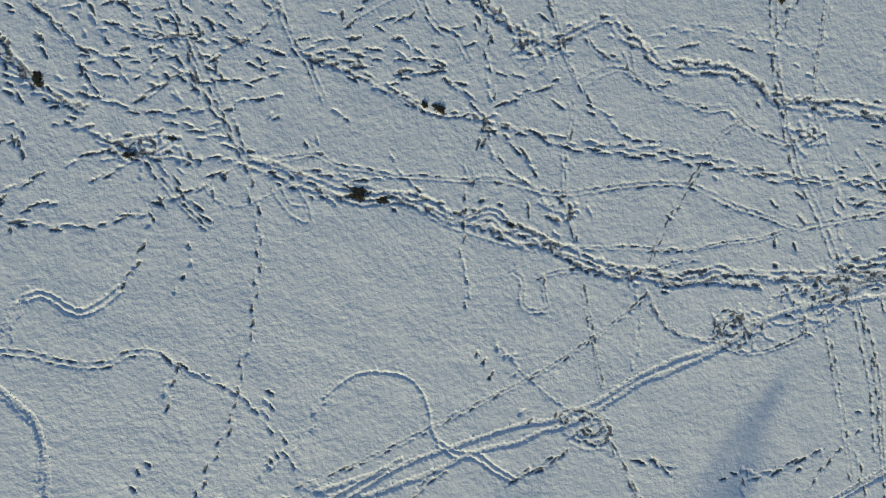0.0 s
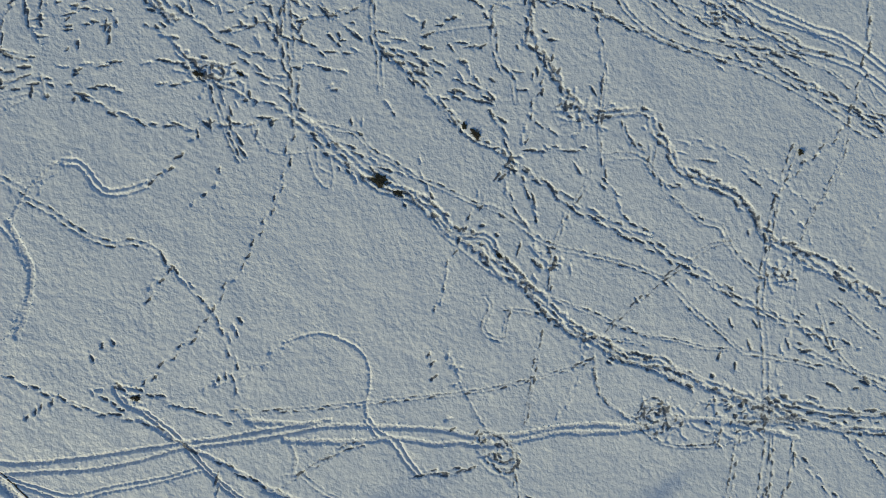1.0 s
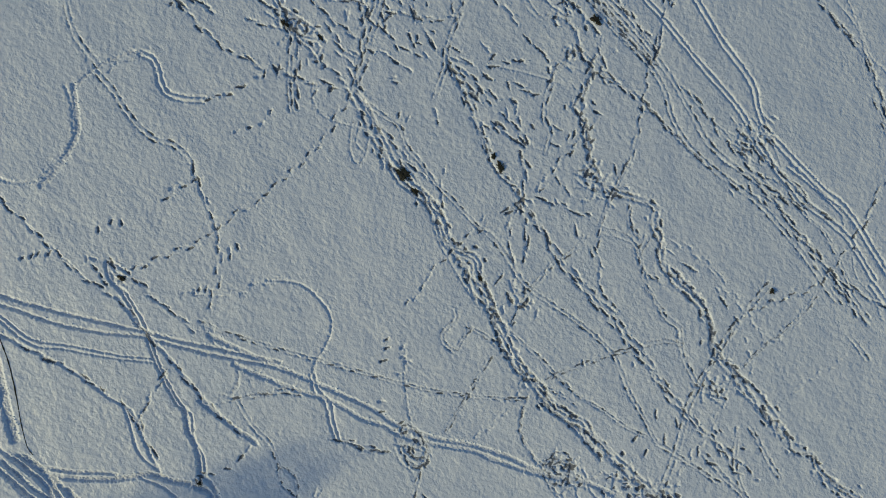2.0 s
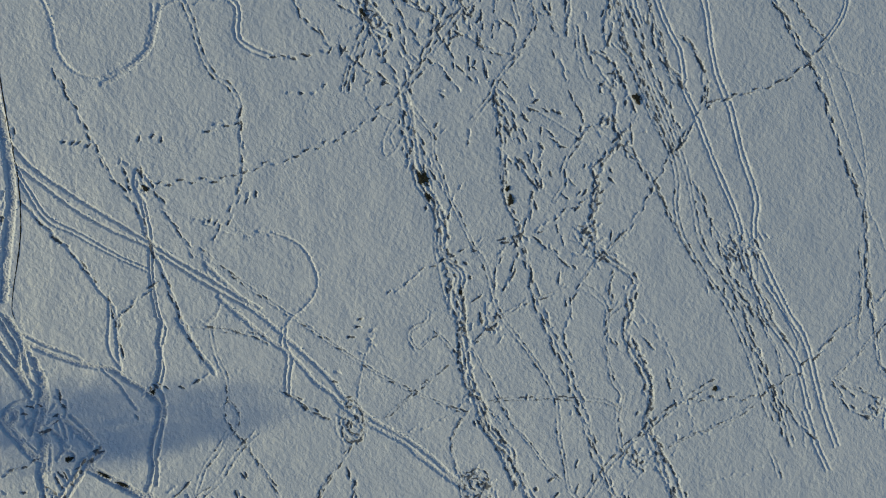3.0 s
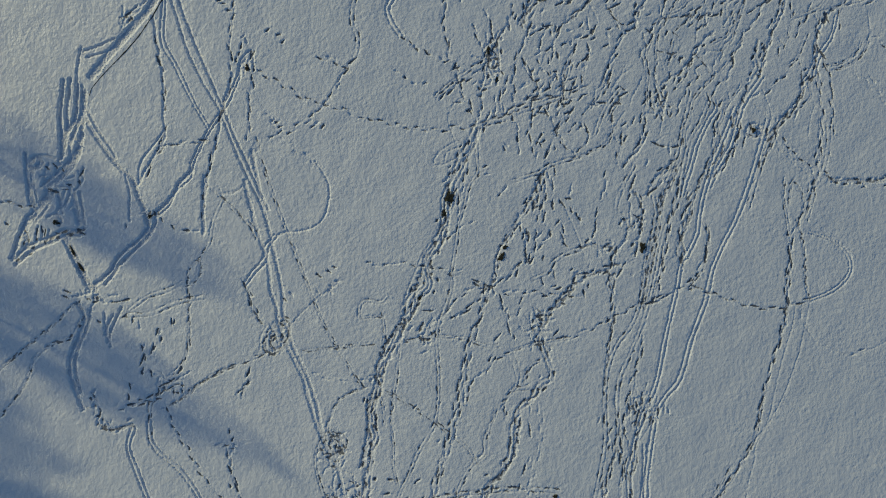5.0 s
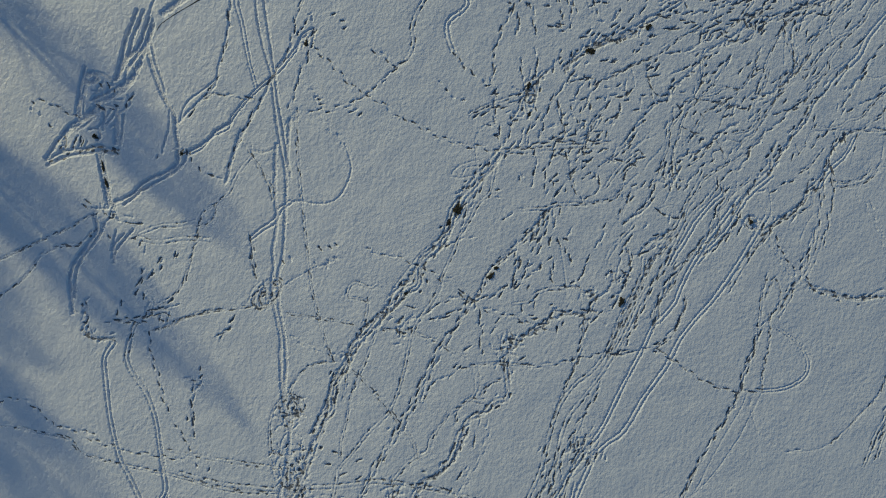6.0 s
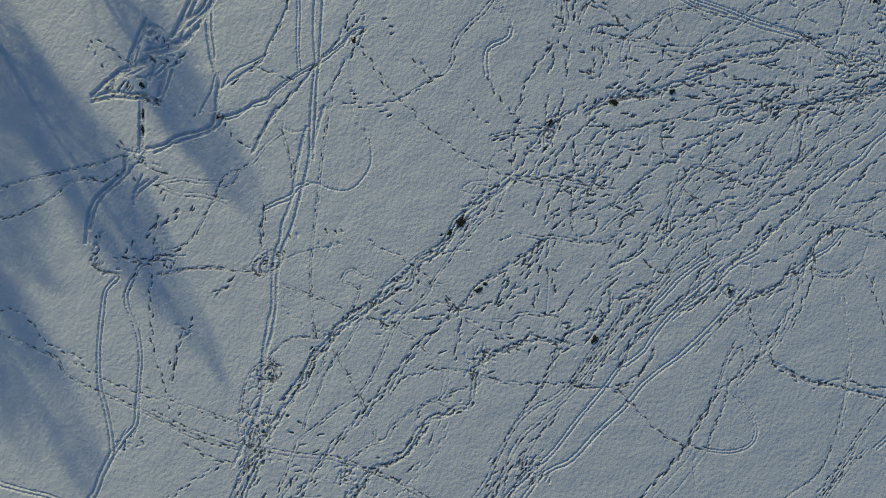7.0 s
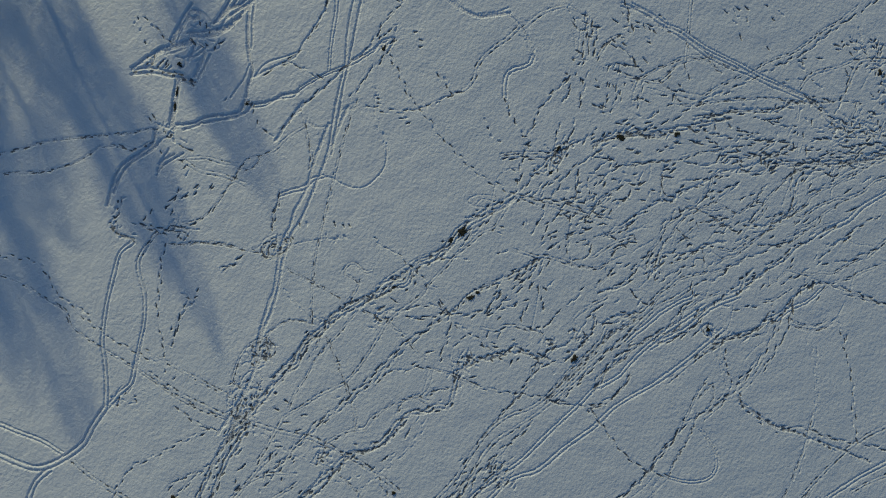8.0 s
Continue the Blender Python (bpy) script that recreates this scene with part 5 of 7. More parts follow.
trough([(-1.84, 26.27), (-1.37, 28.07), (-0.60, 29.04), (0.21, 29.34), (1.07, 29.08), (1.98, 28.19), (2.73, 26.65)], width=.2, gap=.2, depth=.09)
smeared([(2.73, 26.65), (3.27, 24.98), (3.53, 23.40), (3.32, 21.56), (2.72, 19.46), (2.65, 18.36), (2.96, 17.35), (3.57, 16.10), (4.14, 14.67)])
trough([(-9.15, 22.76), (-5.65, 22.00), (-3.91, 21.57), (-2.20, 21.04), (-0.53, 20.36), (1.16, 19.76), (2.57, 19.57), (3.62, 19.43), (6.01, 18.74), (8.10, 18.35), (9.10, 17.99), (10.03, 17.33), (11.02, 16.90), (12.78, 16.67), (14.22, 16.63), (15.66, 16.55), (16.78, 16.65), (18.20, 16.50), (19.56, 16.11), (21.36, 15.69)], width=.26, gap=.28)
trough([(-9.66, 20.36), (-7.60, 19.74), (-5.55, 19.12), (-3.81, 18.73), (-2.03, 18.56), (-0.96, 18.49), (0.38, 17.98), (1.03, 17.63), (2.80, 17.46), (4.20, 17.24), (5.96, 17.00), (7.38, 16.85), (8.79, 16.70), (10.16, 16.37), (11.51, 15.94), (12.89, 15.61), (14.31, 15.50), (15.38, 15.40), (16.87, 15.53), (18.33, 15.55), (19.71, 15.23), (21.15, 14.82)], width=.26, gap=.28)
double([(-10.04, 18.58), (-8.67, 18.13), (-7.35, 17.51), (-6.31, 17.30), (-4.53, 17.12), (-3.12, 16.97), (-1.78, 16.46), (-0.04, 16.15), (1.73, 15.98), (3.83, 15.66), (5.55, 15.25), (7.23, 14.74), (8.91, 14.20), (10.34, 14.12), (11.84, 14.31), (12.96, 14.42), (14.50, 14.79), (15.72, 15.32), (17.25, 15.62)], gap=.24)
double([(-10.31, 17.30), (-8.56, 16.99), (-6.79, 16.75), (-5.06, 16.40), (-3.35, 15.91), (-1.62, 15.57), (0.16, 15.44), (1.93, 15.27), (3.71, 15.14), (5.41, 14.66), (6.67, 13.88), (8.00, 13.39), (9.41, 13.24), (11.25, 13.35), (12.75, 13.55), (13.84, 13.59), (15.62, 13.43), (17.39, 13.20), (19.46, 12.72), (20.59, 12.57)], gap=.24)
smeared([(-9.87, 19.36), (-8.11, 19.04), (-6.65, 19.06), (-4.63, 18.34), (-2.96, 17.67), (-1.22, 17.32), (0.22, 17.27), (1.37, 17.55)])
smeared([(-8.84, 20.79), (-7.41, 20.63), (-6.06, 20.11), (-5.10, 19.50)])
smeared([(-1.53, 19.19), (-0.05, 19.27), (1.31, 18.87), (2.26, 18.26)])
double([(4.41, 13.50), (6.16, 13.27), (7.95, 13.21), (9.75, 13.16)], gap=.12, width=.09)
smeared([(10.69, 14.03), (12.57, 14.33), (14.01, 14.25), (15.78, 14.05), (17.88, 13.71), (20.73, 13.16)])
double([(14.20, 15.05), (15.98, 14.89), (17.43, 14.84), (19.76, 13.93), (20.84, 13.61)], gap=.16, width=.09)
smeared([(5.24, 15.51), (7.36, 15.26), (8.97, 15.18), (9.94, 15.43)], scratch=True)
smeared([(9.51, 15.16), (11.28, 15.00), (12.48, 15.45), (11.54, 16.04), (10.34, 15.59), (9.88, 16.70)], scratch=True)
smeared([(9.90, 16.80), (11.99, 16.42), (13.28, 15.74)], scratch=True)
trampled(10.88, 15.57, 0.5, 1.1, 77, 9)
trough([(-8.24, 22.23), (-7.95, 22.03), (-7.88, 21.68), (-8.05, 21.38), (-8.37, 21.28), (-8.68, 21.44), (-8.80, 21.77), (-8.67, 22.10), (-8.37, 22.24)], width=.26, depth=.14)
trampled(-8.34, 21.76, 0.4, 0.4, 77, 5)
trodden([(-6.56, 32.45), (-5.86, 31.36), (-5.67, 30.14), (-5.73, 28.79), (-5.54, 27.97), (-5.62, 27.22)], lanes=1)
steps([(-5.62, 27.22), (-6.11, 25.81), (-7.03, 23.75), (-7.58, 22.37)], faint=True)
double([(17.78, 26.28), (18.06, 24.76), (18.47, 23.15), (18.91, 21.55), (19.42, 19.93), (19.93, 18.32), (20.27, 16.76)], gap=.14)
smeared([(16.43, 26.31), (16.93, 24.66), (17.08, 23.49), (17.36, 22.67), (17.61, 21.48)])
smeared([(17.78, 19.94), (17.94, 18.42), (18.37, 17.20), (18.63, 16.03)])
double([(19.44, 23.68), (19.43, 22.92), (20.04, 22.40), (20.99, 22.55), (21.56, 23.36), (21.48, 24.51), (21.34, 25.41)], gap=.12, width=.09)
smeared([(20.56, 16.88), (21.17, 17.29), (21.97, 17.84)])
steps([(17.52, 4.77), (17.21, 6.50), (16.94, 7.65), (16.95, 8.74), (17.44, 9.72), (17.94, 10.70), (18.81, 12.32), (18.81, 13.79), (18.99, 15.58)])
double([(18.84, 5.40), (18.84, 7.22), (19.09, 8.98), (19.34, 10.74), (19.16, 12.24)], gap=.14, width=.09)
steps([(11.66, 9.06), (13.15, 9.26), (14.57, 9.11), (15.99, 8.96), (17.38, 8.71), (18.38, 8.34)], faint=True)
trodden([(-7.89, 22.65), (-9.42, 23.67), (-11.02, 24.77), (-11.99, 24.88), (-13.40, 25.54), (-14.55, 25.52), (-16.16, 26.04), (-17.26, 26.67)], lanes=1)
smeared([(-7.84, 22.87), (-9.43, 23.96), (-10.96, 25.12)])
trodden([(-8.49, 20.25), (-10.06, 20.75), (-11.56, 21.31), (-12.50, 21.75), (-13.50, 21.54), (-14.54, 21.59)], lanes=1)
smeared([(5.61, 24.75), (3.74, 24.97), (1.52, 24.91), (-0.54, 24.99), (-2.26, 25.35), (-3.64, 26.01), (-5.38, 26.38), (-6.66, 26.53), (-8.11, 26.54), (-9.57, 26.56), (-11.06, 26.25), (-12.55, 25.93), (-13.88, 25.76), (-15.20, 25.59), (-16.18, 25.71)])
trodden([(-5.90, 27.03), (-5.56, 28.03), (-5.59, 29.51), (-5.95, 31.03), (-6.63, 32.61), (-6.87, 33.63), (-7.52, 35.54), (-8.18, 37.47), (-8.54, 39.03)], lanes=1)
smeared([(-5.59, 29.51), (-6.09, 31.22), (-7.17, 32.77), (-8.05, 35.11), (-9.18, 37.27), (-10.02, 39.06)])
steps([(-7.95, 22.78), (-7.02, 24.13), (-6.19, 25.24), (-5.35, 26.70)], faint=True)
steps([(-12.88, 28.84), (-11.89, 30.14), (-10.64, 31.47), (-9.23, 32.61), (-7.57, 33.42), (-5.76, 34.05), (-3.60, 34.96)], faint=True)
steps([(-15.15, 30.55), (-14.24, 31.59), (-13.13, 33.12), (-11.87, 34.45), (-10.17, 35.97), (-9.18, 37.27)])
double([(-11.68, 38.21), (-9.83, 37.36), (-7.91, 36.76), (-5.97, 36.50), (-4.36, 36.29), (-2.91, 36.26)], gap=.25)
trough([(-9.38, 40.09), (-7.07, 38.99), (-5.48, 38.44), (-4.15, 37.99)], width=.26, gap=.3)
double([(-8.60, 40.72), (-7.13, 39.87), (-5.68, 39.20)], gap=.2)
smeared([(-17.11, 26.48), (-17.97, 28.24), (-18.66, 30.16), (-19.29, 32.01)])
double([(-13.18, 26.34), (-13.57, 27.54), (-14.47, 28.64), (-15.28, 28.90)], gap=.12, width=.09)
trough([(-23.85, -0.02), (-24.55, 1.76), (-24.81, 3.32), (-25.38, 5.22), (-25.64, 7.40), (-26.28, 9.88), (-26.72, 11.93), (-27.44, 14.37), (-28.08, 16.30)], width=.24, gap=.26)
smeared([(-28.08, 16.30), (-28.04, 17.87), (-28.28, 19.21), (-28.68, 20.74)])
smeared([(-24.55, 1.76), (-24.61, 3.78), (-25.23, 5.05)])
double([(-22.29, 9.54), (-24.27, 10.32), (-26.66, 11.37), (-28.59, 12.21), (-29.87, 13.00), (-31.51, 13.49), (-33.01, 13.81), (-34.82, 14.49), (-36.66, 14.85)], gap=.16, width=.09)
double([(-20.14, 4.79), (-22.02, 5.61), (-23.81, 6.51), (-25.11, 7.83), (-25.54, 9.58), (-26.05, 10.66)], gap=.16, width=.09)
double([(-19.47, 1.23), (-20.78, 1.03), (-21.82, 1.35)], gap=.2)
smeared([(-20.34, -1.36), (-18.43, -0.14)], scratch=True)
smeared([(-20.68, -1.17), (-18.77, 0.05)], scratch=True)
smeared([(-21.44, -1.32), (-19.87, -0.39)], scratch=True)
smeared([(-19.58, -1.43), (-18.30, -0.15)], scratch=True)
double([(-18.09, -0.26), (-18.61, 0.77)], gap=.12)
double([(-19.44, 21.82), (-21.23, 20.06), (-22.34, 19.27), (-23.25, 19.63), (-24.76, 20.85)], gap=.14, width=.09)
trough([(-11.88, -18.70), (-10.35, -18.31), (-7.91, -17.69), (-6.46, -17.52), (-5.38, -17.44), (-4.09, -17.24), (-2.97, -17.77), (-1.69, -18.39), (-0.86, -18.67)], width=.3, depth=.09)
smeared([(-11.66, -18.68), (-10.16, -18.29), (-7.73, -17.66), (-6.28, -17.50), (-5.19, -17.38), (-4.11, -17.34), (-2.83, -17.92)])
trough([(-0.69, -18.71), (-2.12, -18.71), (-3.07, -18.21), (-4.00, -17.62), (-4.78, -17.17)], width=.22, depth=.09)
smeared([(-16.98, -13.30), (-15.49, -13.36), (-13.33, -13.40), (-11.85, -13.48), (-10.42, -13.52), (-9.19, -13.36), (-8.44, -13.19)])
trough([(-8.61, -13.15), (-7.59, -13.33), (-6.61, -13.65), (-5.91, -13.68), (-4.86, -13.73), (-3.49, -13.93), (-2.12, -14.16), (-0.73, -14.33), (0.34, -14.32), (1.44, -14.23), (2.10, -14.15)], width=.34, depth=.10)
smeared([(-8.27, -13.20), (-6.92, -13.47), (-5.56, -13.70), (-3.83, -13.88), (-2.12, -14.16), (-0.38, -14.35), (1.24, -14.29)])
double([(-0.26, -13.09), (1.23, -13.57), (2.63, -13.74), (3.75, -14.31)], gap=.2, width=.09)
double([(3.75, -14.31), (4.51, -14.93), (5.41, -14.94), (5.92, -14.89)], gap=.1, width=.09)
double([(3.87, -14.27), (4.52, -14.11), (5.31, -14.56), (5.61, -15.14)], gap=.1, width=.09)
smeared([(-9.91, -11.95), (-9.19, -11.88), (-8.30, -11.85), (-7.43, -11.89), (-6.74, -11.95), (-5.82, -11.82), (-4.77, -11.84), (-4.18, -11.62)])
trough([(-8.53, -12.82), (-9.39, -12.75), (-9.86, -12.49), (-10.26, -12.11), (-9.87, -11.92), (-9.19, -11.88)], width=.26, depth=.11)
trough([(-9.66, -12.40), (-9.03, -12.70), (-8.42, -12.64)], width=.3, depth=.12)
trampled(-9.17, -12.24, 0.35, 0.3, 77, 5)
prints(-20, [(-11.07, -12.69), (-10.84, -12.46), (-10.45, -12.77), (-9.95, -12.86), (-9.53, -13.03), (-10.08, -11.91)])
smeared([(-4.41, -11.07), (-3.63, -11.55), (-2.60, -11.66), (-1.70, -11.63), (-0.88, -12.23), (-0.61, -13.22)], scratch=True)
smeared([(-4.25, -10.86), (-3.39, -11.25), (-2.41, -11.63)], scratch=True)
smeared([(-4.47, -11.34), (-3.72, -11.17), (-3.16, -11.80)], scratch=True)
smeared([(-0.92, -13.93), (-0.39, -13.17), (-1.16, -13.44), (-0.13, -12.98)], scratch=True)
double([(8.07, -7.99), (8.82, -8.19), (9.23, -8.64), (9.05, -9.05), (8.38, -9.17), (7.66, -8.91), (7.33, -8.45)], gap=.1, width=.08)
smeared([(9.32, -9.79), (8.44, -9.78), (7.67, -9.38), (7.46, -8.82), (7.94, -8.44), (8.82, -8.47), (9.58, -8.88)], scratch=True)
double([(8.17, -8.41), (9.03, -8.55), (9.53, -9.05), (9.23, -9.49), (8.40, -9.48), (7.74, -9.04), (7.81, -8.54)], gap=.1, width=.08)
smeared([(9.15, -9.35), (8.16, -9.35), (7.28, -8.90), (7.07, -8.27), (7.65, -7.86), (8.66, -7.93), (9.47, -8.43)], scratch=True)
double([(7.02, -8.67), (7.24, -8.15), (8.05, -7.97), (8.99, -8.25), (9.52, -8.81), (9.34, -9.34), (8.55, -9.54)], gap=.1, width=.08)
smeared([(8.34, -9.18), (7.77, -8.93), (7.49, -8.55), (7.61, -8.21), (8.08, -8.04), (8.71, -8.13), (9.21, -8.43)], scratch=True)
double([(14.98, -4.89), (14.64, -4.59), (14.56, -4.14), (14.78, -3.75), (15.21, -3.58), (15.65, -3.72), (15.90, -4.11)], gap=.1, width=.08)
smeared([(15.01, -3.79), (15.40, -3.84), (15.69, -4.13), (15.74, -4.52), (15.53, -4.86), (15.15, -5.00), (14.77, -4.87)], scratch=True)
double([(14.33, -4.74), (14.45, -4.24), (14.87, -3.94), (15.40, -3.99), (15.76, -4.38), (15.77, -4.90), (15.43, -5.30)], gap=.1, width=.08)
smeared([(15.87, -4.16), (15.84, -4.50), (15.58, -4.73), (15.23, -4.74), (14.97, -4.51), (14.93, -4.17), (15.12, -3.89)], scratch=True)
double([(14.80, -4.20), (15.00, -3.92), (15.35, -3.90), (15.59, -4.16), (15.53, -4.50), (15.23, -4.66), (14.90, -4.53)], gap=.1, width=.08)
smeared([(15.89, -4.85), (15.60, -5.14), (15.20, -5.16), (14.88, -4.90), (14.83, -4.50), (15.06, -4.17), (15.46, -4.09)], scratch=True)
double([(14.94, -5.05), (14.46, -4.74), (14.29, -4.20), (14.52, -3.68), (15.03, -3.44), (15.58, -3.57), (15.92, -4.03)], gap=.1, width=.08)
trampled(8.55, -8.81, 1.3, 0.6, 0, 12)
trough([(-3.48, -24.13), (-2.39, -23.85), (-1.84, -24.16)], width=0.30, depth=.12)
trough([(-3.48, -23.68), (-2.57, -23.41), (-1.84, -23.61), (-1.59, -24.54)], width=0.28, depth=.12)
trough([(-3.48, -23.20), (-2.75, -22.96), (-1.84, -23.24), (-1.11, -23.81), (-0.38, -24.56), (0.16, -24.95)], width=0.32, depth=.12)
trough([(-3.30, -22.84), (-2.57, -22.74), (-1.66, -23.05), (-0.93, -23.62), (-0.38, -24.19), (-0.02, -24.76)], width=0.30, depth=.12)
trough([(-2.03, -24.34), (-2.14, -25.27), (-1.85, -25.94), (-1.37, -26.22), (-1.01, -25.96), (-1.30, -25.58), (-1.66, -25.65)], width=0.34, depth=.12)
trough([(-1.30, -26.22), (-0.39, -26.13), (0.53, -25.96), (1.34, -25.80)], width=0.30, depth=.12)
trough([(-0.93, -25.85), (-0.02, -25.69), (0.90, -25.41), (1.63, -25.54)], width=0.30, depth=.12)
trough([(-1.66, -24.83), (-1.11, -24.99), (-0.49, -25.08)], width=0.26, depth=.12)
trough([(-1.30, -23.80), (-1.00, -24.03), (-1.22, -24.32), (-1.55, -24.17), (-1.51, -23.87)], width=0.28, depth=.12)
trough([(0.17, -24.58), (0.90, -24.78), (1.63, -25.28), (2.18, -25.67), (2.73, -25.94), (3.17, -26.03)], width=0.40, depth=.12)
trough([(0.27, -24.36), (1.08, -24.60), (1.81, -25.06), (2.29, -25.45)], width=0.34, depth=.12)
trough([(0.17, -24.21), (0.90, -23.92), (1.63, -24.05)], width=0.30, depth=.12)
trough([(0.09, -23.65), (1.08, -23.78), (1.63, -23.57)], width=0.30, depth=.12)
trough([(-0.09, -23.27), (0.53, -22.99), (1.26, -23.19)], width=0.30, depth=.12)
trough([(-1.29, -22.77), (-0.86, -22.40), (-0.38, -22.64), (-0.02, -22.94)], width=0.24, depth=.12)
trough([(0.53, -22.80), (1.26, -22.56), (2.18, -22.32)], width=0.30, depth=.12)
trough([(0.71, -23.03), (1.63, -22.75), (2.36, -22.51)], width=0.30, depth=.12)
trough([(2.55, -25.19), (3.28, -25.32), (3.84, -25.22)], width=0.24, depth=.12)
trough([(2.66, -24.82), (3.47, -24.91)], width=0.24, depth=.12)
trough([(2.73, -24.45), (3.39, -24.58)], width=0.24, depth=.12)
trough([(3.95, -26.46), (4.58, -26.70), (5.13, -26.57)], width=0.24, depth=.12)
trough([(3.95, -26.09), (4.58, -26.37), (5.13, -26.57)], width=0.26, depth=.12)
trough([(5.17, -26.57), (4.39, -25.61), (4.02, -25.04), (3.72, -24.36)], width=0.28, depth=.12)
trough([(-0.75, -25.30), (-0.86, -24.55), (-0.64, -23.74), (-0.93, -22.99)], width=0.26, depth=.12)
trough([(-0.38, -24.94), (-0.13, -24.01), (-0.27, -23.08)], width=0.24, depth=.12)
trodden([(3.21, -26.14), (3.65, -25.85), (4.13, -25.60)], lanes=1)
smeared([(-1.22, -22.77), (-0.86, -22.44), (-0.27, -22.67)], scratch=True)
scattered(-0.38, -24.19, 0.9, 0.7, 90, 7, 60)
dashes([(-18.18, 0.42, -17.84, 0.36), (-18.35, 0.61, -18.01, 0.69), (-17.98, 1.37, -17.44, 1.53), (-16.12, 1.07, -15.61, 1.28), (-16.30, 0.52, -15.93, 0.55), (-17.26, 0.73, -17.04, 0.76), (-17.21, 1.24, -16.99, 1.40), (-19.48, 2.32, -18.95, 2.51), (-19.79, 2.63, -19.33, 2.78), (-20.03, 2.93, -19.41, 3.24)])
dashes([(-18.37, 3.03, -18.02, 3.25), (-18.35, 3.27, -18.05, 3.45), (-18.47, 3.52, -18.37, 3.76), (-17.62, 3.67, -17.36, 3.76), (-17.37, 3.92, -16.96, 4.04), (-16.81, 3.89, -16.41, 4.16), (-16.40, 3.70, -16.41, 4.16), (-16.16, 4.13, -16.26, 4.47), (-16.21, 3.18, -16.21, 3.49), (-19.20, 4.16, -18.95, 4.29)])
dashes([(-18.49, 4.29, -18.18, 4.44), (-18.35, 4.17, -18.21, 4.35), (-18.14, 4.66, -17.85, 4.84), (-19.15, 6.29, -19.31, 6.75), (-20.22, 6.85, -20.61, 7.44), (-21.08, 7.75, -20.53, 8.03), (-19.99, 7.90, -20.37, 8.18), (-20.33, 9.14, -21.06, 9.49), (-20.40, 9.15, -20.98, 9.48), (-21.51, 9.74, -21.92, 10.01)])
dashes([(-19.33, 9.02, -20.12, 9.33), (-19.42, 9.04, -20.04, 9.29), (-18.51, 8.49, -19.26, 8.74), (-18.62, 8.50, -19.17, 8.72), (-18.33, 7.40, -18.91, 7.47), (-18.99, 7.62, -19.18, 7.68), (-17.81, 6.41, -17.91, 6.83), (-18.16, 7.33, -18.34, 7.48), (-17.83, 7.49, -18.15, 7.80), (-16.25, 5.64, -16.44, 6.01)])
dashes([(-16.62, 5.92, -17.03, 6.26), (-16.69, 6.35, -16.94, 6.53), (-22.01, 10.84, -21.99, 11.24), (-21.96, 11.34, -22.35, 11.78), (-21.62, 11.43, -21.75, 11.68), (-20.39, 11.48, -20.56, 11.80), (-20.85, 12.36, -20.99, 12.62), (-19.77, 10.45, -19.84, 10.89), (-19.03, 10.98, -19.22, 11.43), (-19.25, 11.50, -19.58, 11.89)])
dashes([(-20.09, 11.95, -20.22, 12.36), (-19.97, 12.33, -20.17, 12.70), (-18.04, 10.13, -18.36, 10.44), (-17.29, 9.88, -17.56, 10.05), (-16.64, 9.54, -16.92, 9.62), (-19.67, 12.79, -20.22, 13.24), (-15.22, 7.63, -15.51, 8.10), (-15.33, 8.20, -15.51, 8.49)])
smeared([(-19.71, 3.21), (-19.69, 3.61), (-20.11, 4.56)])
smeared([(-18.63, 5.46), (-19.27, 6.23)])
smeared([(-21.15, 6.39), (-21.03, 6.91), (-21.36, 7.69), (-21.73, 8.29)])
smeared([(-21.12, 7.97), (-21.41, 8.61), (-21.97, 9.43)])
smeared([(-20.17, 4.69), (-19.46, 4.81), (-19.00, 4.96)], scratch=True)
smeared([(-20.24, 4.81), (-19.56, 5.00), (-18.79, 5.30), (-18.25, 5.62), (-18.20, 5.91)], scratch=True)
smeared([(-21.69, 8.31), (-22.41, 9.37)], scratch=True)
smeared([(-20.11, 5.89), (-20.43, 6.59), (-20.76, 7.44)], scratch=True)
smeared([(-20.50, 8.28), (-21.09, 9.40)], scratch=True)
smeared([(-21.46, 10.08), (-21.82, 10.77)], scratch=True)
smeared([(-21.40, 11.46), (-20.93, 11.77)], scratch=True)
smeared([(-23.58, 9.66), (-23.17, 9.91)], scratch=True)
trodden([(-22.04, 9.71), (-22.81, 10.12)], lanes=1)
trodden([(-23.19, 10.25), (-23.80, 10.66)], lanes=1)
dashes([(-23.20, 11.90, -23.33, 12.07), (-23.80, 13.92, -24.03, 14.05), (-24.03, 14.05, -24.10, 14.33), (-25.13, 15.51, -24.91, 15.70), (-25.37, 15.07, -25.53, 15.23), (-25.49, 16.79, -25.56, 17.08), (-25.28, 17.30, -24.93, 17.23), (-25.35, 17.43, -25.14, 17.61), (-25.56, 17.81, -25.31, 18.10), (-26.62, 17.12, -26.57, 17.47)])
dashes([(-26.93, 17.70, -26.46, 18.02), (-26.54, 18.30, -26.85, 18.80), (-26.29, 18.59, -26.76, 19.17), (-21.93, 12.77, -22.04, 13.03), (-22.33, 13.37, -22.42, 13.64), (-22.50, 14.00, -22.67, 14.40), (-23.06, 14.85, -23.21, 15.18), (-21.88, 13.80, -22.13, 14.19), (-22.36, 14.63, -22.63, 14.98), (-23.07, 15.81, -23.27, 15.95)])
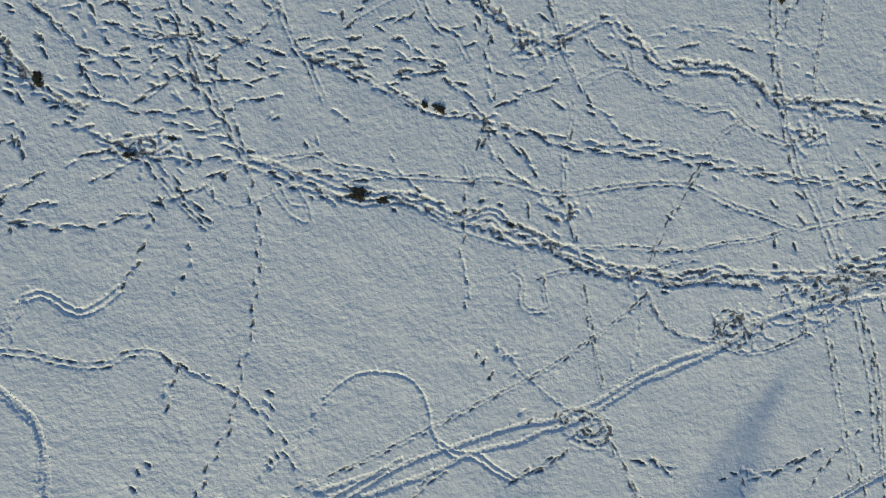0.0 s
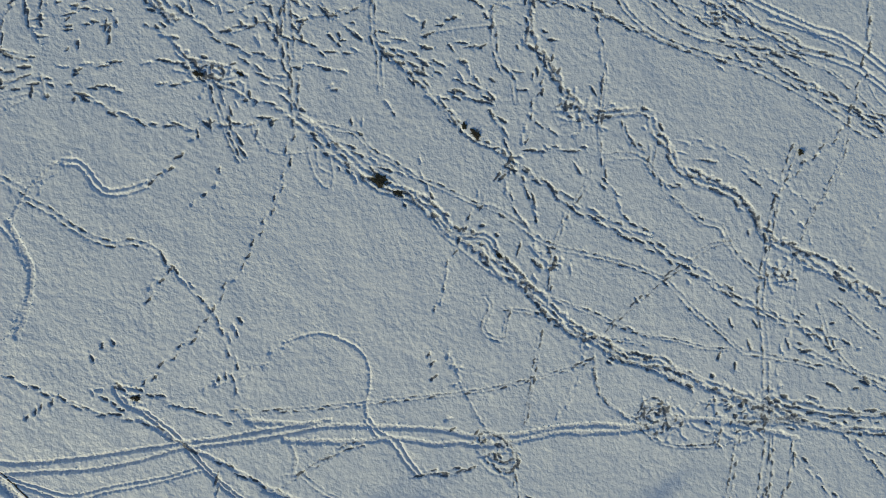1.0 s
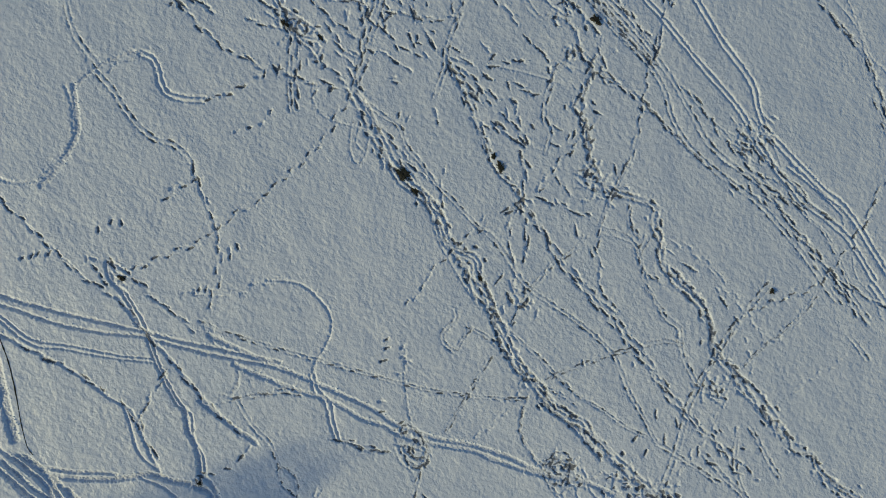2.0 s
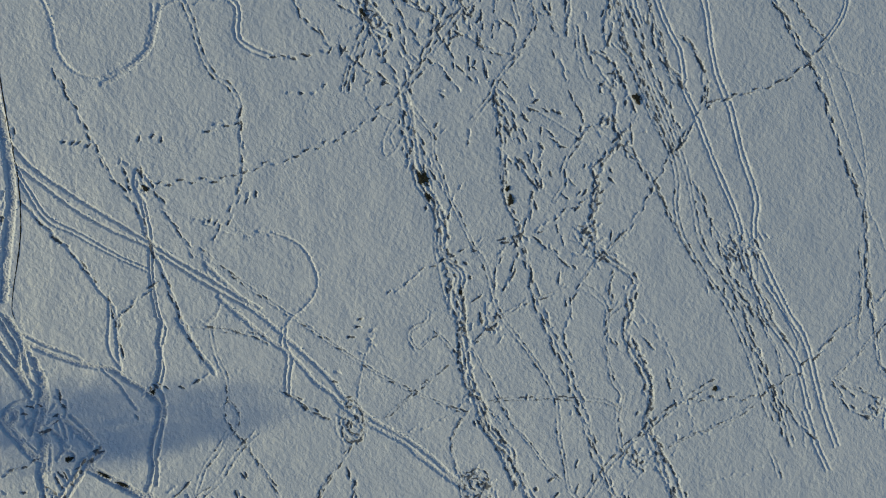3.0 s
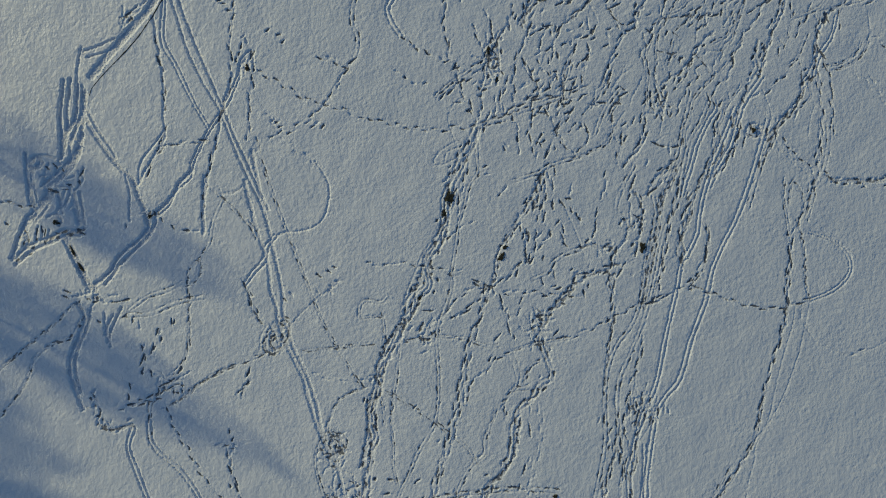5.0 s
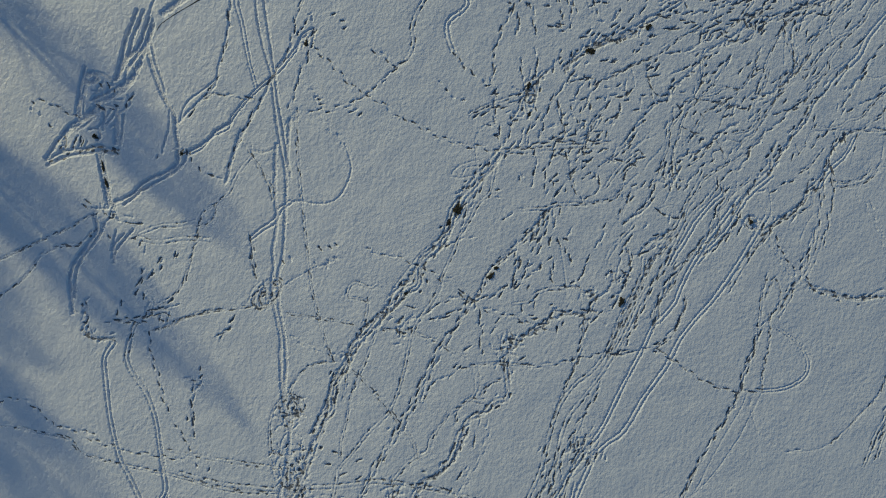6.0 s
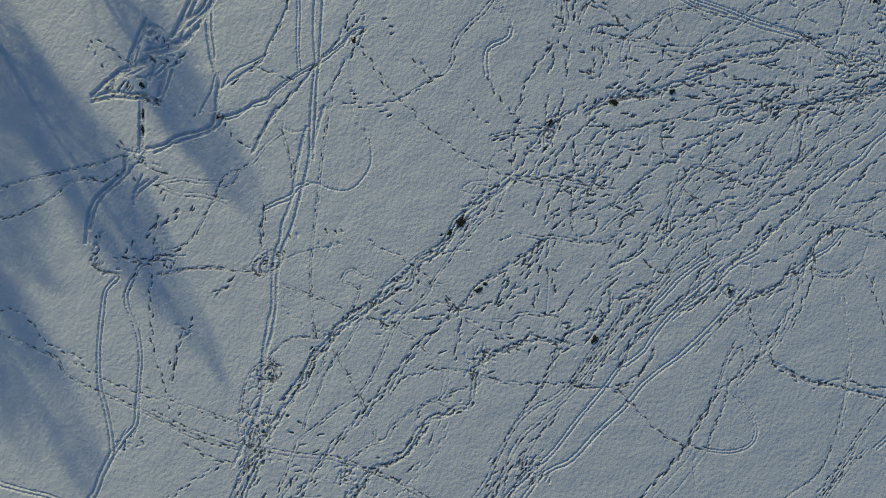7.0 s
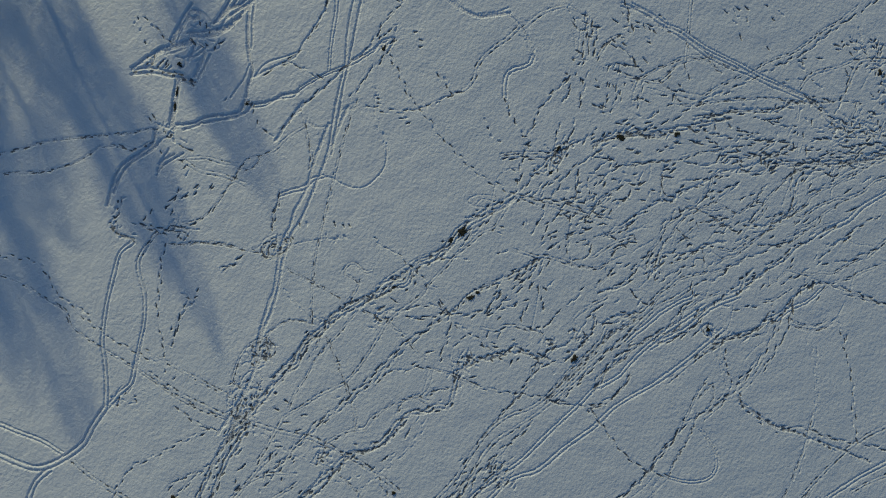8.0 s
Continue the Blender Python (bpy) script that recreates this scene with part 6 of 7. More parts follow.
dashes([(-22.72, 15.90, -22.88, 16.06), (-24.16, 16.23, -24.02, 16.27), (-23.76, 16.67, -24.16, 17.12), (-23.59, 17.24, -23.82, 17.53), (-23.70, 17.76, -23.97, 18.11), (-21.15, 12.99, -21.32, 13.31), (-20.96, 14.36, -20.97, 14.68), (-25.47, 18.83, -26.12, 19.16), (-24.57, 18.79, -24.98, 19.40), (-27.69, 19.70, -28.03, 20.19)])
dashes([(-28.22, 20.10, -27.98, 20.54), (-28.23, 20.42, -28.18, 20.77), (-27.52, 20.28, -27.53, 20.60), (-27.14, 19.64, -27.34, 19.95), (-27.62, 20.72, -27.94, 21.22), (-28.32, 21.03, -28.30, 21.29), (-28.93, 21.73, -28.95, 22.05), (-29.01, 20.37, -28.66, 20.62), (-27.25, 21.57, -27.26, 21.89), (-25.65, 20.22, -25.81, 20.38)])
dashes([(-25.95, 20.48, -26.09, 20.69), (-25.03, 19.05, -25.23, 19.28), (-27.87, 21.09, -28.24, 21.57), (-28.34, 21.69, -28.69, 22.18)])
smeared([(-23.63, 11.37), (-24.15, 11.90), (-24.64, 12.30)])
smeared([(-22.66, 11.77), (-22.96, 12.34), (-23.68, 13.10)])
smeared([(-24.30, 14.55), (-24.77, 15.29), (-25.25, 15.45)])
smeared([(-24.47, 15.03), (-24.67, 15.50), (-25.09, 16.26)])
smeared([(-22.77, 15.31), (-23.24, 16.13), (-23.66, 16.56)])
smeared([(-24.63, 14.15), (-25.12, 14.47), (-25.65, 14.85), (-26.23, 15.21)])
smeared([(-25.92, 18.94), (-26.46, 19.65)])
smeared([(-27.64, 21.70), (-28.19, 22.43), (-28.86, 23.09), (-29.35, 23.85)])
smeared([(-27.14, 16.30), (-26.04, 16.92)], scratch=True)
smeared([(-27.03, 16.11), (-25.94, 16.73)], scratch=True)
smeared([(-25.36, 16.85), (-24.51, 17.03)], scratch=True)
smeared([(-22.00, 14.09), (-20.94, 14.46)], scratch=True)
smeared([(-24.97, 18.35), (-24.12, 18.69)], scratch=True)
smeared([(-24.61, 18.12), (-23.99, 18.59)], scratch=True)
double([(-29.07, 21.99), (-29.47, 22.79), (-30.05, 23.50)], gap=.12)
trodden([(-26.39, 19.52), (-26.84, 20.45), (-27.36, 21.18)], lanes=1)
double([(-8.67, 32.64), (-7.31, 33.36), (-5.90, 33.96), (-4.41, 34.42), (-2.72, 34.90), (-1.24, 35.09), (0.10, 34.94), (1.57, 34.32), (3.35, 33.42), (4.60, 32.71)], gap=.1, width=.08)
smeared([(0.10, 34.94), (1.57, 34.32), (3.35, 33.42), (4.60, 32.71), (5.38, 31.77), (6.15, 29.96)], scratch=True)
smeared([(6.12, 29.94), (5.75, 31.08)])
smeared([(3.03, 26.15), (3.98, 26.18), (4.93, 26.82), (5.72, 27.78), (6.15, 29.52)], scratch=True)
double([(-4.22, 36.51), (-2.35, 36.34), (-0.73, 36.33), (1.06, 36.13), (2.77, 35.81), (4.44, 35.74), (5.36, 35.66)], gap=.22)
double([(-3.95, 37.46), (-2.15, 36.99), (-0.77, 36.76), (1.09, 36.60), (2.77, 36.44), (4.39, 36.39)], gap=.22)
smeared([(-3.15, 36.68), (-1.44, 36.66), (0.16, 36.41), (1.91, 36.28), (3.83, 35.97)])
smeared([(-1.80, 36.25), (0.06, 35.91), (2.05, 35.81)])
double([(3.05, 7.68), (2.52, 8.63), (1.91, 8.94), (1.42, 9.38), (0.96, 10.14), (0.71, 10.79)], gap=.22)
trodden([(0.65, 10.76), (0.41, 11.25), (0.47, 11.90), (0.34, 12.91)], lanes=1)
trodden([(-1.37, 13.45), (-1.59, 13.73)], lanes=1)
trodden([(-2.29, 13.76), (-2.60, 13.76)], lanes=1)
trodden([(-3.37, 14.08), (-2.79, 14.45), (-2.15, 14.69), (-1.35, 14.62), (-0.64, 14.59), (0.00, 14.52), (0.52, 14.39), (0.80, 14.14)], lanes=1)
trodden([(-1.25, 14.13), (-0.95, 13.81), (-0.46, 13.75), (0.16, 13.44), (0.68, 13.00), (1.38, 12.81), (2.02, 12.75), (2.24, 12.93), (2.11, 13.18)], lanes=1)
trodden([(1.56, 13.06), (1.50, 13.49)], lanes=1)
trodden([(2.72, 10.41), (2.42, 10.57), (2.36, 11.15), (2.17, 11.83), (1.93, 12.63)], lanes=1)
trodden([(1.93, 12.63), (2.21, 12.00), (2.52, 11.38), (3.09, 10.60), (3.76, 10.17), (4.43, 9.74), (5.03, 8.97), (5.28, 8.33)], lanes=1)
trodden([(-3.34, 14.79), (-4.02, 15.08), (-4.64, 15.55), (-5.26, 16.02), (-5.70, 16.59)], lanes=1)
smeared([(-1.88, 9.88), (-1.46, 10.24), (-0.84, 10.55)])
smeared([(-4.31, 11.98), (-3.36, 11.91), (-2.62, 11.82)])
smeared([(-3.09, 13.52), (-3.58, 13.74), (-4.20, 13.90)])
smeared([(-1.31, 13.32), (-1.74, 13.26)])
smeared([(0.59, 13.19), (1.23, 13.12)])
smeared([(2.05, 13.46), (1.44, 13.92), (1.10, 14.30)])
smeared([(2.85, 13.24), (2.51, 12.99)])
smeared([(-3.28, 14.67), (-3.72, 15.38), (-4.64, 15.86), (-5.45, 16.71)])
smeared([(-0.71, 17.35), (-1.42, 17.54), (-2.68, 17.62), (-3.79, 17.38)])
smeared([(-0.65, 17.38), (-0.04, 17.53), (0.52, 17.65), (0.82, 17.65)])
smeared([(-1.82, 9.45), (-0.90, 10.06), (0.19, 10.61), (1.13, 11.03)], scratch=True)
smeared([(1.13, 11.03), (1.44, 11.46), (1.93, 11.40)], scratch=True)
smeared([(0.65, 11.83), (1.47, 12.32)], scratch=True)
double([(-1.74, 13.26), (-2.02, 12.89), (-2.78, 12.90), (-3.52, 13.15), (-4.07, 13.34), (-4.69, 13.65), (-5.25, 13.84)], gap=.24)
double([(0.66, 5.71), (0.05, 6.02), (-0.87, 6.48), (-1.84, 7.06), (-2.45, 7.37), (-3.00, 7.55)], gap=.3)
double([(2.24, 12.93), (2.91, 12.81), (3.42, 12.99)], gap=.2)
dashes([(-2.37, 9.02, -1.91, 9.48), (-2.52, 9.33, -2.52, 9.79), (-2.77, 9.66, -3.60, 9.79), (-2.13, 11.60, -1.49, 11.54), (-1.37, 11.60, -0.45, 11.59), (-0.57, 11.53, -0.08, 11.47), (0.13, 11.04, 0.13, 11.34), (-0.04, 7.12, 0.30, 7.18), (-0.11, 7.70, 0.14, 7.67), (0.47, 6.99, 0.90, 7.06)])
dashes([(0.97, 7.06, 1.74, 7.14), (1.42, 7.39, 1.92, 7.38), (0.56, 7.73, 0.89, 7.74), (1.06, 7.90, 0.68, 8.17), (1.90, 6.87, 2.28, 6.68), (-1.05, 9.14, -0.63, 8.89), (-0.29, 8.68, 0.08, 8.63), (0.11, 8.65, 0.41, 8.19), (-0.78, 9.35, -0.20, 9.56), (-0.35, 9.26, 0.38, 9.62)])
dashes([(0.44, 9.50, 0.65, 9.84), (-2.37, 8.56, -2.03, 8.65), (-2.12, 7.30, -1.66, 7.30), (2.24, 10.17, 2.08, 10.32), (3.39, 9.07, 3.27, 9.46), (3.58, 9.31, 3.36, 9.74), (3.85, 9.83, 3.52, 10.20), (3.03, 11.49, 3.33, 11.48), (3.42, 11.15, 3.88, 11.30), (2.11, 14.10, 2.11, 14.41)])
trough([(-3.35, -7.22), (-2.50, -6.52), (-1.61, -6.15), (-0.54, -6.15), (0.40, -6.41), (0.99, -7.05), (1.31, -7.96), (1.42, -8.71), (1.70, -9.38)], width=.22, depth=.09)
smeared([(-2.50, -6.52), (-1.61, -6.15), (-0.54, -6.15), (0.40, -6.41), (0.99, -7.05)], scratch=True)
trough([(1.70, -9.38), (2.55, -9.90), (3.40, -10.00), (4.26, -10.65), (5.13, -11.16)], width=.3, gap=.26, depth=.11)
smeared([(5.13, -11.16), (6.08, -10.79), (7.18, -10.32), (7.47, -9.71)])
trough([(-16.38, -23.23), (-15.61, -23.11), (-15.14, -23.08), (-14.62, -23.32), (-14.05, -23.63), (-13.71, -23.73), (-13.47, -24.13), (-13.36, -24.63), (-13.35, -25.35)], width=0.26, depth=.1)
trough([(-16.16, -23.36), (-15.45, -23.41), (-14.63, -23.49), (-14.08, -23.72)], width=0.20, depth=.1)
smeared([(-15.63, -25.15), (-15.37, -24.69), (-15.44, -24.08), (-15.60, -23.77)])
trodden([(-13.45, -25.94), (-13.35, -25.35), (-13.33, -24.57)], lanes=1)
smeared([(-15.13, -24.71), (-14.99, -24.30)])
SEAM = [(-22.99, -14.28), (-20.48, -15.27), (-18.90, -15.91), (-17.33, -16.51), (-15.76, -17.11), (-14.20, -17.69), (-12.65, -18.32), (-11.45, -18.92), (-10.30, -19.60), (-9.20, -20.43), (-8.09, -21.38), (-6.92, -22.25), (-6.24, -22.46)]


# ---- the sheet itself ----
def frayed(layer, dx, dy):
    """The layer with its edges pushed about by dx and dy, in fine steps."""
    i = np.clip(np.arange(GX)[:, None] + dx, 0, GX - 1.001)
    j = np.clip(np.arange(GY)[None] + dy, 0, GY - 1.001)
    a, b = i.astype(int), j.astype(int)
    f, g = i - a, j - b
    return ((layer[a, b] * (1 - f) + layer[a + 1, b] * f) * (1 - g) + (layer[a, b + 1] * (1 - f) + layer[a + 1, b + 1] * f) * g).astype(np.float32)


push_x = 0.17 * field(0.08, 0.5, 31) + 0.45 * field(0.2, 1.2, 32)
push_y = 0.17 * field(0.08, 0.5, 33) + 0.45 * field(0.2, 1.2, 34)
carve, rim, bare_shade = frayed(carve, push_x, push_y), frayed(rim, push_x, push_y), frayed(bare_shade, push_x, push_y)


def slumped(layer):
    """The layer with its walls slumped a little, as soft snow falls in."""
    for axis in (0, 1):
        layer = 0.72 * layer + 0.14 * (np.roll(layer, 1, axis) + np.roll(layer, -1, axis))
    return layer


carve, rim = slumped(carve), slumped(rim)


def relief():
    xs, ys = X0 + STEP * np.arange(GX), Y0 + STEP * np.arange(GY)
    ground = 0.012 * field(2.5, 30, 11) + 0.0052 * field(0.24, 1.5, 12)
    rough = 1 + 0.13 * field(0.08, 0.5, 13)
    near = np.minimum(np.minimum(xs - xs[0], xs[-1] - xs)[:, None], np.minimum(ys - ys[0], ys[-1] - ys)[None])
    ground *= np.clip(near / 4, 0, 1)
    ground += rise(xs[:, None], ys[None])
    return ground - carve * np.clip(rough, 0.5, 1.35) + np.clip(rim * rough, 0, 0.08) * np.clip(1 - carve / 0.05, 0, 1)


def height_at(x, y):
    return float(surface[int(round((x - X0) / STEP)), int(round((y - Y0) / STEP))])


surface = relief()


def snow_sheet():
    touched = (carve > 0.006) | (rim > 0.003)
    cell = np.zeros((NX, NY), bool)
    for a in range(BLOCK + 1):
        for b in range(BLOCK + 1):
            cell |= touched[a:a + NX * BLOCK:BLOCK, b:b + NY * BLOCK:BLOCK][:NX, :NY]
    number = np.arange(GX * GY).reshape(GX, GY)
    ci, cj = np.nonzero(cell)
    fine = []
    for a in range(BLOCK):
        for b in range(BLOCK):
            i, j = ci * BLOCK + a, cj * BLOCK + b
            fine.append(np.stack([number[i, j], number[i + 1, j], number[i + 1, j + 1], number[i, j + 1]], 1))
    fine = np.concatenate(fine)
    wide = np.pad(cell, 1)
    beside = wide[2:, 1:-1] | wide[:-2, 1:-1] | wide[1:-1, 2:] | wide[1:-1, :-2]
    ci, cj = np.nonzero(~cell & ~beside)
    i, j = ci * BLOCK, cj * BLOCK
    coarse = np.stack([number[i, j], number[i + BLOCK, j], number[i + BLOCK, j + BLOCK], number[i, j + BLOCK]], 1)
    joints = []
    for ci, cj in zip(*np.nonzero(~cell & beside)):
        i, j = int(ci) * BLOCK, int(cj) * BLOCK
        low, right, high, left = wide[ci + 1, cj], wide[ci + 2, cj + 1], wide[ci + 1, cj + 2], wide[ci, cj + 1]
        ring = [(i + n, j) for n in range(0, BLOCK, 1 if low else BLOCK)]
        ring += [(i + BLOCK, j + n) for n in range(0, BLOCK, 1 if right else BLOCK)]
        ring += [(i + BLOCK - n, j + BLOCK) for n in range(0, BLOCK, 1 if high else BLOCK)]
        ring += [(i, j + BLOCK - n) for n in range(0, BLOCK, 1 if left else BLOCK)]
        joints.append([a * GY + b for a, b in ring])
    used = np.zeros(GX * GY, bool)
    used[fine.ravel()] = True
    used[coarse.ravel()] = True
    for ring in joints:
        used[ring] = True
    index = np.cumsum(used) - 1
    at = np.nonzero(used)[0]
    i, j = at // GY, at % GY
    places = np.stack([X0 + STEP * i, Y0 + STEP * j, surface[i, j]], 1)
    # the edge of the worked part runs on, flat, to the horizon
    edge = [(n, 0) for n in range(0, NX)] + [(NX, n) for n in range(0, NY)]
    edge += [(NX - n, NY) for n in range(0, NX)] + [(0, NY - n) for n in range(0, NY)]
    inner = [int(index[a * BLOCK * GY + b * BLOCK]) for a, b in edge]
    rings, more, total = [inner], [], len(places)
    flat = np.array([(X0 + 0.2 * a, Y0 + 0.2 * b) for a, b in edge])
    for scale in (1.4, 3.0, 12.0, 60.0):
        more.append(np.c_[flat * scale, rise(flat[:, 0] * scale, flat[:, 1] * scale)])
        rings.append(list(range(total, total + len(flat))))
        total += len(flat)
    skirt = []
    for a, b in zip(rings, rings[1:]):
        for n in range(len(a)):
            m = (n + 1) % len(a)
            skirt.append((a[n], b[n], b[m], a[m]))
    mesh = bpy.data.meshes.new("snow_ground")
    faces = index[fine].tolist() + index[coarse].tolist() + [index[r].tolist() for r in joints] + skirt
    mesh.from_pydata(np.vstack([places] + more).tolist(), [], faces)
    mesh.polygons.foreach_set("use_smooth", np.ones(len(faces), bool))
    layer = mesh.attributes.new("bare_shade", "FLOAT", "POINT")
    layer.data.foreach_set("value", np.r_[bare_shade[i, j], np.zeros(total - len(places))].astype(np.float32))
    mesh.materials.append(SNOW)
    mesh.update()
    return tagged(new("snow_ground", mesh), "snow-covered field crossed by many boot prints and sled tracks", "ground", kind="structure")


snow_sheet()


# ---- bare turf, soil and trees ----
def part(name, bm, mat, parent, label=""):
    mesh = bpy.data.meshes.new(name)
    bm.to_mesh(mesh)
    bm.free()
    mesh.materials.append(mat)
    ob = new(name, mesh)
    ob.parent = parent
    return tagged(ob, label) if label else ob


def bare_patch(x, y, length, width, turn, blades):
    """A dark hole in the snow where turf shows: a mound of soil and a tuft of bent grass."""
    r = random.Random(int(x * 100) * 7 + int(y * 100))
    base = new("grass_patch")
    base.matrix_world = pose(x, y, height_at(x, y) + 0.01, 0, 0, turn)
    tagged(base, "dark patch of dead grass and wet soil showing through the snow", "grass patch", "bare grass patches")
    bm = bmesh.new()
    rings = []
    for k, (f, z) in enumerate(((1.0, -0.03), (0.8, 0.03), (0.5, 0.06), (0.15, 0.05))):
        ring = []
        for n in range(18):
            a = n / 18 * 6.2832
            g = f * (1 + 0.3 * math.sin(2 * a + x) + 0.25 * math.sin(3 * a + 2 * y) + 0.2 * math.sin(5 * a + y) + r.uniform(-0.22, 0.22))
            ring.append(bm.verts.new((length / 2 * g * math.cos(a), width / 2 * g * math.sin(a), z + r.uniform(-0.012, 0.012))))
        rings.append(ring)
    for a, b in zip(rings, rings[1:]):
        for n in range(18):
            bm.faces.new((a[n], a[(n + 1) % 18], b[(n + 1) % 18], b[n]))
    bm.faces.new(rings[-1])
    part("soil", bm, SOIL, base, "wet dark soil")
    bm = bmesh.new()
    for k in range(blades):
        a, f = r.uniform(0, 6.283), math.sqrt(r.random())
        px, py = length / 2 * f * math.cos(a) * 1.05, width / 2 * f * math.sin(a) * 1.05
        h, lean, w = r.uniform(0.05, 0.12), r.uniform(0, 6.283), r.uniform(0.008, 0.018)
        dx, dy = math.cos(lean), math.sin(lean)
        low = [bm.verts.new((px - w * dy, py + w * dx, 0.0)), bm.verts.new((px + w * dy, py - w * dx, 0.0))]
        mid = [bm.verts.new((px + 0.35 * h * dx - 0.7 * w * dy, py + 0.35 * h * dy + 0.7 * w * dx, h * 0.8)),
               bm.verts.new((px + 0.35 * h * dx + 0.7 * w * dy, py + 0.35 * h * dy - 0.7 * w * dx, h * 0.8))]
        tip = bm.verts.new((px + h * dx, py + h * dy, h * 0.85))
        bm.faces.new((low[0], low[1], mid[1], mid[0]))
        bm.faces.new((mid[0], mid[1], tip))
    part("grass_tuft", bm, GRASS, base, "flattened yellow-green grass blades")
    return base


def clod_shape(r):
    bm = bmesh.new()
    bmesh.ops.create_icosphere(bm, subdivisions=1, radius=1)
    for v in bm.verts:
        v.co *= r.uniform(0.7, 1.25)
        v.co.z *= 0.75
    points, faces = [tuple(v.co) for v in bm.verts], [tuple(v.index for v in f.verts) for f in bm.faces]
    bm.free()
    return np.array(points), np.array(faces)


def snow_clods(total):
    """Crumbs of snow thrown up beside the prints."""
    r = random.Random(3)
    shapes = [clod_shape(r) for n in range(8)]
    spots = np.argwhere((rim > 0.003) & (carve < 0.02))
    pick = np.random.default_rng(5).choice(len(spots), min(total, len(spots)), replace=False)
    points, faces, start = [], [], 0
    for i, j in spots[pick]:
        p, f = shapes[r.randrange(8)]
        size = 0.012 + 0.034 * r.random() ** 2.2
        a = r.uniform(0, 6.283)
        c, s = math.cos(a), math.sin(a)
        at = (X0 + STEP * i + r.uniform(-0.05, 0.05), Y0 + STEP * j + r.uniform(-0.05, 0.05), float(surface[i, j]) + size * 0.3)
        points.append(np.stack([p[:, 0] * c - p[:, 1] * s, p[:, 0] * s + p[:, 1] * c, p[:, 2]], 1) * size + at)
        faces.append(f + start)
        start += len(p)
    mesh = bpy.data.meshes.new("snow_clods")
    mesh.from_pydata(np.vstack(points).tolist(), [], np.vstack(faces).tolist())
    mesh.materials.append(SNOW)
    tagged(new("snow_clods", mesh), "small crumbs of snow kicked up along the trails", "snow", kind="stuff")


snow_clods(3600)


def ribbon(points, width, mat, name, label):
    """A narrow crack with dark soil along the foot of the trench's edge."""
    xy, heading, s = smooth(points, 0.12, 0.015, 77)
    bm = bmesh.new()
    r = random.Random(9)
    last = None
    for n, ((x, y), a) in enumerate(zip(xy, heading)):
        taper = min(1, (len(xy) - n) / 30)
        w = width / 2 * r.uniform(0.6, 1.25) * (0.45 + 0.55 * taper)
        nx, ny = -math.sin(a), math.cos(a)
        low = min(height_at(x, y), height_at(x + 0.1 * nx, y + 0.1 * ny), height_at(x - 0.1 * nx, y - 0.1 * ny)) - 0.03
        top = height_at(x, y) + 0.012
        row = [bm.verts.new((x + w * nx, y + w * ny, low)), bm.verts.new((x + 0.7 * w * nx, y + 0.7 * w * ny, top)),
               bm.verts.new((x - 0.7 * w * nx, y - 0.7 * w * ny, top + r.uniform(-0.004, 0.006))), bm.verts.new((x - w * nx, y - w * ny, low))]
        if last:
            for k in range(3):
                bm.faces.new((last[k], last[k + 1], row[k + 1], row[k]))
        last = row
    mesh = bpy.data.meshes.new(name)
    bm.to_mesh(mesh)
    bm.free()
    mesh.materials.append(mat)
    return tagged(new(name, mesh), label, "bare soil")


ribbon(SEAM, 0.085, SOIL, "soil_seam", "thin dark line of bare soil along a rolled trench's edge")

bare_patch(-1.81, 1.75, 0.86, 0.50, -12, 190)
bare_patch(-0.77, 1.53, 0.56, 0.34, -20, 90)
bare_patch(4.93, 0.42, 0.50, 0.25, -30, 50)
bare_patch(1.72, 5.55, 0.50, 0.34, -19, 90)
bare_patch(1.07, 5.70, 0.30, 0.24, -59, 50)
bare_patch(-15.59, 6.55, 0.50, 0.40, -29, 80)
bare_patch(-11.75, 3.40, 0.45, 0.30, 0, 60)
bare_patch(2.20, -24.02, 0.36, 0.30, 86, 80)
bare_patch(4.01, -22.79, 0.80, 0.13, 34, 90)
bare_patch(5.01, -22.20, 0.80, 0.15, 36, 90)
bare_patch(0.25, 14.86, 0.60, 0.40, 160, 80)
bare_patch(-18.73, 9.95, 0.45, 0.40, 129, 70)
bare_patch(-15.61, 6.79, 0.45, 0.40, 129, 70)
bare_patch(28.55, -2.21, 0.70, 0.50, 130, 90)
bare_patch(-33.61, 19.65, 0.60, 0.20, 59, 50)
bare_patch(-10.02, 4.14, 0.60, 0.25, 0, 60)
bare_patch(17.22, 10.57, 0.30, 0.26, 20, 40)
bare_patch(-8.34, 21.76, 0.34, 0.28, 70, 40)
bare_patch(-9.03, -12.24, 0.50, 0.22, 30, 50)
bare_patch(1.27, -17.79, 0.34, 0.24, 10, 60)


def limb(bm, start, end, thick, thin):
    """A tapered branch with a slight bend."""
    way = (end - start).normalized()
    side = way.cross(Vector((0.3, 0.2, 1))).normalized()
    up = side.cross(way)
    rings = []
    for k in range(5):
        f = k / 4
        centre = start.lerp(end, f) + up * (0.12 * math.sin(f * 3.14) * (end - start).length * 0.4)
        rad = thick + (thin - thick) * f
        rings.append([bm.verts.new(centre + side * (rad * math.cos(n * 1.0472)) + up * (rad * math.sin(n * 1.0472))) for n in range(6)])
    for a, b in zip(rings, rings[1:]):
        for n in range(6):
            bm.faces.new((a[n], a[(n + 1) % 6], b[(n + 1) % 6], b[n]))


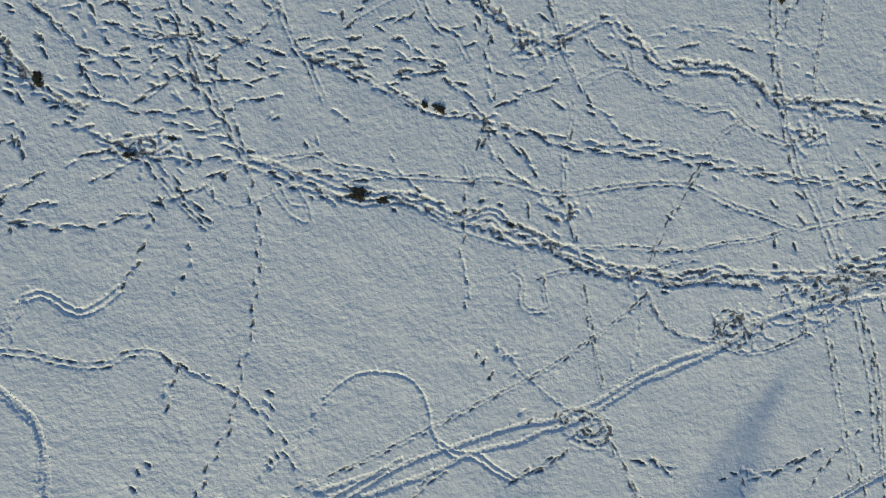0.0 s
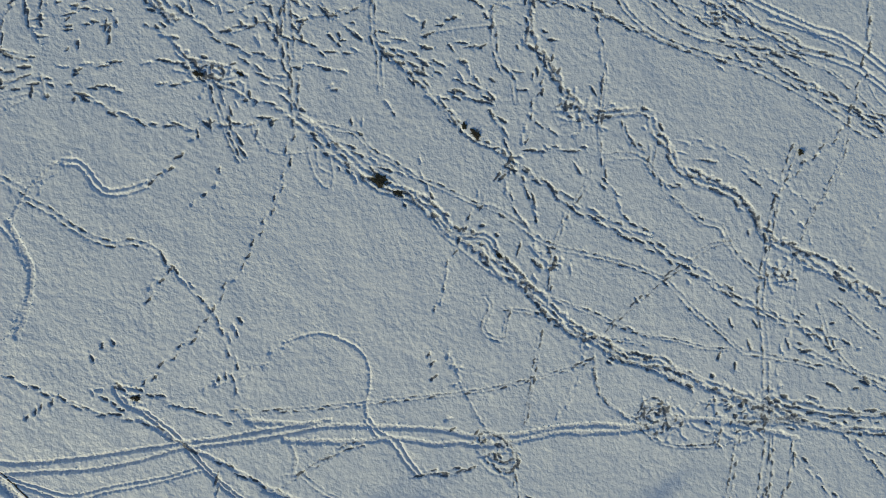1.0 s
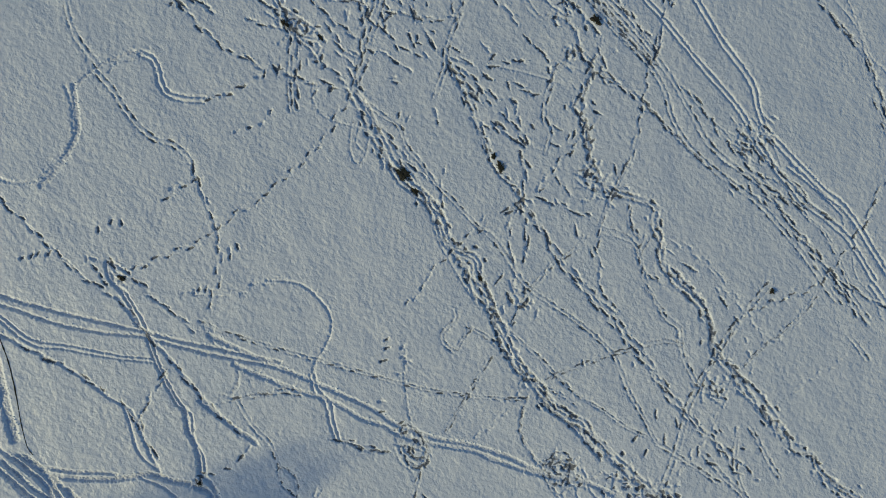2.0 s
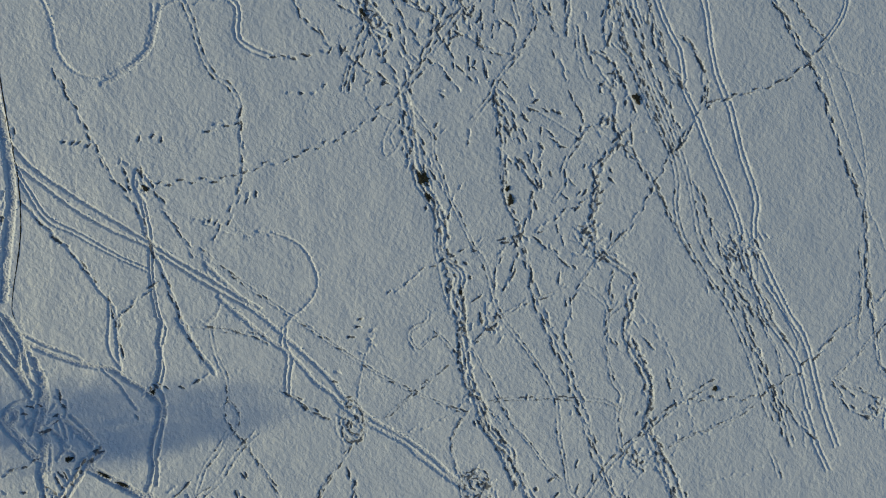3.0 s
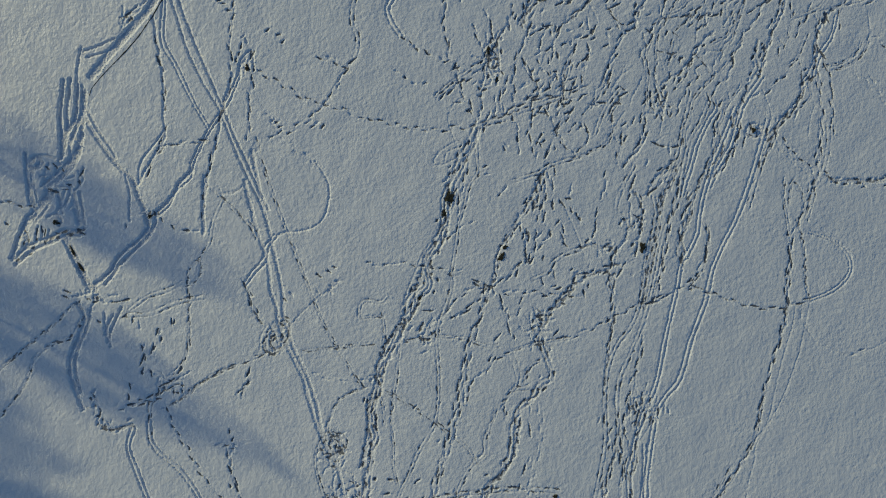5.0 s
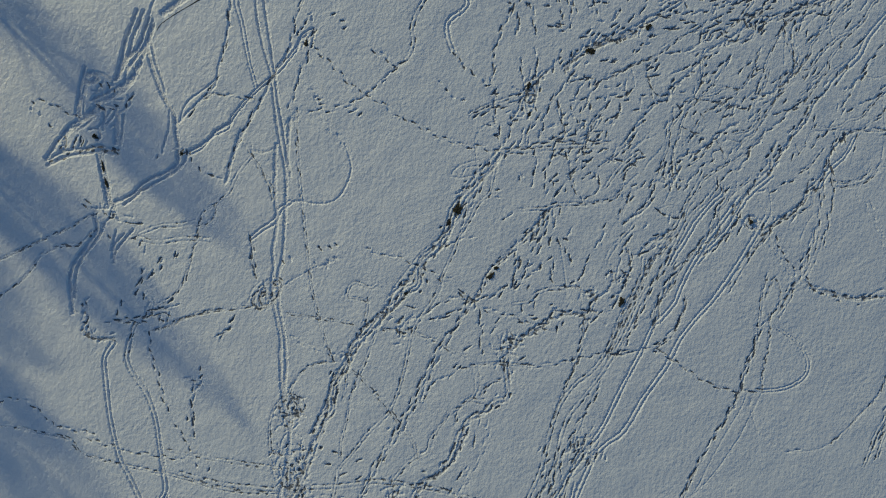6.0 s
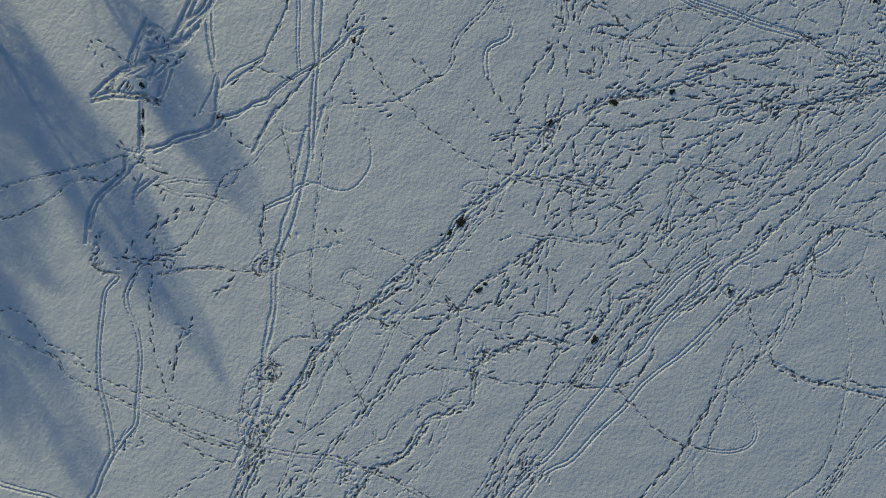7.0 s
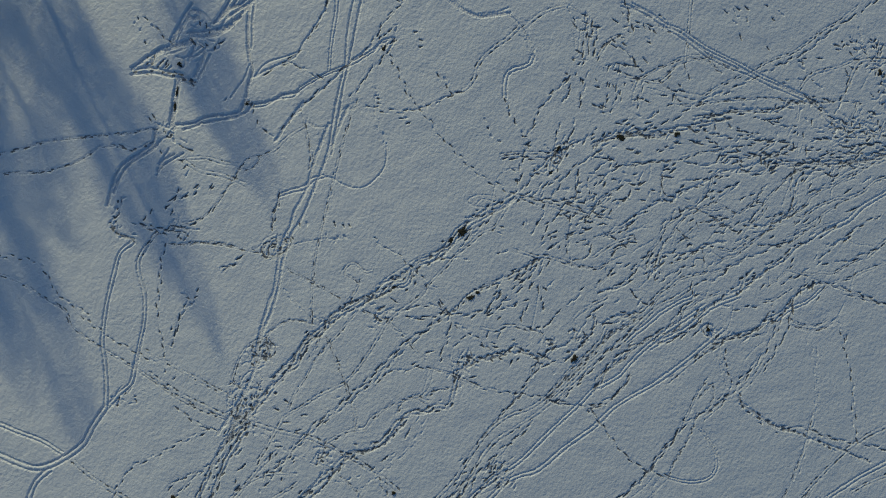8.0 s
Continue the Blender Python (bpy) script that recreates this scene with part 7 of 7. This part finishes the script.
def bare_tree(x, y, foot, height, radius, seed, fullness, taper):
    """A leafless tree beside the field: trunk, rising limbs and a rounded crown of fine twigs in clumps."""
    r = random.Random(seed)
    tree = new("bare_tree")
    tree.matrix_world = pose(x, y, foot)
    tagged(tree, "tall leafless tree with fine twigs beside the snowy field", "tree", "trees beside the field")
    bm = bmesh.new()
    limb(bm, Vector((0, 0, -0.15)), Vector((r.uniform(-0.3, 0.3), r.uniform(-0.3, 0.3), height * 0.9)), 0.24, 0.03)
    part("trunk", bm, BARK, tree, "grey-brown bark")
    low, middle, half = height * 0.2, height * 0.6, height * 0.4
    tips = []
    for n in range(14):
        a, z = n * 2.4 + r.uniform(-0.3, 0.3), low + (height * 0.62) * n / 14
        f = math.sqrt(max(0.05, 1 - ((z + 1.6 - middle) / half) ** 2))
        reach = radius * f * r.uniform(0.7, 0.95)
        end = Vector((reach * math.cos(a), reach * math.sin(a), z + 1.6 + 0.4 * reach))
        bm = bmesh.new()
        limb(bm, Vector((0, 0, z)), end, 0.09, 0.015)
        part("limb", bm, BARK, tree)
        tips.append(end)
    g = np.random.default_rng(seed)
    clumps = g.normal(0, 1, (60, 3))
    clumps /= np.linalg.norm(clumps, axis=1)[:, None]
    clumps *= g.uniform(0.25, 0.9, (60, 1)) ** 0.6
    total = int(9000 * fullness)
    at = clumps[g.integers(0, 60, total)] + g.normal(0, 0.13, (total, 3))
    at *= np.minimum(1, 1.02 / np.linalg.norm(at, axis=1))[:, None]
    at[:, :2] *= np.clip(1 - taper * (at[:, 2:] - 0.2), 0.12, 1.1)
    at = at * (radius, radius, half) + (0, 0, middle)
    way = g.normal(0, 1, (total, 3)) + (0, 0, 0.5)
    way /= np.linalg.norm(way, axis=1)[:, None]
    across = np.cross(way, g.normal(0, 1, (total, 3)))
    across /= np.linalg.norm(across, axis=1)[:, None]
    size, wide = g.uniform(0.2, 0.55, (total, 1)), g.uniform(0.012, 0.03, (total, 1))
    points = np.stack([at - way * size / 2 - across * wide / 2, at - way * size / 2 + across * wide / 2, at + way * size / 2], 1).reshape(-1, 3)
    mesh = bpy.data.meshes.new("crown")
    mesh.from_pydata(points.tolist(), [], np.arange(total * 3).reshape(-1, 3).tolist())
    mesh.materials.append(BARK)
    crown = new("crown", mesh)
    crown.parent = tree
    tagged(crown, "dense crown of fine bare twigs")
    return tree


# each tree stands sunward of the tip of its shadow, which lies so far along and across the sun's way
def tree_for_shadow(along, across, height, radius, seed, fullness, taper=0.0):
    c, s = -math.cos(radians(SUN_AZIMUTH)), -math.sin(radians(SUN_AZIMUTH))
    tip_x, tip_y = along * c - across * s, along * s + across * c
    away = height / math.tan(radians(SUN_HEIGHT))
    x, y = tip_x - away * c, tip_y - away * s
    foot = float(rise(x, y))
    bare_tree(x, y, foot, height + float(rise(tip_x, tip_y)) - foot, radius, seed, fullness, taper)


tree_for_shadow(-7.2, -10.0, 16.5, 3.3, 22, 2.6, 0.4)
tree_for_shadow(0.8, -19.0, 18.0, 3.4, 21, 3.9, 0.5)
tree_for_shadow(1.4, -31.2, 18.0, 5.0, 23, 7.6)
tree_for_shadow(-12.2, -24.6, 17.0, 4.6, 25, 4.4)
